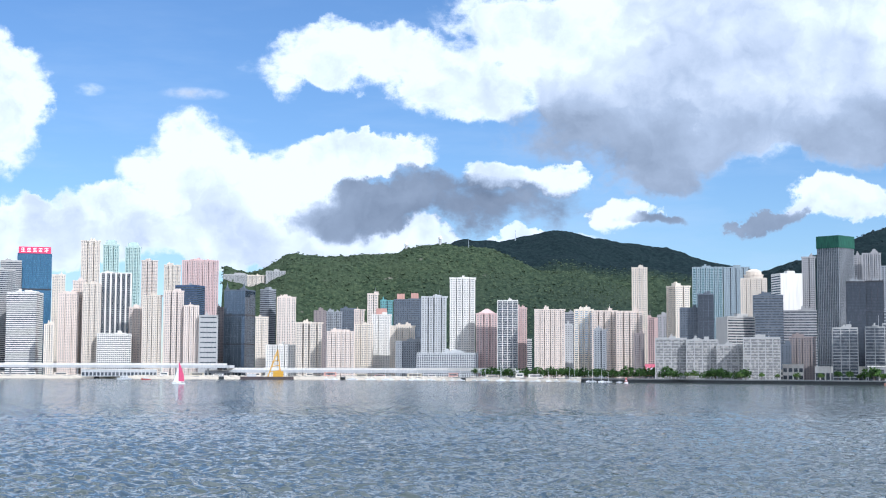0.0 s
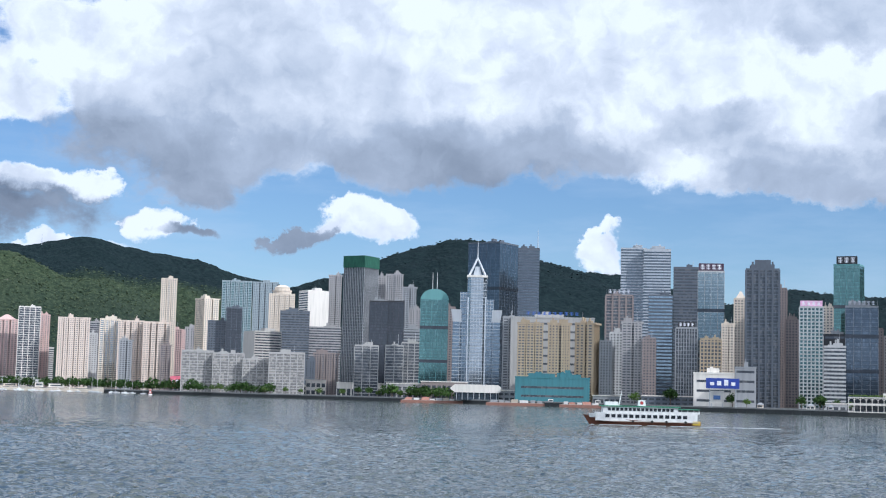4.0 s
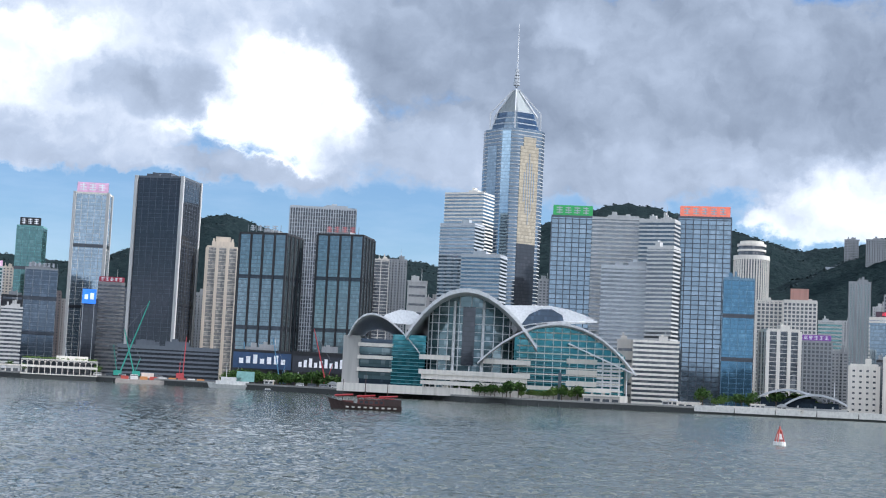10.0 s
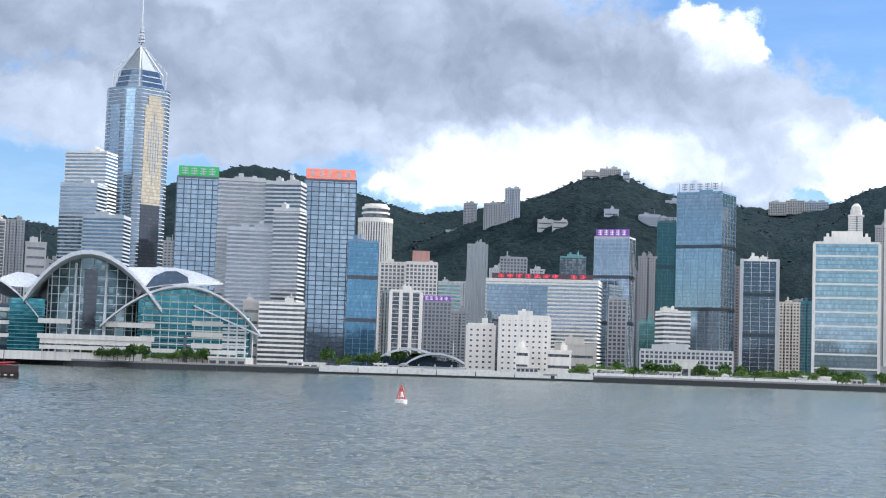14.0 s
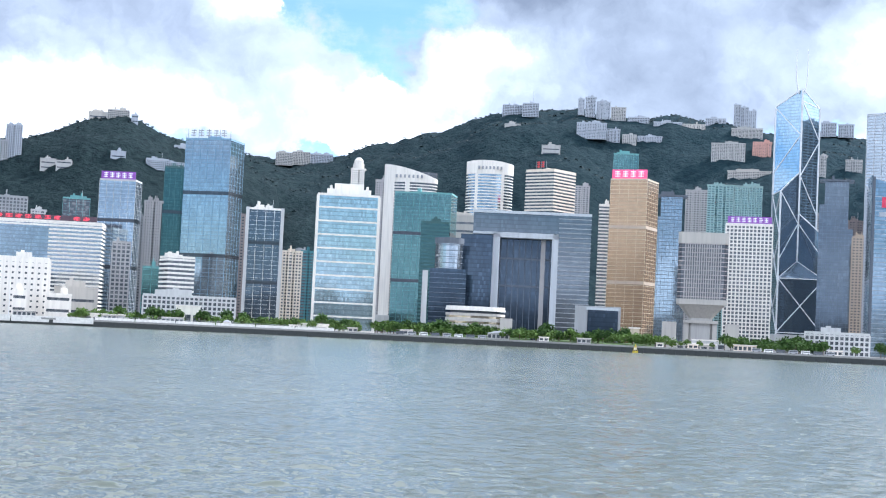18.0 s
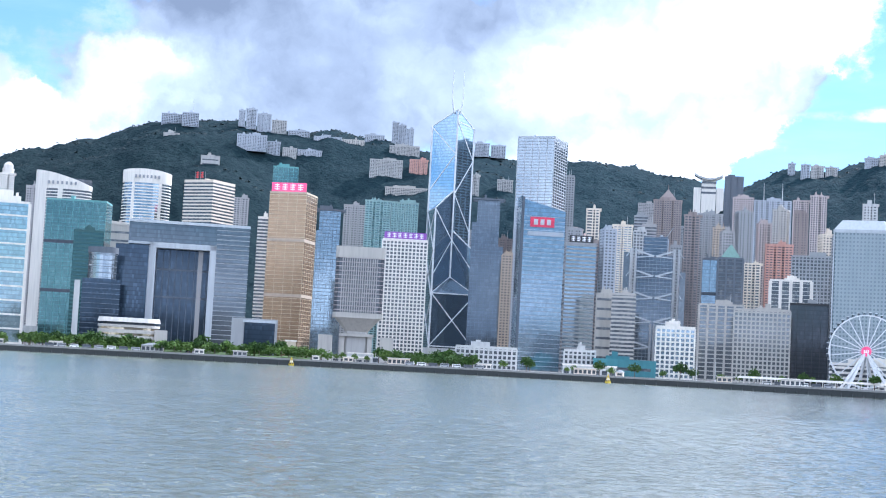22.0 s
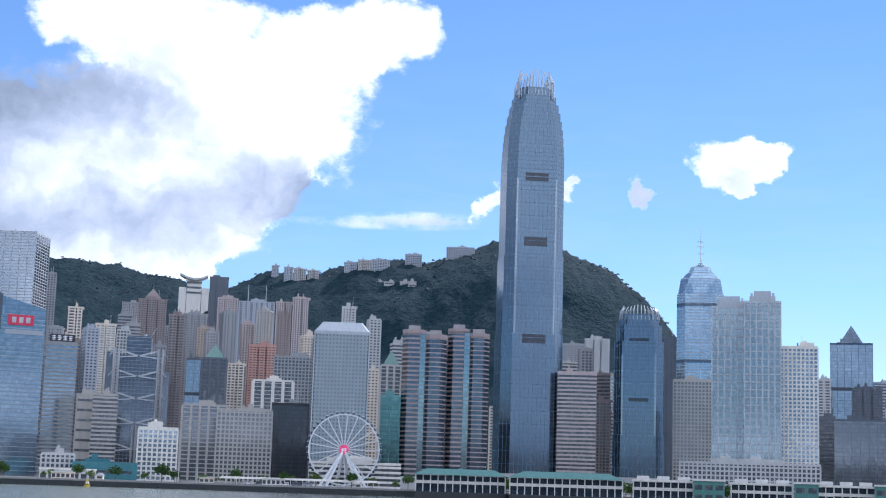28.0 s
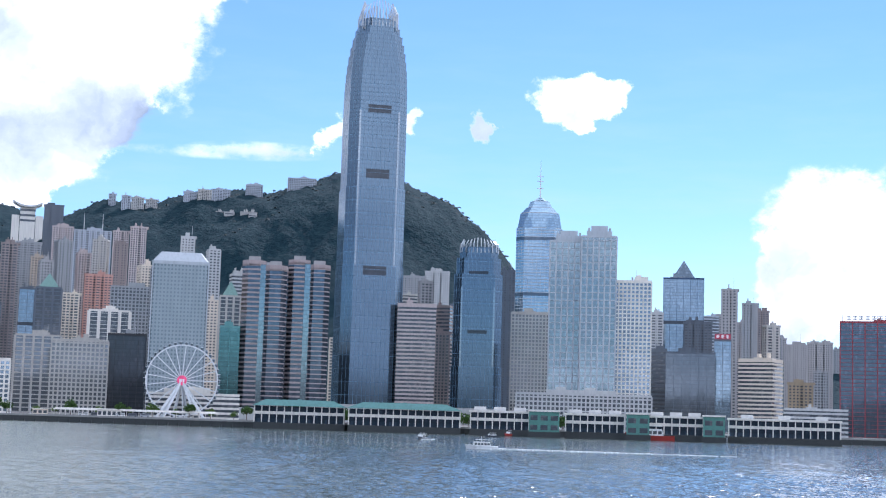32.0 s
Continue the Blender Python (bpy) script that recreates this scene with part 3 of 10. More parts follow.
def island():
    """Flat reclaimed shore rising into wooded hills, one sheet."""
    n = Nodes("wooded_hillside")
    canopy = n.noise(n.where(0.09, 0.09, 0.09), 1.0, 6)
    patch = n.noise(n.where(0.006, 0.006, 0.012), 1.0, 4)
    rock = n.noise(n.where(0.02, 0.02, 0.02), 1.0, 6)
    c = n.ramp(canopy, [(0.3, (0.018, 0.030, 0.018)), (0.5, (0.042, 0.062, 0.034)), (0.7, (0.078, 0.100, 0.052))])
    c = n.mix(n.calc("MULTIPLY", n.calc("SUBTRACT", patch, 0.45), 2.2, clamp=True), c, (0.062, 0.080, 0.045))
    c = n.mix(n.calc("MULTIPLY", n.calc("SUBTRACT", rock, 0.70), 9.0, clamp=True), c, (0.26, 0.23, 0.19))
    low = n.add("ShaderNodeSeparateXYZ")
    n.link(n.where(), low.inputs[0])
    built = n.calc("MULTIPLY", n.calc("SUBTRACT", 16.0, low.outputs[2]), 0.15, clamp=True)
    # cloud shade is put into the colour: eastern hills sunlit green, the rest dark
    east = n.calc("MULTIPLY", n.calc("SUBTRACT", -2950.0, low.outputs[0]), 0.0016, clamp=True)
    # the far back ridge also gets the darkened tone, as if under cloud
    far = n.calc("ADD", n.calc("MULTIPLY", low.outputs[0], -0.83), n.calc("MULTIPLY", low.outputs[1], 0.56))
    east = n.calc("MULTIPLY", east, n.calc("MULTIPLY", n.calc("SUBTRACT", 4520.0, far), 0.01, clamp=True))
    # dark bluish ramp paints cloud shade and haze over the green
    shaded_green = n.ramp(canopy, [(0.3, (0.0070, 0.0135, 0.0165)), (0.5, (0.0125, 0.0225, 0.0250)), (0.75, (0.0210, 0.0350, 0.0350))])
    # western peak: haze is painted in as a lighter, bluer green
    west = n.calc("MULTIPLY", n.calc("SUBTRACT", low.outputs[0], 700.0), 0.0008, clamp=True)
    shaded_green = n.mix(west, shaded_green, n.ramp(canopy, [(0.3, (0.008, 0.020, 0.028)), (0.5, (0.013, 0.030, 0.039)), (0.75, (0.022, 0.043, 0.050))]))
    sunlit_green = c
    c = n.mix(east, shaded_green, sunlit_green)
    c = n.mix(n.calc("MULTIPLY", n.calc("SUBTRACT", rock, 0.76), 9.0, clamp=True), c, (0.16, 0.15, 0.13))
    c = n.mix(built, c, n.ramp(rock, [(0.3, (0.10, 0.10, 0.105)), (0.7, (0.22, 0.21, 0.20))]))
    fine = n.noise(n.where(0.22, 0.22, 0.22), 1.0, 4)
    n.bump(n.calc("ADD", canopy, n.calc("MULTIPLY", fine, 0.5)), 0.8, 6.0)
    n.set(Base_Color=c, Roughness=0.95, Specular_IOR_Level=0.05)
    az = np.linspace(-95, 95, 1100)
    s = np.concatenate([[0.0, 0.004, 0.03], np.linspace(0.09, 1.0, 210)])
    near = np.array([shore(a) for a in az]) + 6.0
    rr = near[None, :] + s[:, None] * (4900 - near[None, :])
    aa = np.radians(az)[None, :] + 0 * rr
    x, y = rr * np.sin(aa), rr * np.cos(aa)
    z = np.full_like(x, GROUND)
    z[0] = -3.0
    for far, half, pa, ph in CRESTS:
        top = np.interp(az, pa, ph, left=0, right=0)[None, :]
        u = np.clip(1 - np.abs(rr - far) / half, 0, 1)
        z = np.maximum(z, top * (0.35 * u + 0.65 * u * u * (3 - 2 * u)) * np.ones_like(z))
    rough = np.zeros_like(z)
    rng = np.random.default_rng(11)
    for k in range(44):
        length = 16 * 1.09 ** k
        turn = rng.random() * math.tau
        rough += 0.026 * length ** 0.82 * np.sin(math.tau / length * (x * math.sin(turn) + y * math.cos(turn)) + rng.random() * 7)
    rough += rng.standard_normal(z.shape) * 1.8
    z = z * (1 - 0.02 * np.clip((z - 60) / 200, 0, 1)) + rough * np.clip((z - 22) / 90, 0, 1) * 0.8
    rows, cols = x.shape
    idx = np.arange(rows * cols).reshape(rows, cols)
    faces = np.stack([idx[:-1, :-1], idx[:-1, 1:], idx[1:, 1:], idx[1:, :-1]], -1).reshape(-1, 4)[:, ::-1]
    m = bpy.data.meshes.new("ground")
    m.from_pydata(np.stack([x, y, z], -1).reshape(-1, 3).tolist(), [], faces.tolist())
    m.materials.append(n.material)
    m.polygons.foreach_set("use_smooth", [True] * len(m.polygons))
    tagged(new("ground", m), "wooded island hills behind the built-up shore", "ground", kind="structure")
    return x, y, z


crest(4300, 750, (-68.4, 315), (-67.4, 307), (-65.9, 341), (-64.0, 351), (-61.8, 361), (-61.4, 379), (-60.1, 389), (-59.0, 383), (-57.9, 373), (-56.2, 321), (-54.4, 301), (-52.1, 222))
crest(4780, 900, (-61.8, 399), (-59.2, 446), (-57.0, 452), (-55.1, 466), (-54.0, 454), (-52.1, 426), (-51.0, 404), (-49.3, 366), (-47.9, 329))
crest(4000, 900, (-48.6, 269), (-47.8, 282), (-46.1, 313), (-44.3, 362), (-43.5, 382), (-41.7, 428), (-40.0, 412), (-38.2, 380), (-35.4, 330), (-31.2, 270), (-28.9, 320), (-27.4, 294), (-25.5, 284), (-24.0, 315), (-22.7, 354), (-20.4, 442), (-19.6, 448), (-18.4, 424), (-13.6, 362), (-11.4, 324), (-10.1, 293))
crest(3300, 800, (-9.3, 340), (-7.4, 384), (-5.3, 406), (-3.0, 404), (-0.1, 390), (0.1, 387), (2.3, 342), (4.0, 338), (6.6, 374))
crest(2950, 700, (0.6, 225), (4.0, 287), (6.6, 335), (8.2, 382), (9.7, 394), (11.2, 362), (11.2, 359), (12.7, 345), (15.5, 289))
crest(3450, 1150, (9.7, 394), (11.2, 408), (12.7, 402), (15.4, 390), (18.0, 386), (19.9, 423), (21.6, 469), (23.3, 520), (25.5, 547), (27.0, 551), (29.8, 511), (33.1, 504), (36.3, 505), (40.0, 488), (42.4, 460), (44.1, 451), (45.9, 423), (47.8, 349))
crest(3100, 1000, (44.2, 307), (46.3, 392), (47.7, 426), (49.9, 430), (51.9, 456), (54.1, 478), (55.8, 502), (56.7, 521), (59.3, 503), (61.1, 462), (62.4, 410), (63.6, 328), (64.7, 247))
crest(2600, 500, (63.4, 149), (68.8, 165), (72.0, 139), (75.1, 137), (77.4, 125))

sea()
LAND = island()



def home_shore():
    """Plain skyline of the near shore behind the deck, which closes the view and stands in the far glass."""
    rng = random.Random(21)
    m = Mesh()
    for i in range(90):
        a = radians(95 + 170 * (i + rng.random()) / 90)
        far = rng.uniform(160, 900)
        x, y = far * math.sin(a), far * math.cos(a)
        w, d, h = rng.uniform(18, 42), rng.uniform(18, 40), rng.uniform(18, 50) + far * 0.05
        m.box(x - w, x + w, y - d, y + d, -2, h)
    n = Nodes("near_shore_blocks")
    c = n.ramp(n.noise(n.where(0.02, 0.02, 0.3), 1.0, 3), [(0.35, (0.09, 0.10, 0.115)), (0.5, (0.20, 0.205, 0.21)), (0.7, (0.36, 0.35, 0.34))])
    tagged(new("backdrop", m.data("backdrop", n.set(Base_Color=c, Roughness=0.7))), "plain blocks of the near shore behind the deck", "backdrop", kind="structure")


home_shore()

# ---- buildings ----
# storey height, band height, how far it stands proud, bay width between piers, pier width, how far piers stand proud
STYLES = {
    "flats": (3.0, 1.55, 0.12, 3.3, 1.6, 0.2),
    "bands": (3.7, 1.75, 0.25, 0, 0, 0),
    "grid": (3.6, 1.25, 0.30, 3.6, 1.3, 0.45),
    "curtain": (4.0, 0.14, 0.05, 7.0, 0.3, 0.12),
    "bays": (4.0, 0.12, 0.04, 11.0, 1.7, 0.9),
    "goldgl": (4.0, 0.35, 0.05, 9.0, 0.25, 0.10),
    "hotelbays": (4.0, 0.6, 0.06, 6.2, 0.8, 0.55),
    "stripes": (3.4, 1.5, 0.30, 0, 0, 0),
    "punched": (4.4, 2.9, 0.30, 5.2, 3.3, 0.45),
    "flutes": (6.8, 0.8, 0.12, 5.5, 1.3, 0.5),
    "ledges": (11.5, 1.4, 0.40, 60.0, 2.4, 0.3),
    "fins": (4.0, 0.5, 0.10, 2.6, 0.75, 0.80),
    "piers": (3.8, 0.9, 0.12, 7.5, 2.0, 0.90),
    "stripe": (3.6, 0.4, 0.06, 9.0, 3.0, 0.60),
    "frame": (3.6, 0.6, 0.15, 9.0, 0.9, 0.40),
    "slabs": (3.6, 0.75, 0.20, 9.0, 0.9, 0.25),
    "plain": (4.5, 0.0, 0.0, 0, 0, 0),
    "lumps": (4.0, 0.3, 0.06, 4.0, 0.25, 0.10),
    "redframe": (3.8, 0.35, 0.08, 12.0, 0.9, 0.35),
}
SIGNS = {
    "red": ((0.75, 0.05, 0.12), 0.4), "white": ((0.5, 0.52, 0.55), 0.0), "blue": ((0.05, 0.12, 0.42), 0.1), "dark": ((0.07, 0.03, 0.06), 0.0),
    "black": ((0.02, 0.02, 0.025), 0.0), "pink": ((0.75, 0.45, 0.62), 0.3), "redblack": ((0.35, 0.03, 0.06), 0.25), "redtxt": ((0.6, 0.2, 0.2), 0.1),
    "green": ((0.05, 0.38, 0.10), 0.35), "orange": ((0.85, 0.22, 0.14), 0.5), "purple": ((0.22, 0.06, 0.35), 0.2), "redlong": ((0.10, 0.06, 0.08), 0.0),
    "greyframe": ((0.35, 0.36, 0.38), 0.0), "emblem": ((0.6, 0.06, 0.06), 0.1), "pinkred": ((0.85, 0.08, 0.2), 0.5),
    "letters": ((0.6, 0.6, 0.65), 0.1),
}


def mass(mesh, blocks, z0, z1):
    for cx, cy, w, d, top in blocks:
        mesh.box(cx - w / 2, cx + w / 2, cy - d / 2, cy + d / 2, z0, z1 if top is None else top)


def storeys(bands, blocks, h, storey, band, proud, z0=0.0):
    for cx, cy, w, d, top in blocks:
        z = z0
        while z < (top or h) - 0.2:
            bands.box(cx - w / 2 - proud, cx + w / 2 + proud, cy - d / 2 - proud, cy + d / 2 + proud, z, min(z + band, top or h))
            z += storey


def ribs(piers, blocks, h, bay, wide, proud, z0=0.0):
    for cx, cy, w, d, top in blocks:
        t = top or h
        n = max(1, round(w / bay))
        for i in range(n + 1):
            x = cx - w / 2 + w * i / n
            for s in (-1, 1):
                y = cy + s * d / 2
                piers.box(x - wide / 2, x + wide / 2, y - (proud if s < 0 else 0.2), y + (proud if s > 0 else 0.2), z0, t)
        n = max(1, round(d / bay))
        for i in range(1, n):
            y = cy - d / 2 + d * i / n
            for s in (-1, 1):
                x = cx + s * w / 2
                piers.box(x - (proud if s < 0 else 0.2), x + (proud if s > 0 else 0.2), y - wide / 2, y + wide / 2, z0, t)


def roof_sign(base, kind, w, d, h, rng):
    """Board on a steel frame over the front parapet, with bars where lettering stands."""
    color, power = SIGNS[kind]
    tall = min(max(h * 0.055, 5.0), 13.0)
    wide = w * {"white": 0.7, "blue": 0.72, "redlong": 0.9, "emblem": 0.35, "black": 0.8, "redtxt": 0.75}.get(kind, 0.94)
    front = -d / 2 + 1.2
    z = h + 1.6
    boards = {"white", "letters", "redtxt", "emblem", "greyframe", "blue"}
    for i in range(5):
        x = -wide / 2 + wide * i / 4
        part("sign_post", Mesh().beam((x, front + 0.8, h - 0.5), (x, front + 0.8, z + tall * 0.9), 0.35), plain("steel_grey", (0.25, 0.26, 0.27), 0.5, 0.6), base)
    holder = base
    if kind not in boards:
        holder = part("sign_board", Mesh().box(-wide / 2, wide / 2, front, front + 0.6, z, z + tall), lit("sign_" + kind, color, power), base)
    ink = lit("sign_pale_bars", (0.8, 0.8, 0.82), 0.25) if kind not in boards else lit("sign_" + kind + "_bars", color, max(power, 0.05))
    if kind == "redlong":
        ink = lit("sign_red_bars", (0.8, 0.06, 0.09), 0.8)
    if kind in ("green", "orange"):
        ink = lit("sign_white_bars", (0.9, 0.75, 0.85), 0.5)
    n = max(2, min(10, round(wide / (tall * 0.95))))
    for i in range(n):
        if kind == "redlong" and i == n - 3:
            continue
        x = -wide * 0.45 + wide * 0.9 * (i + 0.5) / n
        s = wide * 0.9 / n * 0.36
        glyph = Mesh()
        for j in range(3):
            zz = z + tall * (0.22 + 0.24 * j)
            glyph.box(x - s, x + s * (0.6 + 0.4 * rng.random()), front - 0.3, front + 0.02, zz, zz + tall * 0.1)
        glyph.box(x - s * 0.2, x + s * 0.15, front - 0.32, front + 0.02, z + tall * 0.16, z + tall * 0.86)
        part("sign_bar", glyph, ink, holder)


def roof_top(base, kind, w, d, h, wallm, rng):
    if kind in ("crown", "step"):
        m = Mesh().box(-w * 0.36, w * 0.36, -d * 0.36, d * 0.36, h, h + 6).box(-w * 0.24, w * 0.24, -d * 0.24, d * 0.24, h + 6, h + 11)
        for s in (-1, 1):
            m.box(s * w * 0.3 - 1, s * w * 0.3 + 1, -d * 0.3, d * 0.3, h + 6, h + 9)
        part("crown", m, wallm, base)
    elif kind == "spires":
        for sx in (-1, 1):
            part("spire", Mesh().prism([(x + sx * w * 0.4, y - d * 0.4) for x, y in rect(6, 6)], h, h + 4).tube((sx * w * 0.4, -d * 0.4, h + 4), (sx * w * 0.4, -d * 0.4, h + 16), 2.6, 0.1), wallm, base)
    elif kind == "pink":
        part("roof_house", Mesh().box(-w * 0.3, w * 0.25, -d * 0.3, d * 0.3, h, h + 12), wall("salmon"), base, "pink rendered roof house")
    elif kind == "gable":
        part("gable_roof", Mesh().prism(rect(w * 0.9, d * 0.9), h, h + 9, 0.15), wallm, base)
    elif kind == "dome":
        m = Mesh().prism(ellipse(w * 0.36, d * 0.36, 20), h, h + 6)
        m.prism(ellipse(w * 0.38, d * 0.38, 20), h + 6, h + 8).prism(ellipse(w * 0.3, d * 0.3, 20), h + 8, h + 13).prism(ellipse(w * 0.3, d * 0.3, 20), h + 13, h + 17, 0.4)
        part("round_top", m, wallm, base)
    elif kind == "edges":
        for sx in (-1, 1):
            for sy in (-1, 1):
                part("corner_pier", Mesh().box(sx * w / 2 - 2.0, sx * w / 2 + 1.0, sy * d / 2 - 2.0, sy * d / 2 + 1.0, 0, h + 1.6), wall("pale"), base, "pale corner pier")
    elif kind == "netting":
        n = Nodes("green_netting")
        c = n.ramp(n.noise(n.where(1, 1, 0.2), 0.6, 4), [(0.3, (0.015, 0.07, 0.05)), (0.7, (0.03, 0.13, 0.08))])
        n.set(Base_Color=c, Roughness=0.9)
        part("netting", Mesh().box(-w / 2 - 1.2, w / 2 + 1.2, -d / 2 - 1.2, d / 2 + 1.2, h - 3, h + 13), n.material, base, "green construction netting")
    elif kind == "arch":
        grid = []
        for y in (-d / 2, d / 2):
            grid.append([(w / 2 * math.cos(math.pi * i / 12), y, h + 12 * math.sin(math.pi * i / 12)) for i in range(13)])
        m = Mesh().sheet(grid)
        k = len(m.v)
        for row in grid:
            m.v += row
        m.f += [tuple(range(k, k + 13)), tuple(range(k + 25, k + 12, -1))]
        part("arched_crown", m, wallm, base)
        for s in (-1, 1):
            part("mast", Mesh().tube((s * w * 0.08, 0, h + 8), (s * w * 0.08, 0, h + 32), 0.5, 0.2), plain("mast_white", (0.6, 0.6, 0.6)), base)
    elif kind == "mast":
        for s in (-0.25, 0.25) if w > 50 else (0.42,):
            part("mast", Mesh().tube((w * s, 0, h), (w * s, 0, h + 28), 0.6, 0.15), plain("mast_white", (0.6, 0.6, 0.6)), base)
    elif kind == "spire":
        part("spire", Mesh().prism(rect(w * 0.6, d * 0.6), h, h + 6, 0.8).prism(rect(w * 0.45, d * 0.45), h + 6, h + 16, 0.1).tube((0, 0, h + 14), (0, 0, h + 24), 0.5, 0.1), wall("brown"), base)
    elif kind == "pyramid":
        part("pyramid_roof", Mesh().prism(rect(w * 0.85, d * 0.85), h, h + 15, 0.05), plain("copper_green", (0.18, 0.30, 0.26)), base, "weathered pyramid roof")
    elif kind == "pyramidglass":
        part("pyramid_roof", Mesh().prism(rect(w * 0.6, d * 0.6), h, h + 22, 0.03), glass("slategl"), base, "glazed pyramid roof")


def tower(name, label, x, y, turn, w, d, h, style, wallname, glassname, top="", sign="", flank="", z=GROUND):
    rng = random.Random(int(abs(x) * 7 + abs(y) * 13))
    storey, band, proud, bay, wide, rib = STYLES[style]
    base = thing(name, label, "building", x, y, z, turn)
    if wallname == "white" and style == "flats":
        wallname = rng.choice(("white", "ivory", "peach", "cream", "ivory"))
    wallm, glassm = wall(wallname), glass(glassname)
    blocks = [(0, 0, w, d, None)]
    comb = style == "flats" and w > 14
    if comb:
        storey, band = rng.uniform(2.85, 3.2), rng.uniform(1.2, 1.85)
        bay, wide = rng.uniform(2.9, 4.6), rng.uniform(1.2, 2.2)
        n = max(2, round(w / rng.uniform(7.5, 13.0)))
        wide_bay, cut = w / n, min(rng.uniform(2.0, 4.2), d * 0.16)
        short = rng.choice((0.24, 0.30, 0.39))
        foot = []
        for side in (-1, 1):
            row = []
            for i in range(n):
                x0 = -w / 2 + wide_bay * i
                t = wide_bay * (short if i % 2 else 0.39)
                row += [(x0 + wide_bay / 2 - t, side * (d / 2 - cut)), (x0 + wide_bay / 2 - t, side * d / 2), (x0 + wide_bay / 2 + t, side * d / 2), (x0 + wide_bay / 2 + t, side * (d / 2 - cut))]
            foot += row if side < 0 else row[::-1]
    elif style == "lumps":
        blocks = [(0, 0, w * 0.7, d * 0.7, None)]
        for k in range(5):
            s = -1 if k % 2 else 1
            z0 = h * (0.10 + 0.17 * k)
            blocks.append((s * w * 0.14, -d * 0.12, w * 0.72, d * 0.76, z0 + h * 0.12))
        blocks = [blocks[0], (-w * 0.2, 0, w * 0.6, d, h * 0.86), (w * 0.22, 0, w * 0.56, d * 0.86, h * 0.72)]
    if style == "plain":
        part("body", Mesh().box(-w / 2, w / 2, -d / 2, d / 2, 0, h), wallm, base)
        trim = Mesh().box(-w / 2 - 0.3, w / 2 + 0.3, -d / 2 - 0.3, d / 2 + 0.3, h - 1.4, h + 0.2)
        part("parapet", trim, wallm, base)
        n = max(1, int(h // 9))
        for i in range(n):
            part("strip_window", Mesh().box(-w * 0.42, w * 0.42, -d / 2 - 0.06, -d / 2 + 0.3, 5 + i * 9.0, 7.2 + i * 9.0), glass("dark"), base)
    else:
        if comb:
            part("body", Mesh().prism(foot, 0, h), glassm, base)
            relief, z0 = Mesh(), 0.0
            edge = [(px * (1 + 2 * proud / w), py * (1 + 2 * proud / d)) for px, py in foot]
            while z0 < h - 0.2:
                relief.prism(edge, z0, min(z0 + band, h))
                z0 += storey
            part("storey_relief", relief, wallm, base, kind="stuff")
            relief = Mesh()
            for i, (ax, ay) in enumerate(foot):
                bx, by = foot[(i + 1) % len(foot)]
                k = max(1, round(math.hypot(bx - ax, by - ay) / bay))
                for j in range(k):
                    px, py = ax + (bx - ax) * j / k, ay + (by - ay) * j / k
                    relief.box(px - wide / 2, px + wide / 2, py - rib, py + rib, 0, h)
            part("pier_relief", relief, wallm, base, kind="stuff")
        else:
            for cx, cy, bw, bd, bt in blocks:
                part("body", Mesh().box(cx - bw / 2, cx + bw / 2, cy - bd / 2, cy + bd / 2, 0, bt or h), glassm, base)
            near = math.hypot(x, y) < 1500 and len(blocks) == 1 and h / storey < 70
            if band and near:
                slab = Mesh().box(-w / 2 - proud, w / 2 + proud, -d / 2 - proud, d / 2 + proud, 0, band).data("spandrel", wallm)
                for k in range(int((h - 0.2) // storey) + 1):
                    ob = new("spandrel", slab)
                    ob.parent, ob.location = base, (0, 0, min(k * storey, h - band))
            elif band:
                relief = Mesh()
                storeys(relief, blocks, h, storey, band, proud)
                part("storey_relief", relief, wallm, base, kind="stuff")
            if bay:
                relief = Mesh()
                ribs(relief, blocks, h, bay, wide, rib)
                part("pier_relief", relief, wallm, base, kind="stuff")
        if flank:
            part("end_wall", Mesh().box(w / 2 - 0.5, w / 2 + 0.6, -d / 2, d / 2, 0, h), wallm, base, "blank end wall")
            part("end_wall", Mesh().box(-w / 2 - 0.6, -w / 2 + 0.5, -d / 2, d / 2, 0, h), wallm, base, "blank end wall")
        if style in ("curtain", "goldgl", "bays") and h > 90:
            for k in (0.36, 0.70):
                part("refuge_floor", Mesh().box(-w / 2 - 0.3, w / 2 + 0.3, -d / 2 - 0.3, d / 2 + 0.3, h * k, h * k + 3.4), glass("black") if style != "goldgl" else wall("tan"), base, "dark open refuge floor")
        rim = Mesh()
        for s in (-1, 1):
            rim.box(-w / 2 - 0.2, w / 2 + 0.2, s * (d / 2 - 0.2) - 0.3, s * (d / 2 - 0.2) + 0.3, h - 0.4, h + 1.5)
            rim.box(s * (w / 2 - 0.2) - 0.3, s * (w / 2 - 0.2) + 0.3, -d / 2, d / 2, h - 0.4, h + 1.45)
        part("parapet", rim, wallm, base)
    for k in range(rng.randint(1, 3) if top not in ("netting", "dome", "gable", "arch") else 0):
        rw, rd = w * rng.uniform(0.15, 0.4), d * rng.uniform(0.25, 0.5)
        cx, cy = rng.uniform(-0.25, 0.25) * w, rng.uniform(-0.15, 0.2) * d
        m = Mesh().box(cx - rw / 2, cx + rw / 2, cy - rd / 2, cy + rd / 2, h - 0.2, h + rng.uniform(2.5, 6.0))
        m.box(cx - rw / 4, cx, cy - rd / 4, cy + rd / 4, h, h + rng.uniform(5.0, 8.0))
        part("roof_plant", m, wallm if wallname not in ("black", "navy") else wall("grey"), base)
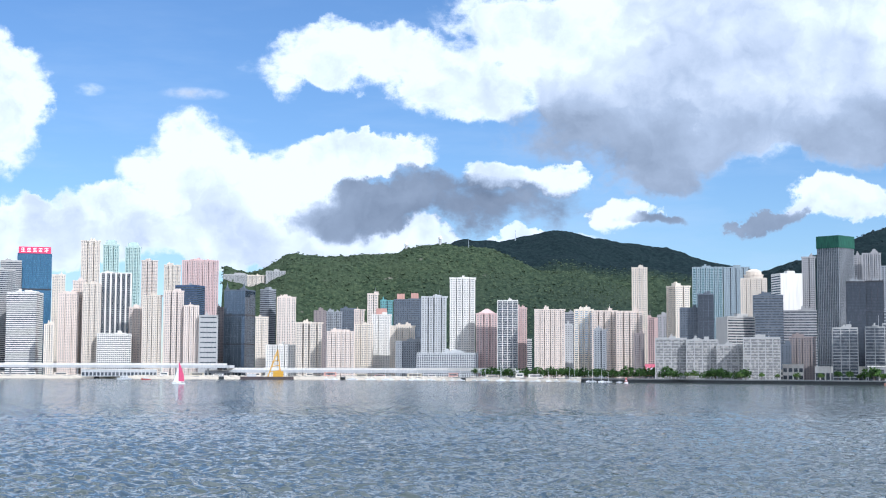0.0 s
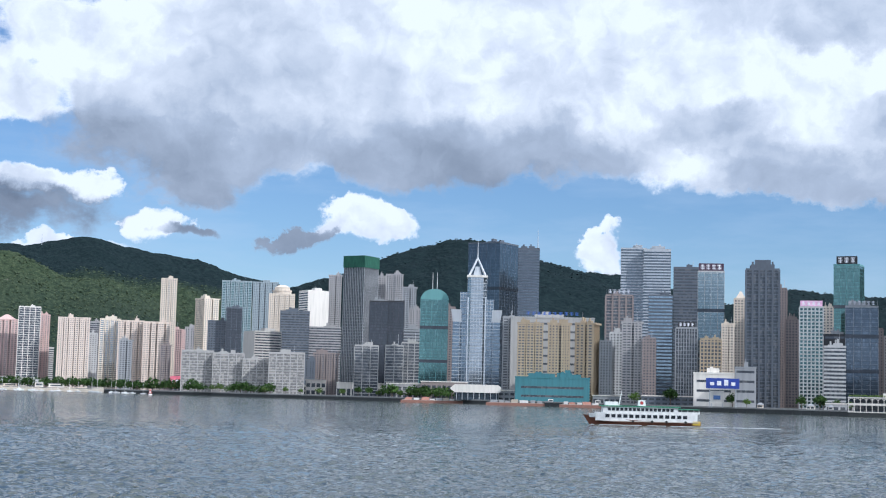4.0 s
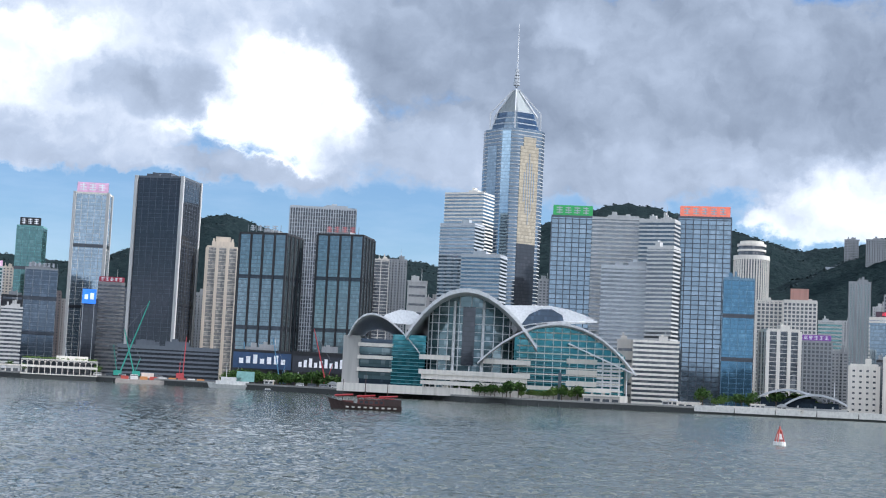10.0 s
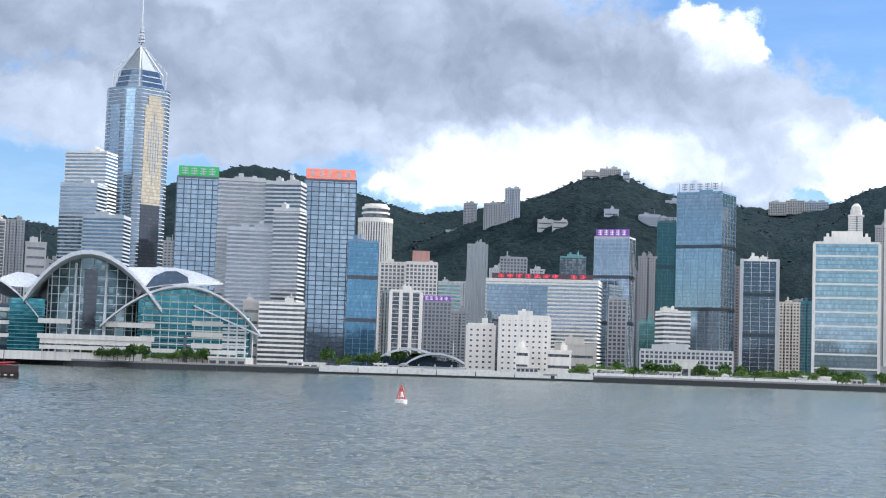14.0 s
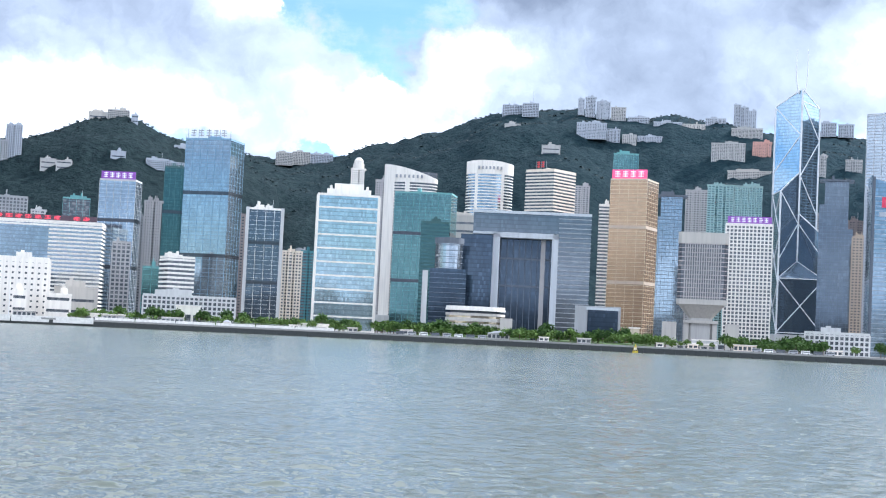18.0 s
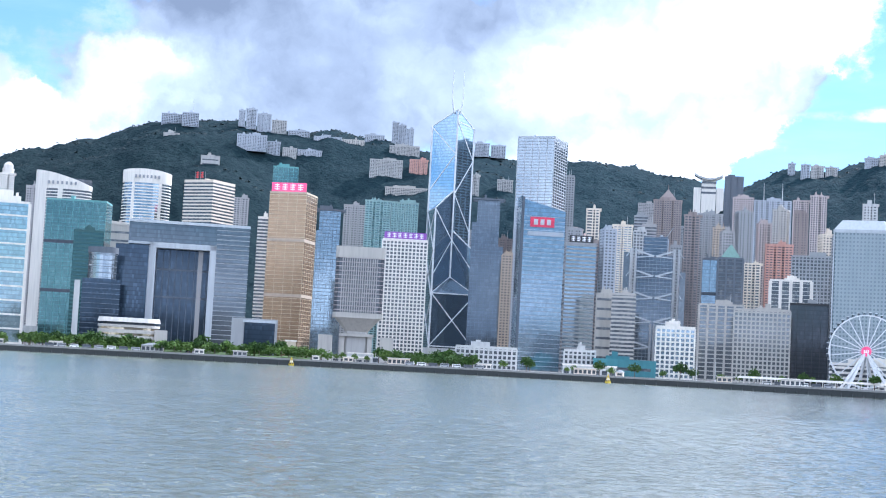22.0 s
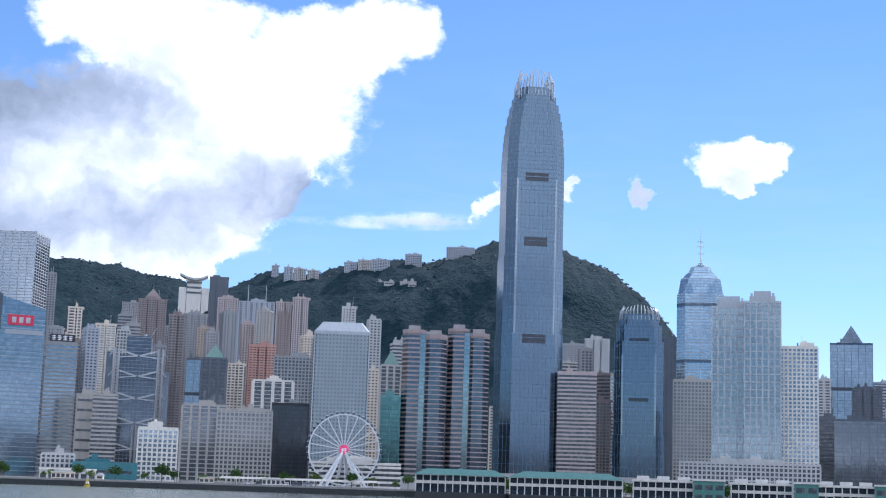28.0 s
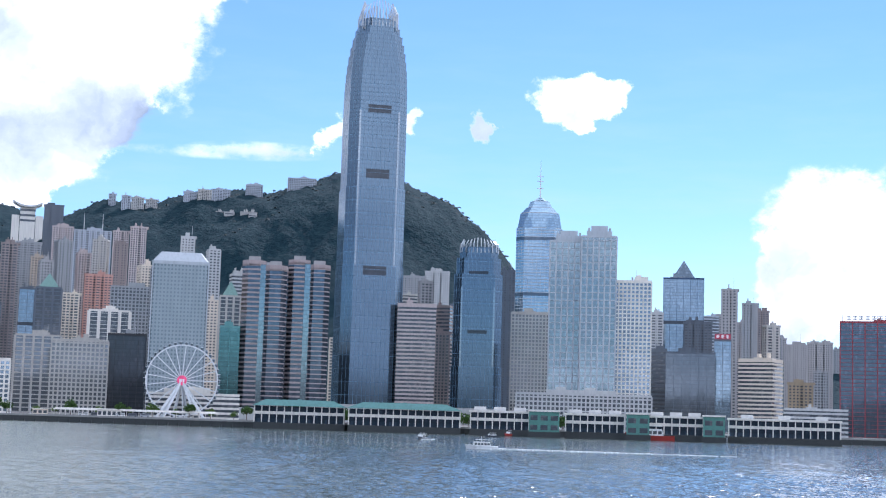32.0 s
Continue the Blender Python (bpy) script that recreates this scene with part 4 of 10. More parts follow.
    if rng.random() < 0.25:
        part("aerial", Mesh().tube((w * 0.2, 0, h), (w * 0.2, 0, h + rng.uniform(8, 16)), 0.25, 0.12, 5), plain("mast_white", (0.6, 0.6, 0.6)), base)
    if top:
        roof_top(base, top, w, d, h, wallm, rng)
    if sign:
        roof_sign(base, sign, w, d, h, rng)
    return base


# ---- towers along the north shore, from east to west ----
tower("office_tower", "grey glass office block above the expressway", -2814, 611, 77.6, 40.0, 30.0, 138.0, "bands", "grey", "slategl")
tower("apartment_block", "pale apartment tower above the expressway", -2705, 550, 78.5, 34.0, 26.0, 118.0, "flats", "cream", "curtained")
tower("office_block", "low pale office block above the expressway", -2755, 501, 79.6, 60.0, 26.0, 84.0, "bands", "pale", "dark")
tower("office_tower", "beige banded office block with blue glass end", -2793, 659, 90.7, 63.5, 40.0, 192.3, "bands", "beige", "slategl")
tower("office_tower", "grey concrete office tower with an arched roof sign", -2878, 708, 76.2, 39.3, 27.5, 216.7, "bands", "beige", "dark")
tower("hotel_tower", "blue glass hotel tower with a red roof sign", -2970, 777, 75.3, 65.7, 40.0, 238.3, "curtain", "navy", "oceanblue", sign="red")
tower("office_tower", "white and blue banded office tower on the waterfront", -2695, 690, 62.5, 52.7, 53.8, 147.1, "bands", "white", "dark")
tower("residential_tower", "slim white residential tower in full sun", -2880, 801, 74.5, 25.5, 17.8, 193.4, "flats", "white", "curtained")
tower("residential_tower", "low white apartment block beside the shore road", -2612, 712, 74.7, 18.2, 14.0, 88.6, "flats", "white", "curtained")
tower("residential_tower", "very tall cream residential tower with deep recesses", -2964, 888, 73.3, 38.8, 27.2, 269.3, "flats", "cream", "curtained")
tower("office_tower", "pale green residential tower with stepped crown", -2969, 932, 72.6, 32.6, 22.8, 263.9, "flats", "mint", "teal", top="crown")
tower("office_tower", "pale green residential tower with stepped crown", -2955, 974, 71.8, 32.8, 22.9, 260.2, "flats", "mint", "teal", top="crown")
tower("residential_tower", "peach residential tower behind glass towers", -2992, 1022, 71.1, 34.6, 24.2, 236.7, "flats", "peach", "curtained")
tower("office_tower", "black glass office tower with white vertical stripes", -2735, 869, 72.4, 55.7, 39.0, 190.5, "stripe", "white", "black")
tower("office_tower", "white gridded podium block below a striped tower", -2669, 847, 72.4, 60.2, 40.0, 74.8, "grid", "white", "dark")
tower("residential_tower", "white apartment block with stacked balconies", -2666, 888, 71.6, 28.5, 20.0, 124.4, "flats", "white", "curtained")
tower("residential_tower", "peach residential tower with ribbed bays", -2724, 777, 74.1, 37.2, 26.1, 149.5, "flats", "peach", "curtained")
tower("residential_tower", "white residential tower with ribbed bays", -2734, 799, 73.7, 24.4, 17.1, 173.9, "flats", "white", "curtained")
tower("residential_tower", "cream residential tower with ribbed bays", -2693, 811, 73.2, 34.2, 24.0, 166.8, "flats", "cream", "curtained")
tower("residential_tower", "sunlit cream residential tower near the expressway", -2612, 899, 71.0, 36.2, 25.3, 144.2, "flats", "cream", "curtained")
tower("residential_tower", "peach residential tower with ribbed bays", -2590, 932, 70.2, 36.2, 25.4, 152.3, "flats", "peach", "curtained")
tower("residential_tower", "sunlit white residential tower near the expressway", -2567, 957, 69.6, 27.2, 19.0, 125.7, "flats", "white", "curtained")
tower("office_tower", "dark blue banded office block with sloping roof", -2745, 1020, 49.6, 44.5, 45.1, 172.2, "bands", "navy", "dark")
tower("residential_tower", "white residential tower on the lower slope", -2977, 1067, 70.3, 35.9, 25.1, 228.1, "flats", "white", "curtained")
tower("residential_tower", "wide pink residential tower with many recesses", -2964, 1123, 69.3, 75.8, 40.0, 238.5, "flats", "pink", "curtained")
tower("office_tower", "plain grey stone slab building", -2549, 983, 68.9, 34.2, 23.9, 109.3, "plain", "stone", "dark")
tower("residential_tower", "thin brown apartment block", -2611, 1031, 68.4, 14.5, 14.0, 126.1, "flats", "brown", "dark")
tower("office_tower", "grey glass office tower with pointed corner spires", -2571, 1052, 41.6, 42.4, 42.8, 156.5, "curtain", "slate", "slategl", top="spires")
tower("residential_tower", "slim white apartment tower", -2473, 1055, 66.9, 24.0, 16.8, 104.6, "flats", "white", "curtained")
tower("office_tower", "grey office tower with dark banded flank", -2640, 1138, 29.8, 21.5, 21.5, 164.0, "bands", "grey", "dark")
tower("residential_tower", "white and green residential tower", -2587, 1153, 66.0, 36.0, 25.2, 147.2, "flats", "white", "teal")
tower("apartment_block", "low white apartment block", -2413, 1066, 66.2, 52.9, 37.0, 53.5, "flats", "white", "curtained")
tower("residential_tower", "white residential block with dark rooftop room", -2373, 1102, 65.1, 47.8, 33.5, 92.5, "flats", "white", "curtained")
tower("residential_tower", "narrow brown apartment tower", -2557, 1209, 64.7, 23.3, 16.3, 122.2, "flats", "brown", "dark")
tower("residential_tower", "grey apartment tower on the lower slope", -2585, 1251, 64.2, 33.4, 23.4, 121.8, "flats", "grey", "dark")
tower("office_tower", "dark apartment tower on the lower slope", -2625, 1302, 63.6, 29.8, 20.8, 131.0, "grid", "slate", "dark")
tower("residential_tower", "narrow white apartment tower", -2559, 1294, 63.2, 21.6, 15.1, 126.4, "flats", "white", "curtained")
tower("residential_tower", "sunlit white apartment block with flat roof", -2314, 1134, 63.9, 48.2, 33.7, 76.1, "flats", "white", "curtained")
tower("residential_tower", "sunlit white apartment block", -2327, 1185, 63.0, 33.4, 23.4, 90.2, "flats", "white", "curtained")
tower("residential_tower", "white apartment tower with pink roof rooms", -2349, 1232, 62.3, 34.9, 24.5, 108.6, "flats", "white", "curtained", top="pink")
tower("residential_tower", "cream apartment block with stepped roof", -2264, 1228, 61.5, 44.5, 31.2, 86.3, "flats", "cream", "curtained")
tower("residential_tower", "white and teal residential tower", -2476, 1280, 62.7, 22.1, 15.5, 152.8, "flats", "white", "teal")
tower("residential_tower", "teal green residential tower", -2501, 1322, 62.1, 25.6, 17.9, 142.2, "flats", "teal", "dark")
tower("office_tower", "dark tower with pink roof house", -2542, 1375, 61.6, 27.3, 19.1, 147.3, "grid", "slate", "dark", top="pink")
tower("office_tower", "dark tower with pink roof house", -2528, 1398, 61.1, 26.2, 18.3, 148.6, "grid", "slate", "dark", top="pink")
tower("residential_tower", "low grey apartment block", -2218, 1238, 60.8, 85.8, 40.0, 59.5, "flats", "grey", "dark")
tower("residential_tower", "pale grey residential tower beside a white twin", -2168, 1236, 60.3, 44.2, 30.9, 132.9, "flats", "pale", "curtained")
tower("residential_tower", "very tall white twin residential tower", -2144, 1277, 59.2, 44.2, 31.0, 164.2, "flats", "white", "curtained")
tower("low_building", "pale podium car park below towers", -2109, 1227, 59.8, 97.9, 40.0, 38.5, "grid", "pale", "dark")
tower("residential_tower", "pinkish apartment block with gabled roof", -2087, 1289, 58.3, 36.0, 25.2, 103.5, "flats", "pink", "curtained", top="gable")
tower("office_tower", "dark tower framed with white beams", -2017, 1285, 57.5, 32.4, 22.7, 121.9, "frame", "white", "dark")
tower("residential_tower", "pinkish slim apartment tower", -2035, 1323, 57.0, 18.3, 14.0, 111.9, "flats", "pink", "curtained")
tower("residential_tower", "white residential block with grey centre bay", -1951, 1322, 55.9, 48.5, 34.0, 105.9, "flats", "white", "curtained")
tower("residential_tower", "narrow pale apartment block", -1943, 1352, 55.2, 11.5, 14.0, 83.6, "flats", "pale", "curtained")
tower("residential_tower", "white residential block with blue glass bay", -1965, 1397, 54.6, 31.5, 22.1, 108.4, "flats", "white", "bluegl")
tower("residential_tower", "long white residential block", -1932, 1414, 53.8, 41.0, 28.7, 105.8, "flats", "white", "curtained")
tower("residential_tower", "long white residential block", -1893, 1435, 52.8, 44.0, 30.8, 104.0, "flats", "white", "curtained")
tower("residential_tower", "low grey apartment block", -1866, 1358, 54.0, 21.5, 15.1, 73.1, "flats", "grey", "dark")
tower("residential_tower", "slender white residential tower above its neighbours", -1942, 1492, 52.5, 25.5, 17.9, 178.0, "flats", "white", "curtained")
tower("residential_tower", "brown apartment block on the lower slope", -1822, 1399, 52.5, 17.0, 14.0, 66.8, "flats", "brown", "dark")
tower("residential_tower", "sunlit white residential tower", -1802, 1459, 80.9, 27.6, 27.8, 140.2, "flats", "white", "curtained")
tower("office_tower", "dark slate apartment block", -1738, 1430, 50.6, 30.6, 21.4, 104.0, "grid", "slate", "dark")
tower("office_tower", "dark glass office tower", -1714, 1439, 50.0, 23.0, 22.0, 123.5, "curtain", "slate", "black")
tower("residential_tower", "blue grey residential tower on the slope", -2034, 1712, 49.9, 52.5, 36.7, 192.1, "flats", "glassgrey", "teal")
tower("residential_tower", "blue grey residential tower on the slope", -1999, 1748, 48.8, 44.4, 31.1, 191.6, "flats", "glassgrey", "dark")
tower("residential_tower", "cream residential tower with domed top", -1890, 1690, 48.2, 43.1, 30.2, 164.2, "flats", "cream", "curtained", top="dome")
tower("residential_tower", "white apartment block on the lower slope", -2032, 1802, 48.4, 44.2, 31.0, 147.3, "flats", "white", "curtained")
tower("office_tower", "white office tower with blank end wall and vertical sign", -1700, 1586, -17.8, 32.2, 35.5, 157.8, "bands", "white", "dark", flank="1")
tower("office_tower", "beige banded institutional block", -1587, 1385, 71.8, 39.7, 40.3, 84.5, "bands", "beige", "dark", flank="1")
tower("office_tower", "dark grey office block", -1608, 1464, 47.7, 42.2, 29.6, 117.7, "bands", "slate", "dark")
tower("office_tower", "taupe slab office block", -1594, 1511, 46.5, 47.7, 33.4, 96.6, "bands", "taupe", "dark")
# four pale balcony blocks: the darker stone wall colour stands for cloud shade
tower("apartment_block", "pale balcony apartment block by the yacht basin", -1525, 1222, 51.3, 40.2, 28.1, 52.0, "slabs", "stone", "curtained")
tower("apartment_block", "pale balcony apartment block by the yacht basin", -1492, 1246, 50.1, 39.7, 27.8, 49.6, "slabs", "stone", "curtained")
tower("apartment_block", "white balcony apartment block by the yacht basin", -1460, 1266, 49.1, 35.0, 24.5, 43.0, "slabs", "stone", "curtained")
tower("apartment_block", "pale grey balcony apartment block", -1415, 1277, 47.9, 44.5, 31.1, 51.5, "slabs", "stone", "curtained")
tower("apartment_block", "dark apartment block on the lower slope", -1470, 1366, 47.1, 17.3, 14.0, 44.5, "flats", "slate", "dark")
tower("apartment_block", "brown apartment block on the lower slope", -1473, 1401, 46.4, 35.4, 24.8, 55.2, "flats", "brown", "dark")
tower("residential_tower", "taupe residential tower on the slope", -1694, 1626, 46.2, 21.8, 15.3, 185.1, "flats", "taupe", "dark")
tower("office_tower", "tall grey ribbed office tower with green netting round its roof", -1435, 1425, 13.2, 31.7, 35.6, 174.8, "fins", "grey", "dark", top="netting")
tower("residential_tower", "taupe residential tower on the lower slope", -1635, 1670, 44.4, 14.1, 14.0, 185.2, "flats", "taupe", "dark")
tower("residential_tower", "taupe residential tower on the slope", -1602, 1664, 43.9, 27.1, 18.9, 186.0, "flats", "taupe", "dark")
tower("residential_tower", "grey residential tower on the lower slope", -1549, 1643, 43.3, 23.0, 16.1, 163.1, "flats", "grey", "dark")
tower("office_tower", "black glass office tower with stepped roof", -1323, 1347, 44.5, 23.5, 22.0, 118.7, "curtain", "black", "black")
tower("office_tower", "black glass office tower with stepped roof", -1321, 1376, 43.8, 21.6, 22.0, 120.5, "curtain", "black", "black")
tower("office_tower", "grey banded office block", -1271, 1355, 43.2, 21.7, 15.2, 84.4, "bands", "grey", "dark")
tower("residential_tower", "taupe apartment block on the lower slope", -1473, 1575, 43.1, 17.1, 14.0, 125.4, "flats", "taupe", "dark")
# weathered balcony blocks, walls also darkened to stone to imitate cloud shade
tower("residential_tower", "weathered white balcony apartment block", -1271, 1275, 44.9, 28.4, 19.8, 60.2, "slabs", "stone", "dark")
tower("residential_tower", "weathered white balcony apartment block", -1238, 1289, 43.9, 21.5, 15.1, 60.8, "slabs", "stone", "dark")
tower("residential_tower", "pale balcony apartment block", -1231, 1311, 43.2, 23.0, 16.1, 65.0, "slabs", "stone", "dark")
tower("office_tower", "teal glass office tower with curved crown and twin masts", -1166, 1279, 42.4, 32.0, 22.4, 114.2, "curtain", "teal", "teal", top="arch", sign="white")
tower("residential_tower", "narrow brown block behind the waterfront", -1203, 1349, 41.7, 10.9, 14.0, 109.4, "flats", "brown", "dark")
tower("residential_tower", "grey balcony apartment tower", -1085, 1318, 39.5, 15.4, 14.0, 94.4, "flats", "grey", "dark")
tower("office_tower", "large dark blue glass tower with pale upper band", -1219, 1446, 10.1, 46.2, 46.6, 195.7, "curtain", "slate", "slategl")
tower("office_tower", "dark banded office tower with tall mast", -1234, 1536, 38.8, 29.0, 20.3, 198.3, "bands", "slate", "slategl", top="mast")
tower("hotel_tower", "sand coloured hotel wing with small square windows", -1006, 1258, 38.7, 28.4, 22.8, 82.6, "flats", "sand", "dark")
tower("hotel_tower", "sand coloured hotel wing with small square windows", -984, 1281, 37.5, 26.3, 21.1, 83.5, "flats", "sand", "dark")
tower("hotel_tower", "sand coloured hotel wing with small square windows", -966, 1308, 22.7, 22.8, 26.5, 84.6, "flats", "sand", "dark")
tower("office_tower", "white roof storey behind sand coloured wings", -1042, 1343, 37.8, 93.6, 40.0, 94.5, "plain", "stone", "dark", sign="blue")
tower("low_building", "teal clad podium under sand coloured hotel", -968, 1249, 37.8, 77.3, 40.0, 26.0, "plain", "tealwall", "dark")
tower("office_tower", "brown office tower with rooftop characters sign", -1011, 1429, 35.3, 31.3, 21.9, 124.0, "piers", "brown", "dark", sign="letters")
tower("office_tower", "tall silver banded glass tower with curved front", -1101, 1587, 34.7, 32.4, 22.6, 196.6, "bands", "silver", "slategl")
tower("office_tower", "tall silver banded glass tower with curved front", -1071, 1596, 33.9, 34.2, 23.9, 194.5, "bands", "silver", "slategl")
tower("residential_tower", "grey apartment block behind the waterfront", -951, 1320, 35.8, 12.1, 14.0, 66.3, "flats", "grey", "dark")
tower("residential_tower", "pale grey apartment tower", -948, 1335, 35.4, 13.4, 14.0, 76.1, "flats", "pale", "dark")
tower("residential_tower", "taupe apartment tower by the ferry basin", -917, 1321, 34.8, 23.9, 16.7, 86.0, "flats", "taupe", "dark")
tower("residential_tower", "brown apartment block behind the waterfront", -896, 1322, 34.1, 13.0, 14.0, 69.1, "flats", "brown", "dark")
tower("office_tower", "blue glass banded tower with letters near its roof", -921, 1380, 33.7, 25.8, 18.0, 118.7, "bands", "slate", "bluegl")
tower("office_tower", "dark banded office tower", -990, 1541, 32.7, 33.0, 23.1, 164.2, "bands", "slate", "dark")
tower("office_tower", "pale teal mirrored glass tower with large roof sign", -902, 1453, 31.8, 29.4, 20.6, 149.7, "curtain", "pale", "tealgrey", sign="dark")
tower("office_tower", "grey ribbed office block with dark sign panel", -842, 1310, 32.7, 21.7, 15.2, 78.8, "fins", "grey", "dark", sign="black")
tower("hotel_tower", "sand coloured hotel block", -816, 1315, 31.8, 20.9, 14.6, 67.3, "grid", "sand", "dark")
tower("residential_tower", "white narrow apartment block", -832, 1375, 31.2, 14.6, 14.0, 86.0, "flats", "white", "dark")
tower("residential_tower", "cream slim tower with pointed roof", -862, 1450, 30.7, 13.5, 14.0, 118.2, "flats", "cream", "dark", top="gable")
tower("office_tower", "dark slender tower covered in small windows", -804, 1397, 29.9, 34.3, 24.0, 144.2, "piers", "slate", "dark", top="crown")
tower("residential_tower", "narrow brown tower behind the waterfront", -813, 1456, 29.2, 8.4, 14.0, 128.5, "flats", "brown", "dark")
tower("residential_tower", "reddish brown apartment block", -785, 1425, 28.9, 12.8, 14.0, 92.7, "flats", "brown", "dark")
tower("low_building", "white shore building with blue sign board", -753, 1219, 31.7, 37.4, 26.2, 32.1, "plain", "white", "dark")
tower("low_building", "grey windowless shore building", -715, 1212, 30.5, 19.3, 14.0, 37.6, "plain", "grey", "dark")
tower("office_tower", "pale gridded tower with pink roof sign", -730, 1365, 28.1, 23.1, 16.2, 101.2, "grid", "pale", "teal", sign="pink")
tower("residential_tower", "cream tower flank behind the waterfront", -743, 1425, 27.5, 10.2, 14.0, 105.0, "flats", "cream", "dark")
tower("office_tower", "teal glass office tower with dark roof sign", -755, 1496, 16.5, 27.5, 27.8, 154.7, "curtain", "teal", "teal", sign="black")
tower("low_building", "pale banded office block", -668, 1295, 27.3, 19.5, 14.0, 58.8, "bands", "pale", "dark")
tower("office_tower", "black glass block behind banded office", -682, 1322, 27.3, 21.0, 14.7, 72.3, "plain", "black", "dark")
tower("office_tower", "grey glass office tower with rooftop characters sign", -661, 1336, 26.3, 30.4, 21.3, 98.5, "curtain", "grey", "slategl", sign="letters")
tower("residential_tower", "taupe apartment block behind the waterfront", -693, 1473, 25.2, 21.5, 15.1, 76.1, "flats", "taupe", "dark")
tower("residential_tower", "brown apartment block behind the waterfront", -699, 1447, 25.8, 11.8, 14.0, 83.3, "flats", "brown", "dark")
tower("office_tower", "tall white edged blue glass tower with pink roof sign", -659, 1438, 14.6, 33.9, 23.7, 185.2, "curtain", "white", "bluegl", top="edges", sign="pink")
tower("office_tower", "dark glass office block with bright screen", -621, 1362, 24.5, 15.4, 22.0, 71.6, "curtain", "black", "black")
tower("office_tower", "taupe banded office tower with red sign panel", -608, 1381, 23.8, 25.7, 18.0, 90.1, "bands", "taupe", "dark", sign="redblack")
tower("residential_tower", "dark apartment block behind the waterfront", -612, 1443, 23.0, 18.6, 14.0, 88.7, "flats", "slate", "dark")
tower("office_tower", "massive dark bronze office tower with pale corners", -544, 1356, -0.3, 46.8, 48.1, 190.7, "curtain", "slate", "black", top="edges")
tower("low_building", "long low dark terminal building with pale rails", -480, 1219, 21.5, 85.0, 40.0, 26.9, "bands", "slate", "black")
tower("residential_tower", "grey apartment tower behind the waterfront", -570, 1524, 20.5, 15.9, 14.0, 91.3, "flats", "grey", "dark")
tower("residential_tower", "tall beige residential tower with golden vertical bays", -496, 1384, 19.7, 29.8, 20.9, 129.1, "stripe", "cream", "curtained", top="crown")
tower("office_tower", "dark glass office tower with four vertical bays", -408, 1264, -1.6, 43.2, 44.2, 130.6, "bays", "black", "tealgrey", sign="white")
tower("office_tower", "tall silver ribbed office tower", -435, 1519, 16.0, 68.9, 40.0, 185.1, "fins", "silver", "dark")
tower("office_tower", "dark glass office tower with four vertical bays", -349, 1300, 0.5, 42.2, 43.1, 134.8, "bays", "black", "tealgrey", sign="redtxt")
tower("low_building", "low dark podium with a large blue banner", -388, 1196, 18.0, 50.1, 35.0, 28.1, "plain", "black", "dark")
tower("low_building", "low dark podium with pale lettering bars", -338, 1206, 15.7, 51.3, 35.9, 28.6, "plain", "black", "dark")
tower("office_tower", "white balcony residential tower", -384, 1581, 13.6, 17.2, 14.0, 138.6, "frame", "white", "dark")
tower("residential_tower", "grey residential tower behind the waterfront", -391, 1684, 13.1, 25.4, 17.8, 147.4, "flats", "grey", "dark")
tower("office_tower", "pale grey office block", -323, 1492, 12.2, 20.1, 14.1, 111.4, "plain", "pale", "dark")
tower("hotel_tower", "silver white hotel tower with square top", -262, 1433, -13.6, 41.1, 26.8, 193.5, "stripes", "white", "hotelgl")
tower("hotel_tower", "silver white hotel tower lower wing", -260, 1391, -13.4, 35.9, 23.4, 158.7, "stripes", "silver", "hotelgl")
tower("hotel_tower", "silver white hotel lowest wing", -233, 1365, -6.3, 37.2, 24.2, 127.7, "stripes", "silver", "hotelgl")
tower("residential_tower", "narrow grey tower behind the waterfront", -195, 1515, 7.3, 11.3, 14.0, 117.9, "flats", "grey", "dark")
tower("hotel_tower", "mirrored glass hotel tower with green sign", -141, 1265, 6.4, 35.4, 24.8, 154.0, "hotelbays", "slate", "hotelgl", sign="green")
tower("hotel_tower", "mirrored glass hotel tower with orange sign", -30, 1285, 1.3, 44.4, 31.1, 157.9, "hotelbays", "slate", "hotelgl", sign="orange")
tower("hotel_tower", "silver banded stepped hotel wing", -102, 1261, 4.6, 42.5, 29.8, 152.5, "stripes", "pale", "greygl")
tower("hotel_tower", "silver banded stepped hotel wing", -66, 1249, -11.0, 29.6, 20.7, 151.3, "stripes", "pale", "greygl")
tower("hotel_tower", "lower silver banded hotel wing", -91, 1226, 4.3, 39.8, 27.9, 109.5, "stripes", "silver", "greygl")
tower("hotel_tower", "lower silver banded hotel wing", -60, 1212, -17.2, 21.9, 17.0, 124.9, "stripes", "pale", "greygl")
tower("low_building", "pale banded podium with dark glazing", -62, 1181, 3.0, 35.3, 24.7, 48.1, "bands", "white", "dark")
tower("low_building", "tall beige stone portal", -87, 1194, 4.2, 12.9, 14.0, 50.0, "plain", "beige", "dark")
tower("office_tower", "clear blue glass office tower on the waterfront", 0, 1265, 1.6, 25.0, 25.3, 105.5, "curtain", "bluegl2", "oceanblue")
tower("office_tower", "white stepped building with square windows", 31, 1429, -1.3, 26.9, 18.8, 99.2, "grid", "white", "dark")
tower("office_tower", "white stepped building with colourful roof storey", 56, 1409, -2.3, 29.6, 20.7, 98.8, "grid", "white", "dark", top="pink")
tower("low_building", "white and dark striped office block", 35, 1286, 13.4, 26.9, 27.3, 65.8, "stripe", "white", "dark")
tower("low_building", "grey office block with purple sign", 68, 1390, -2.8, 32.2, 22.5, 61.4, "grid", "grey", "dark", sign="purple")
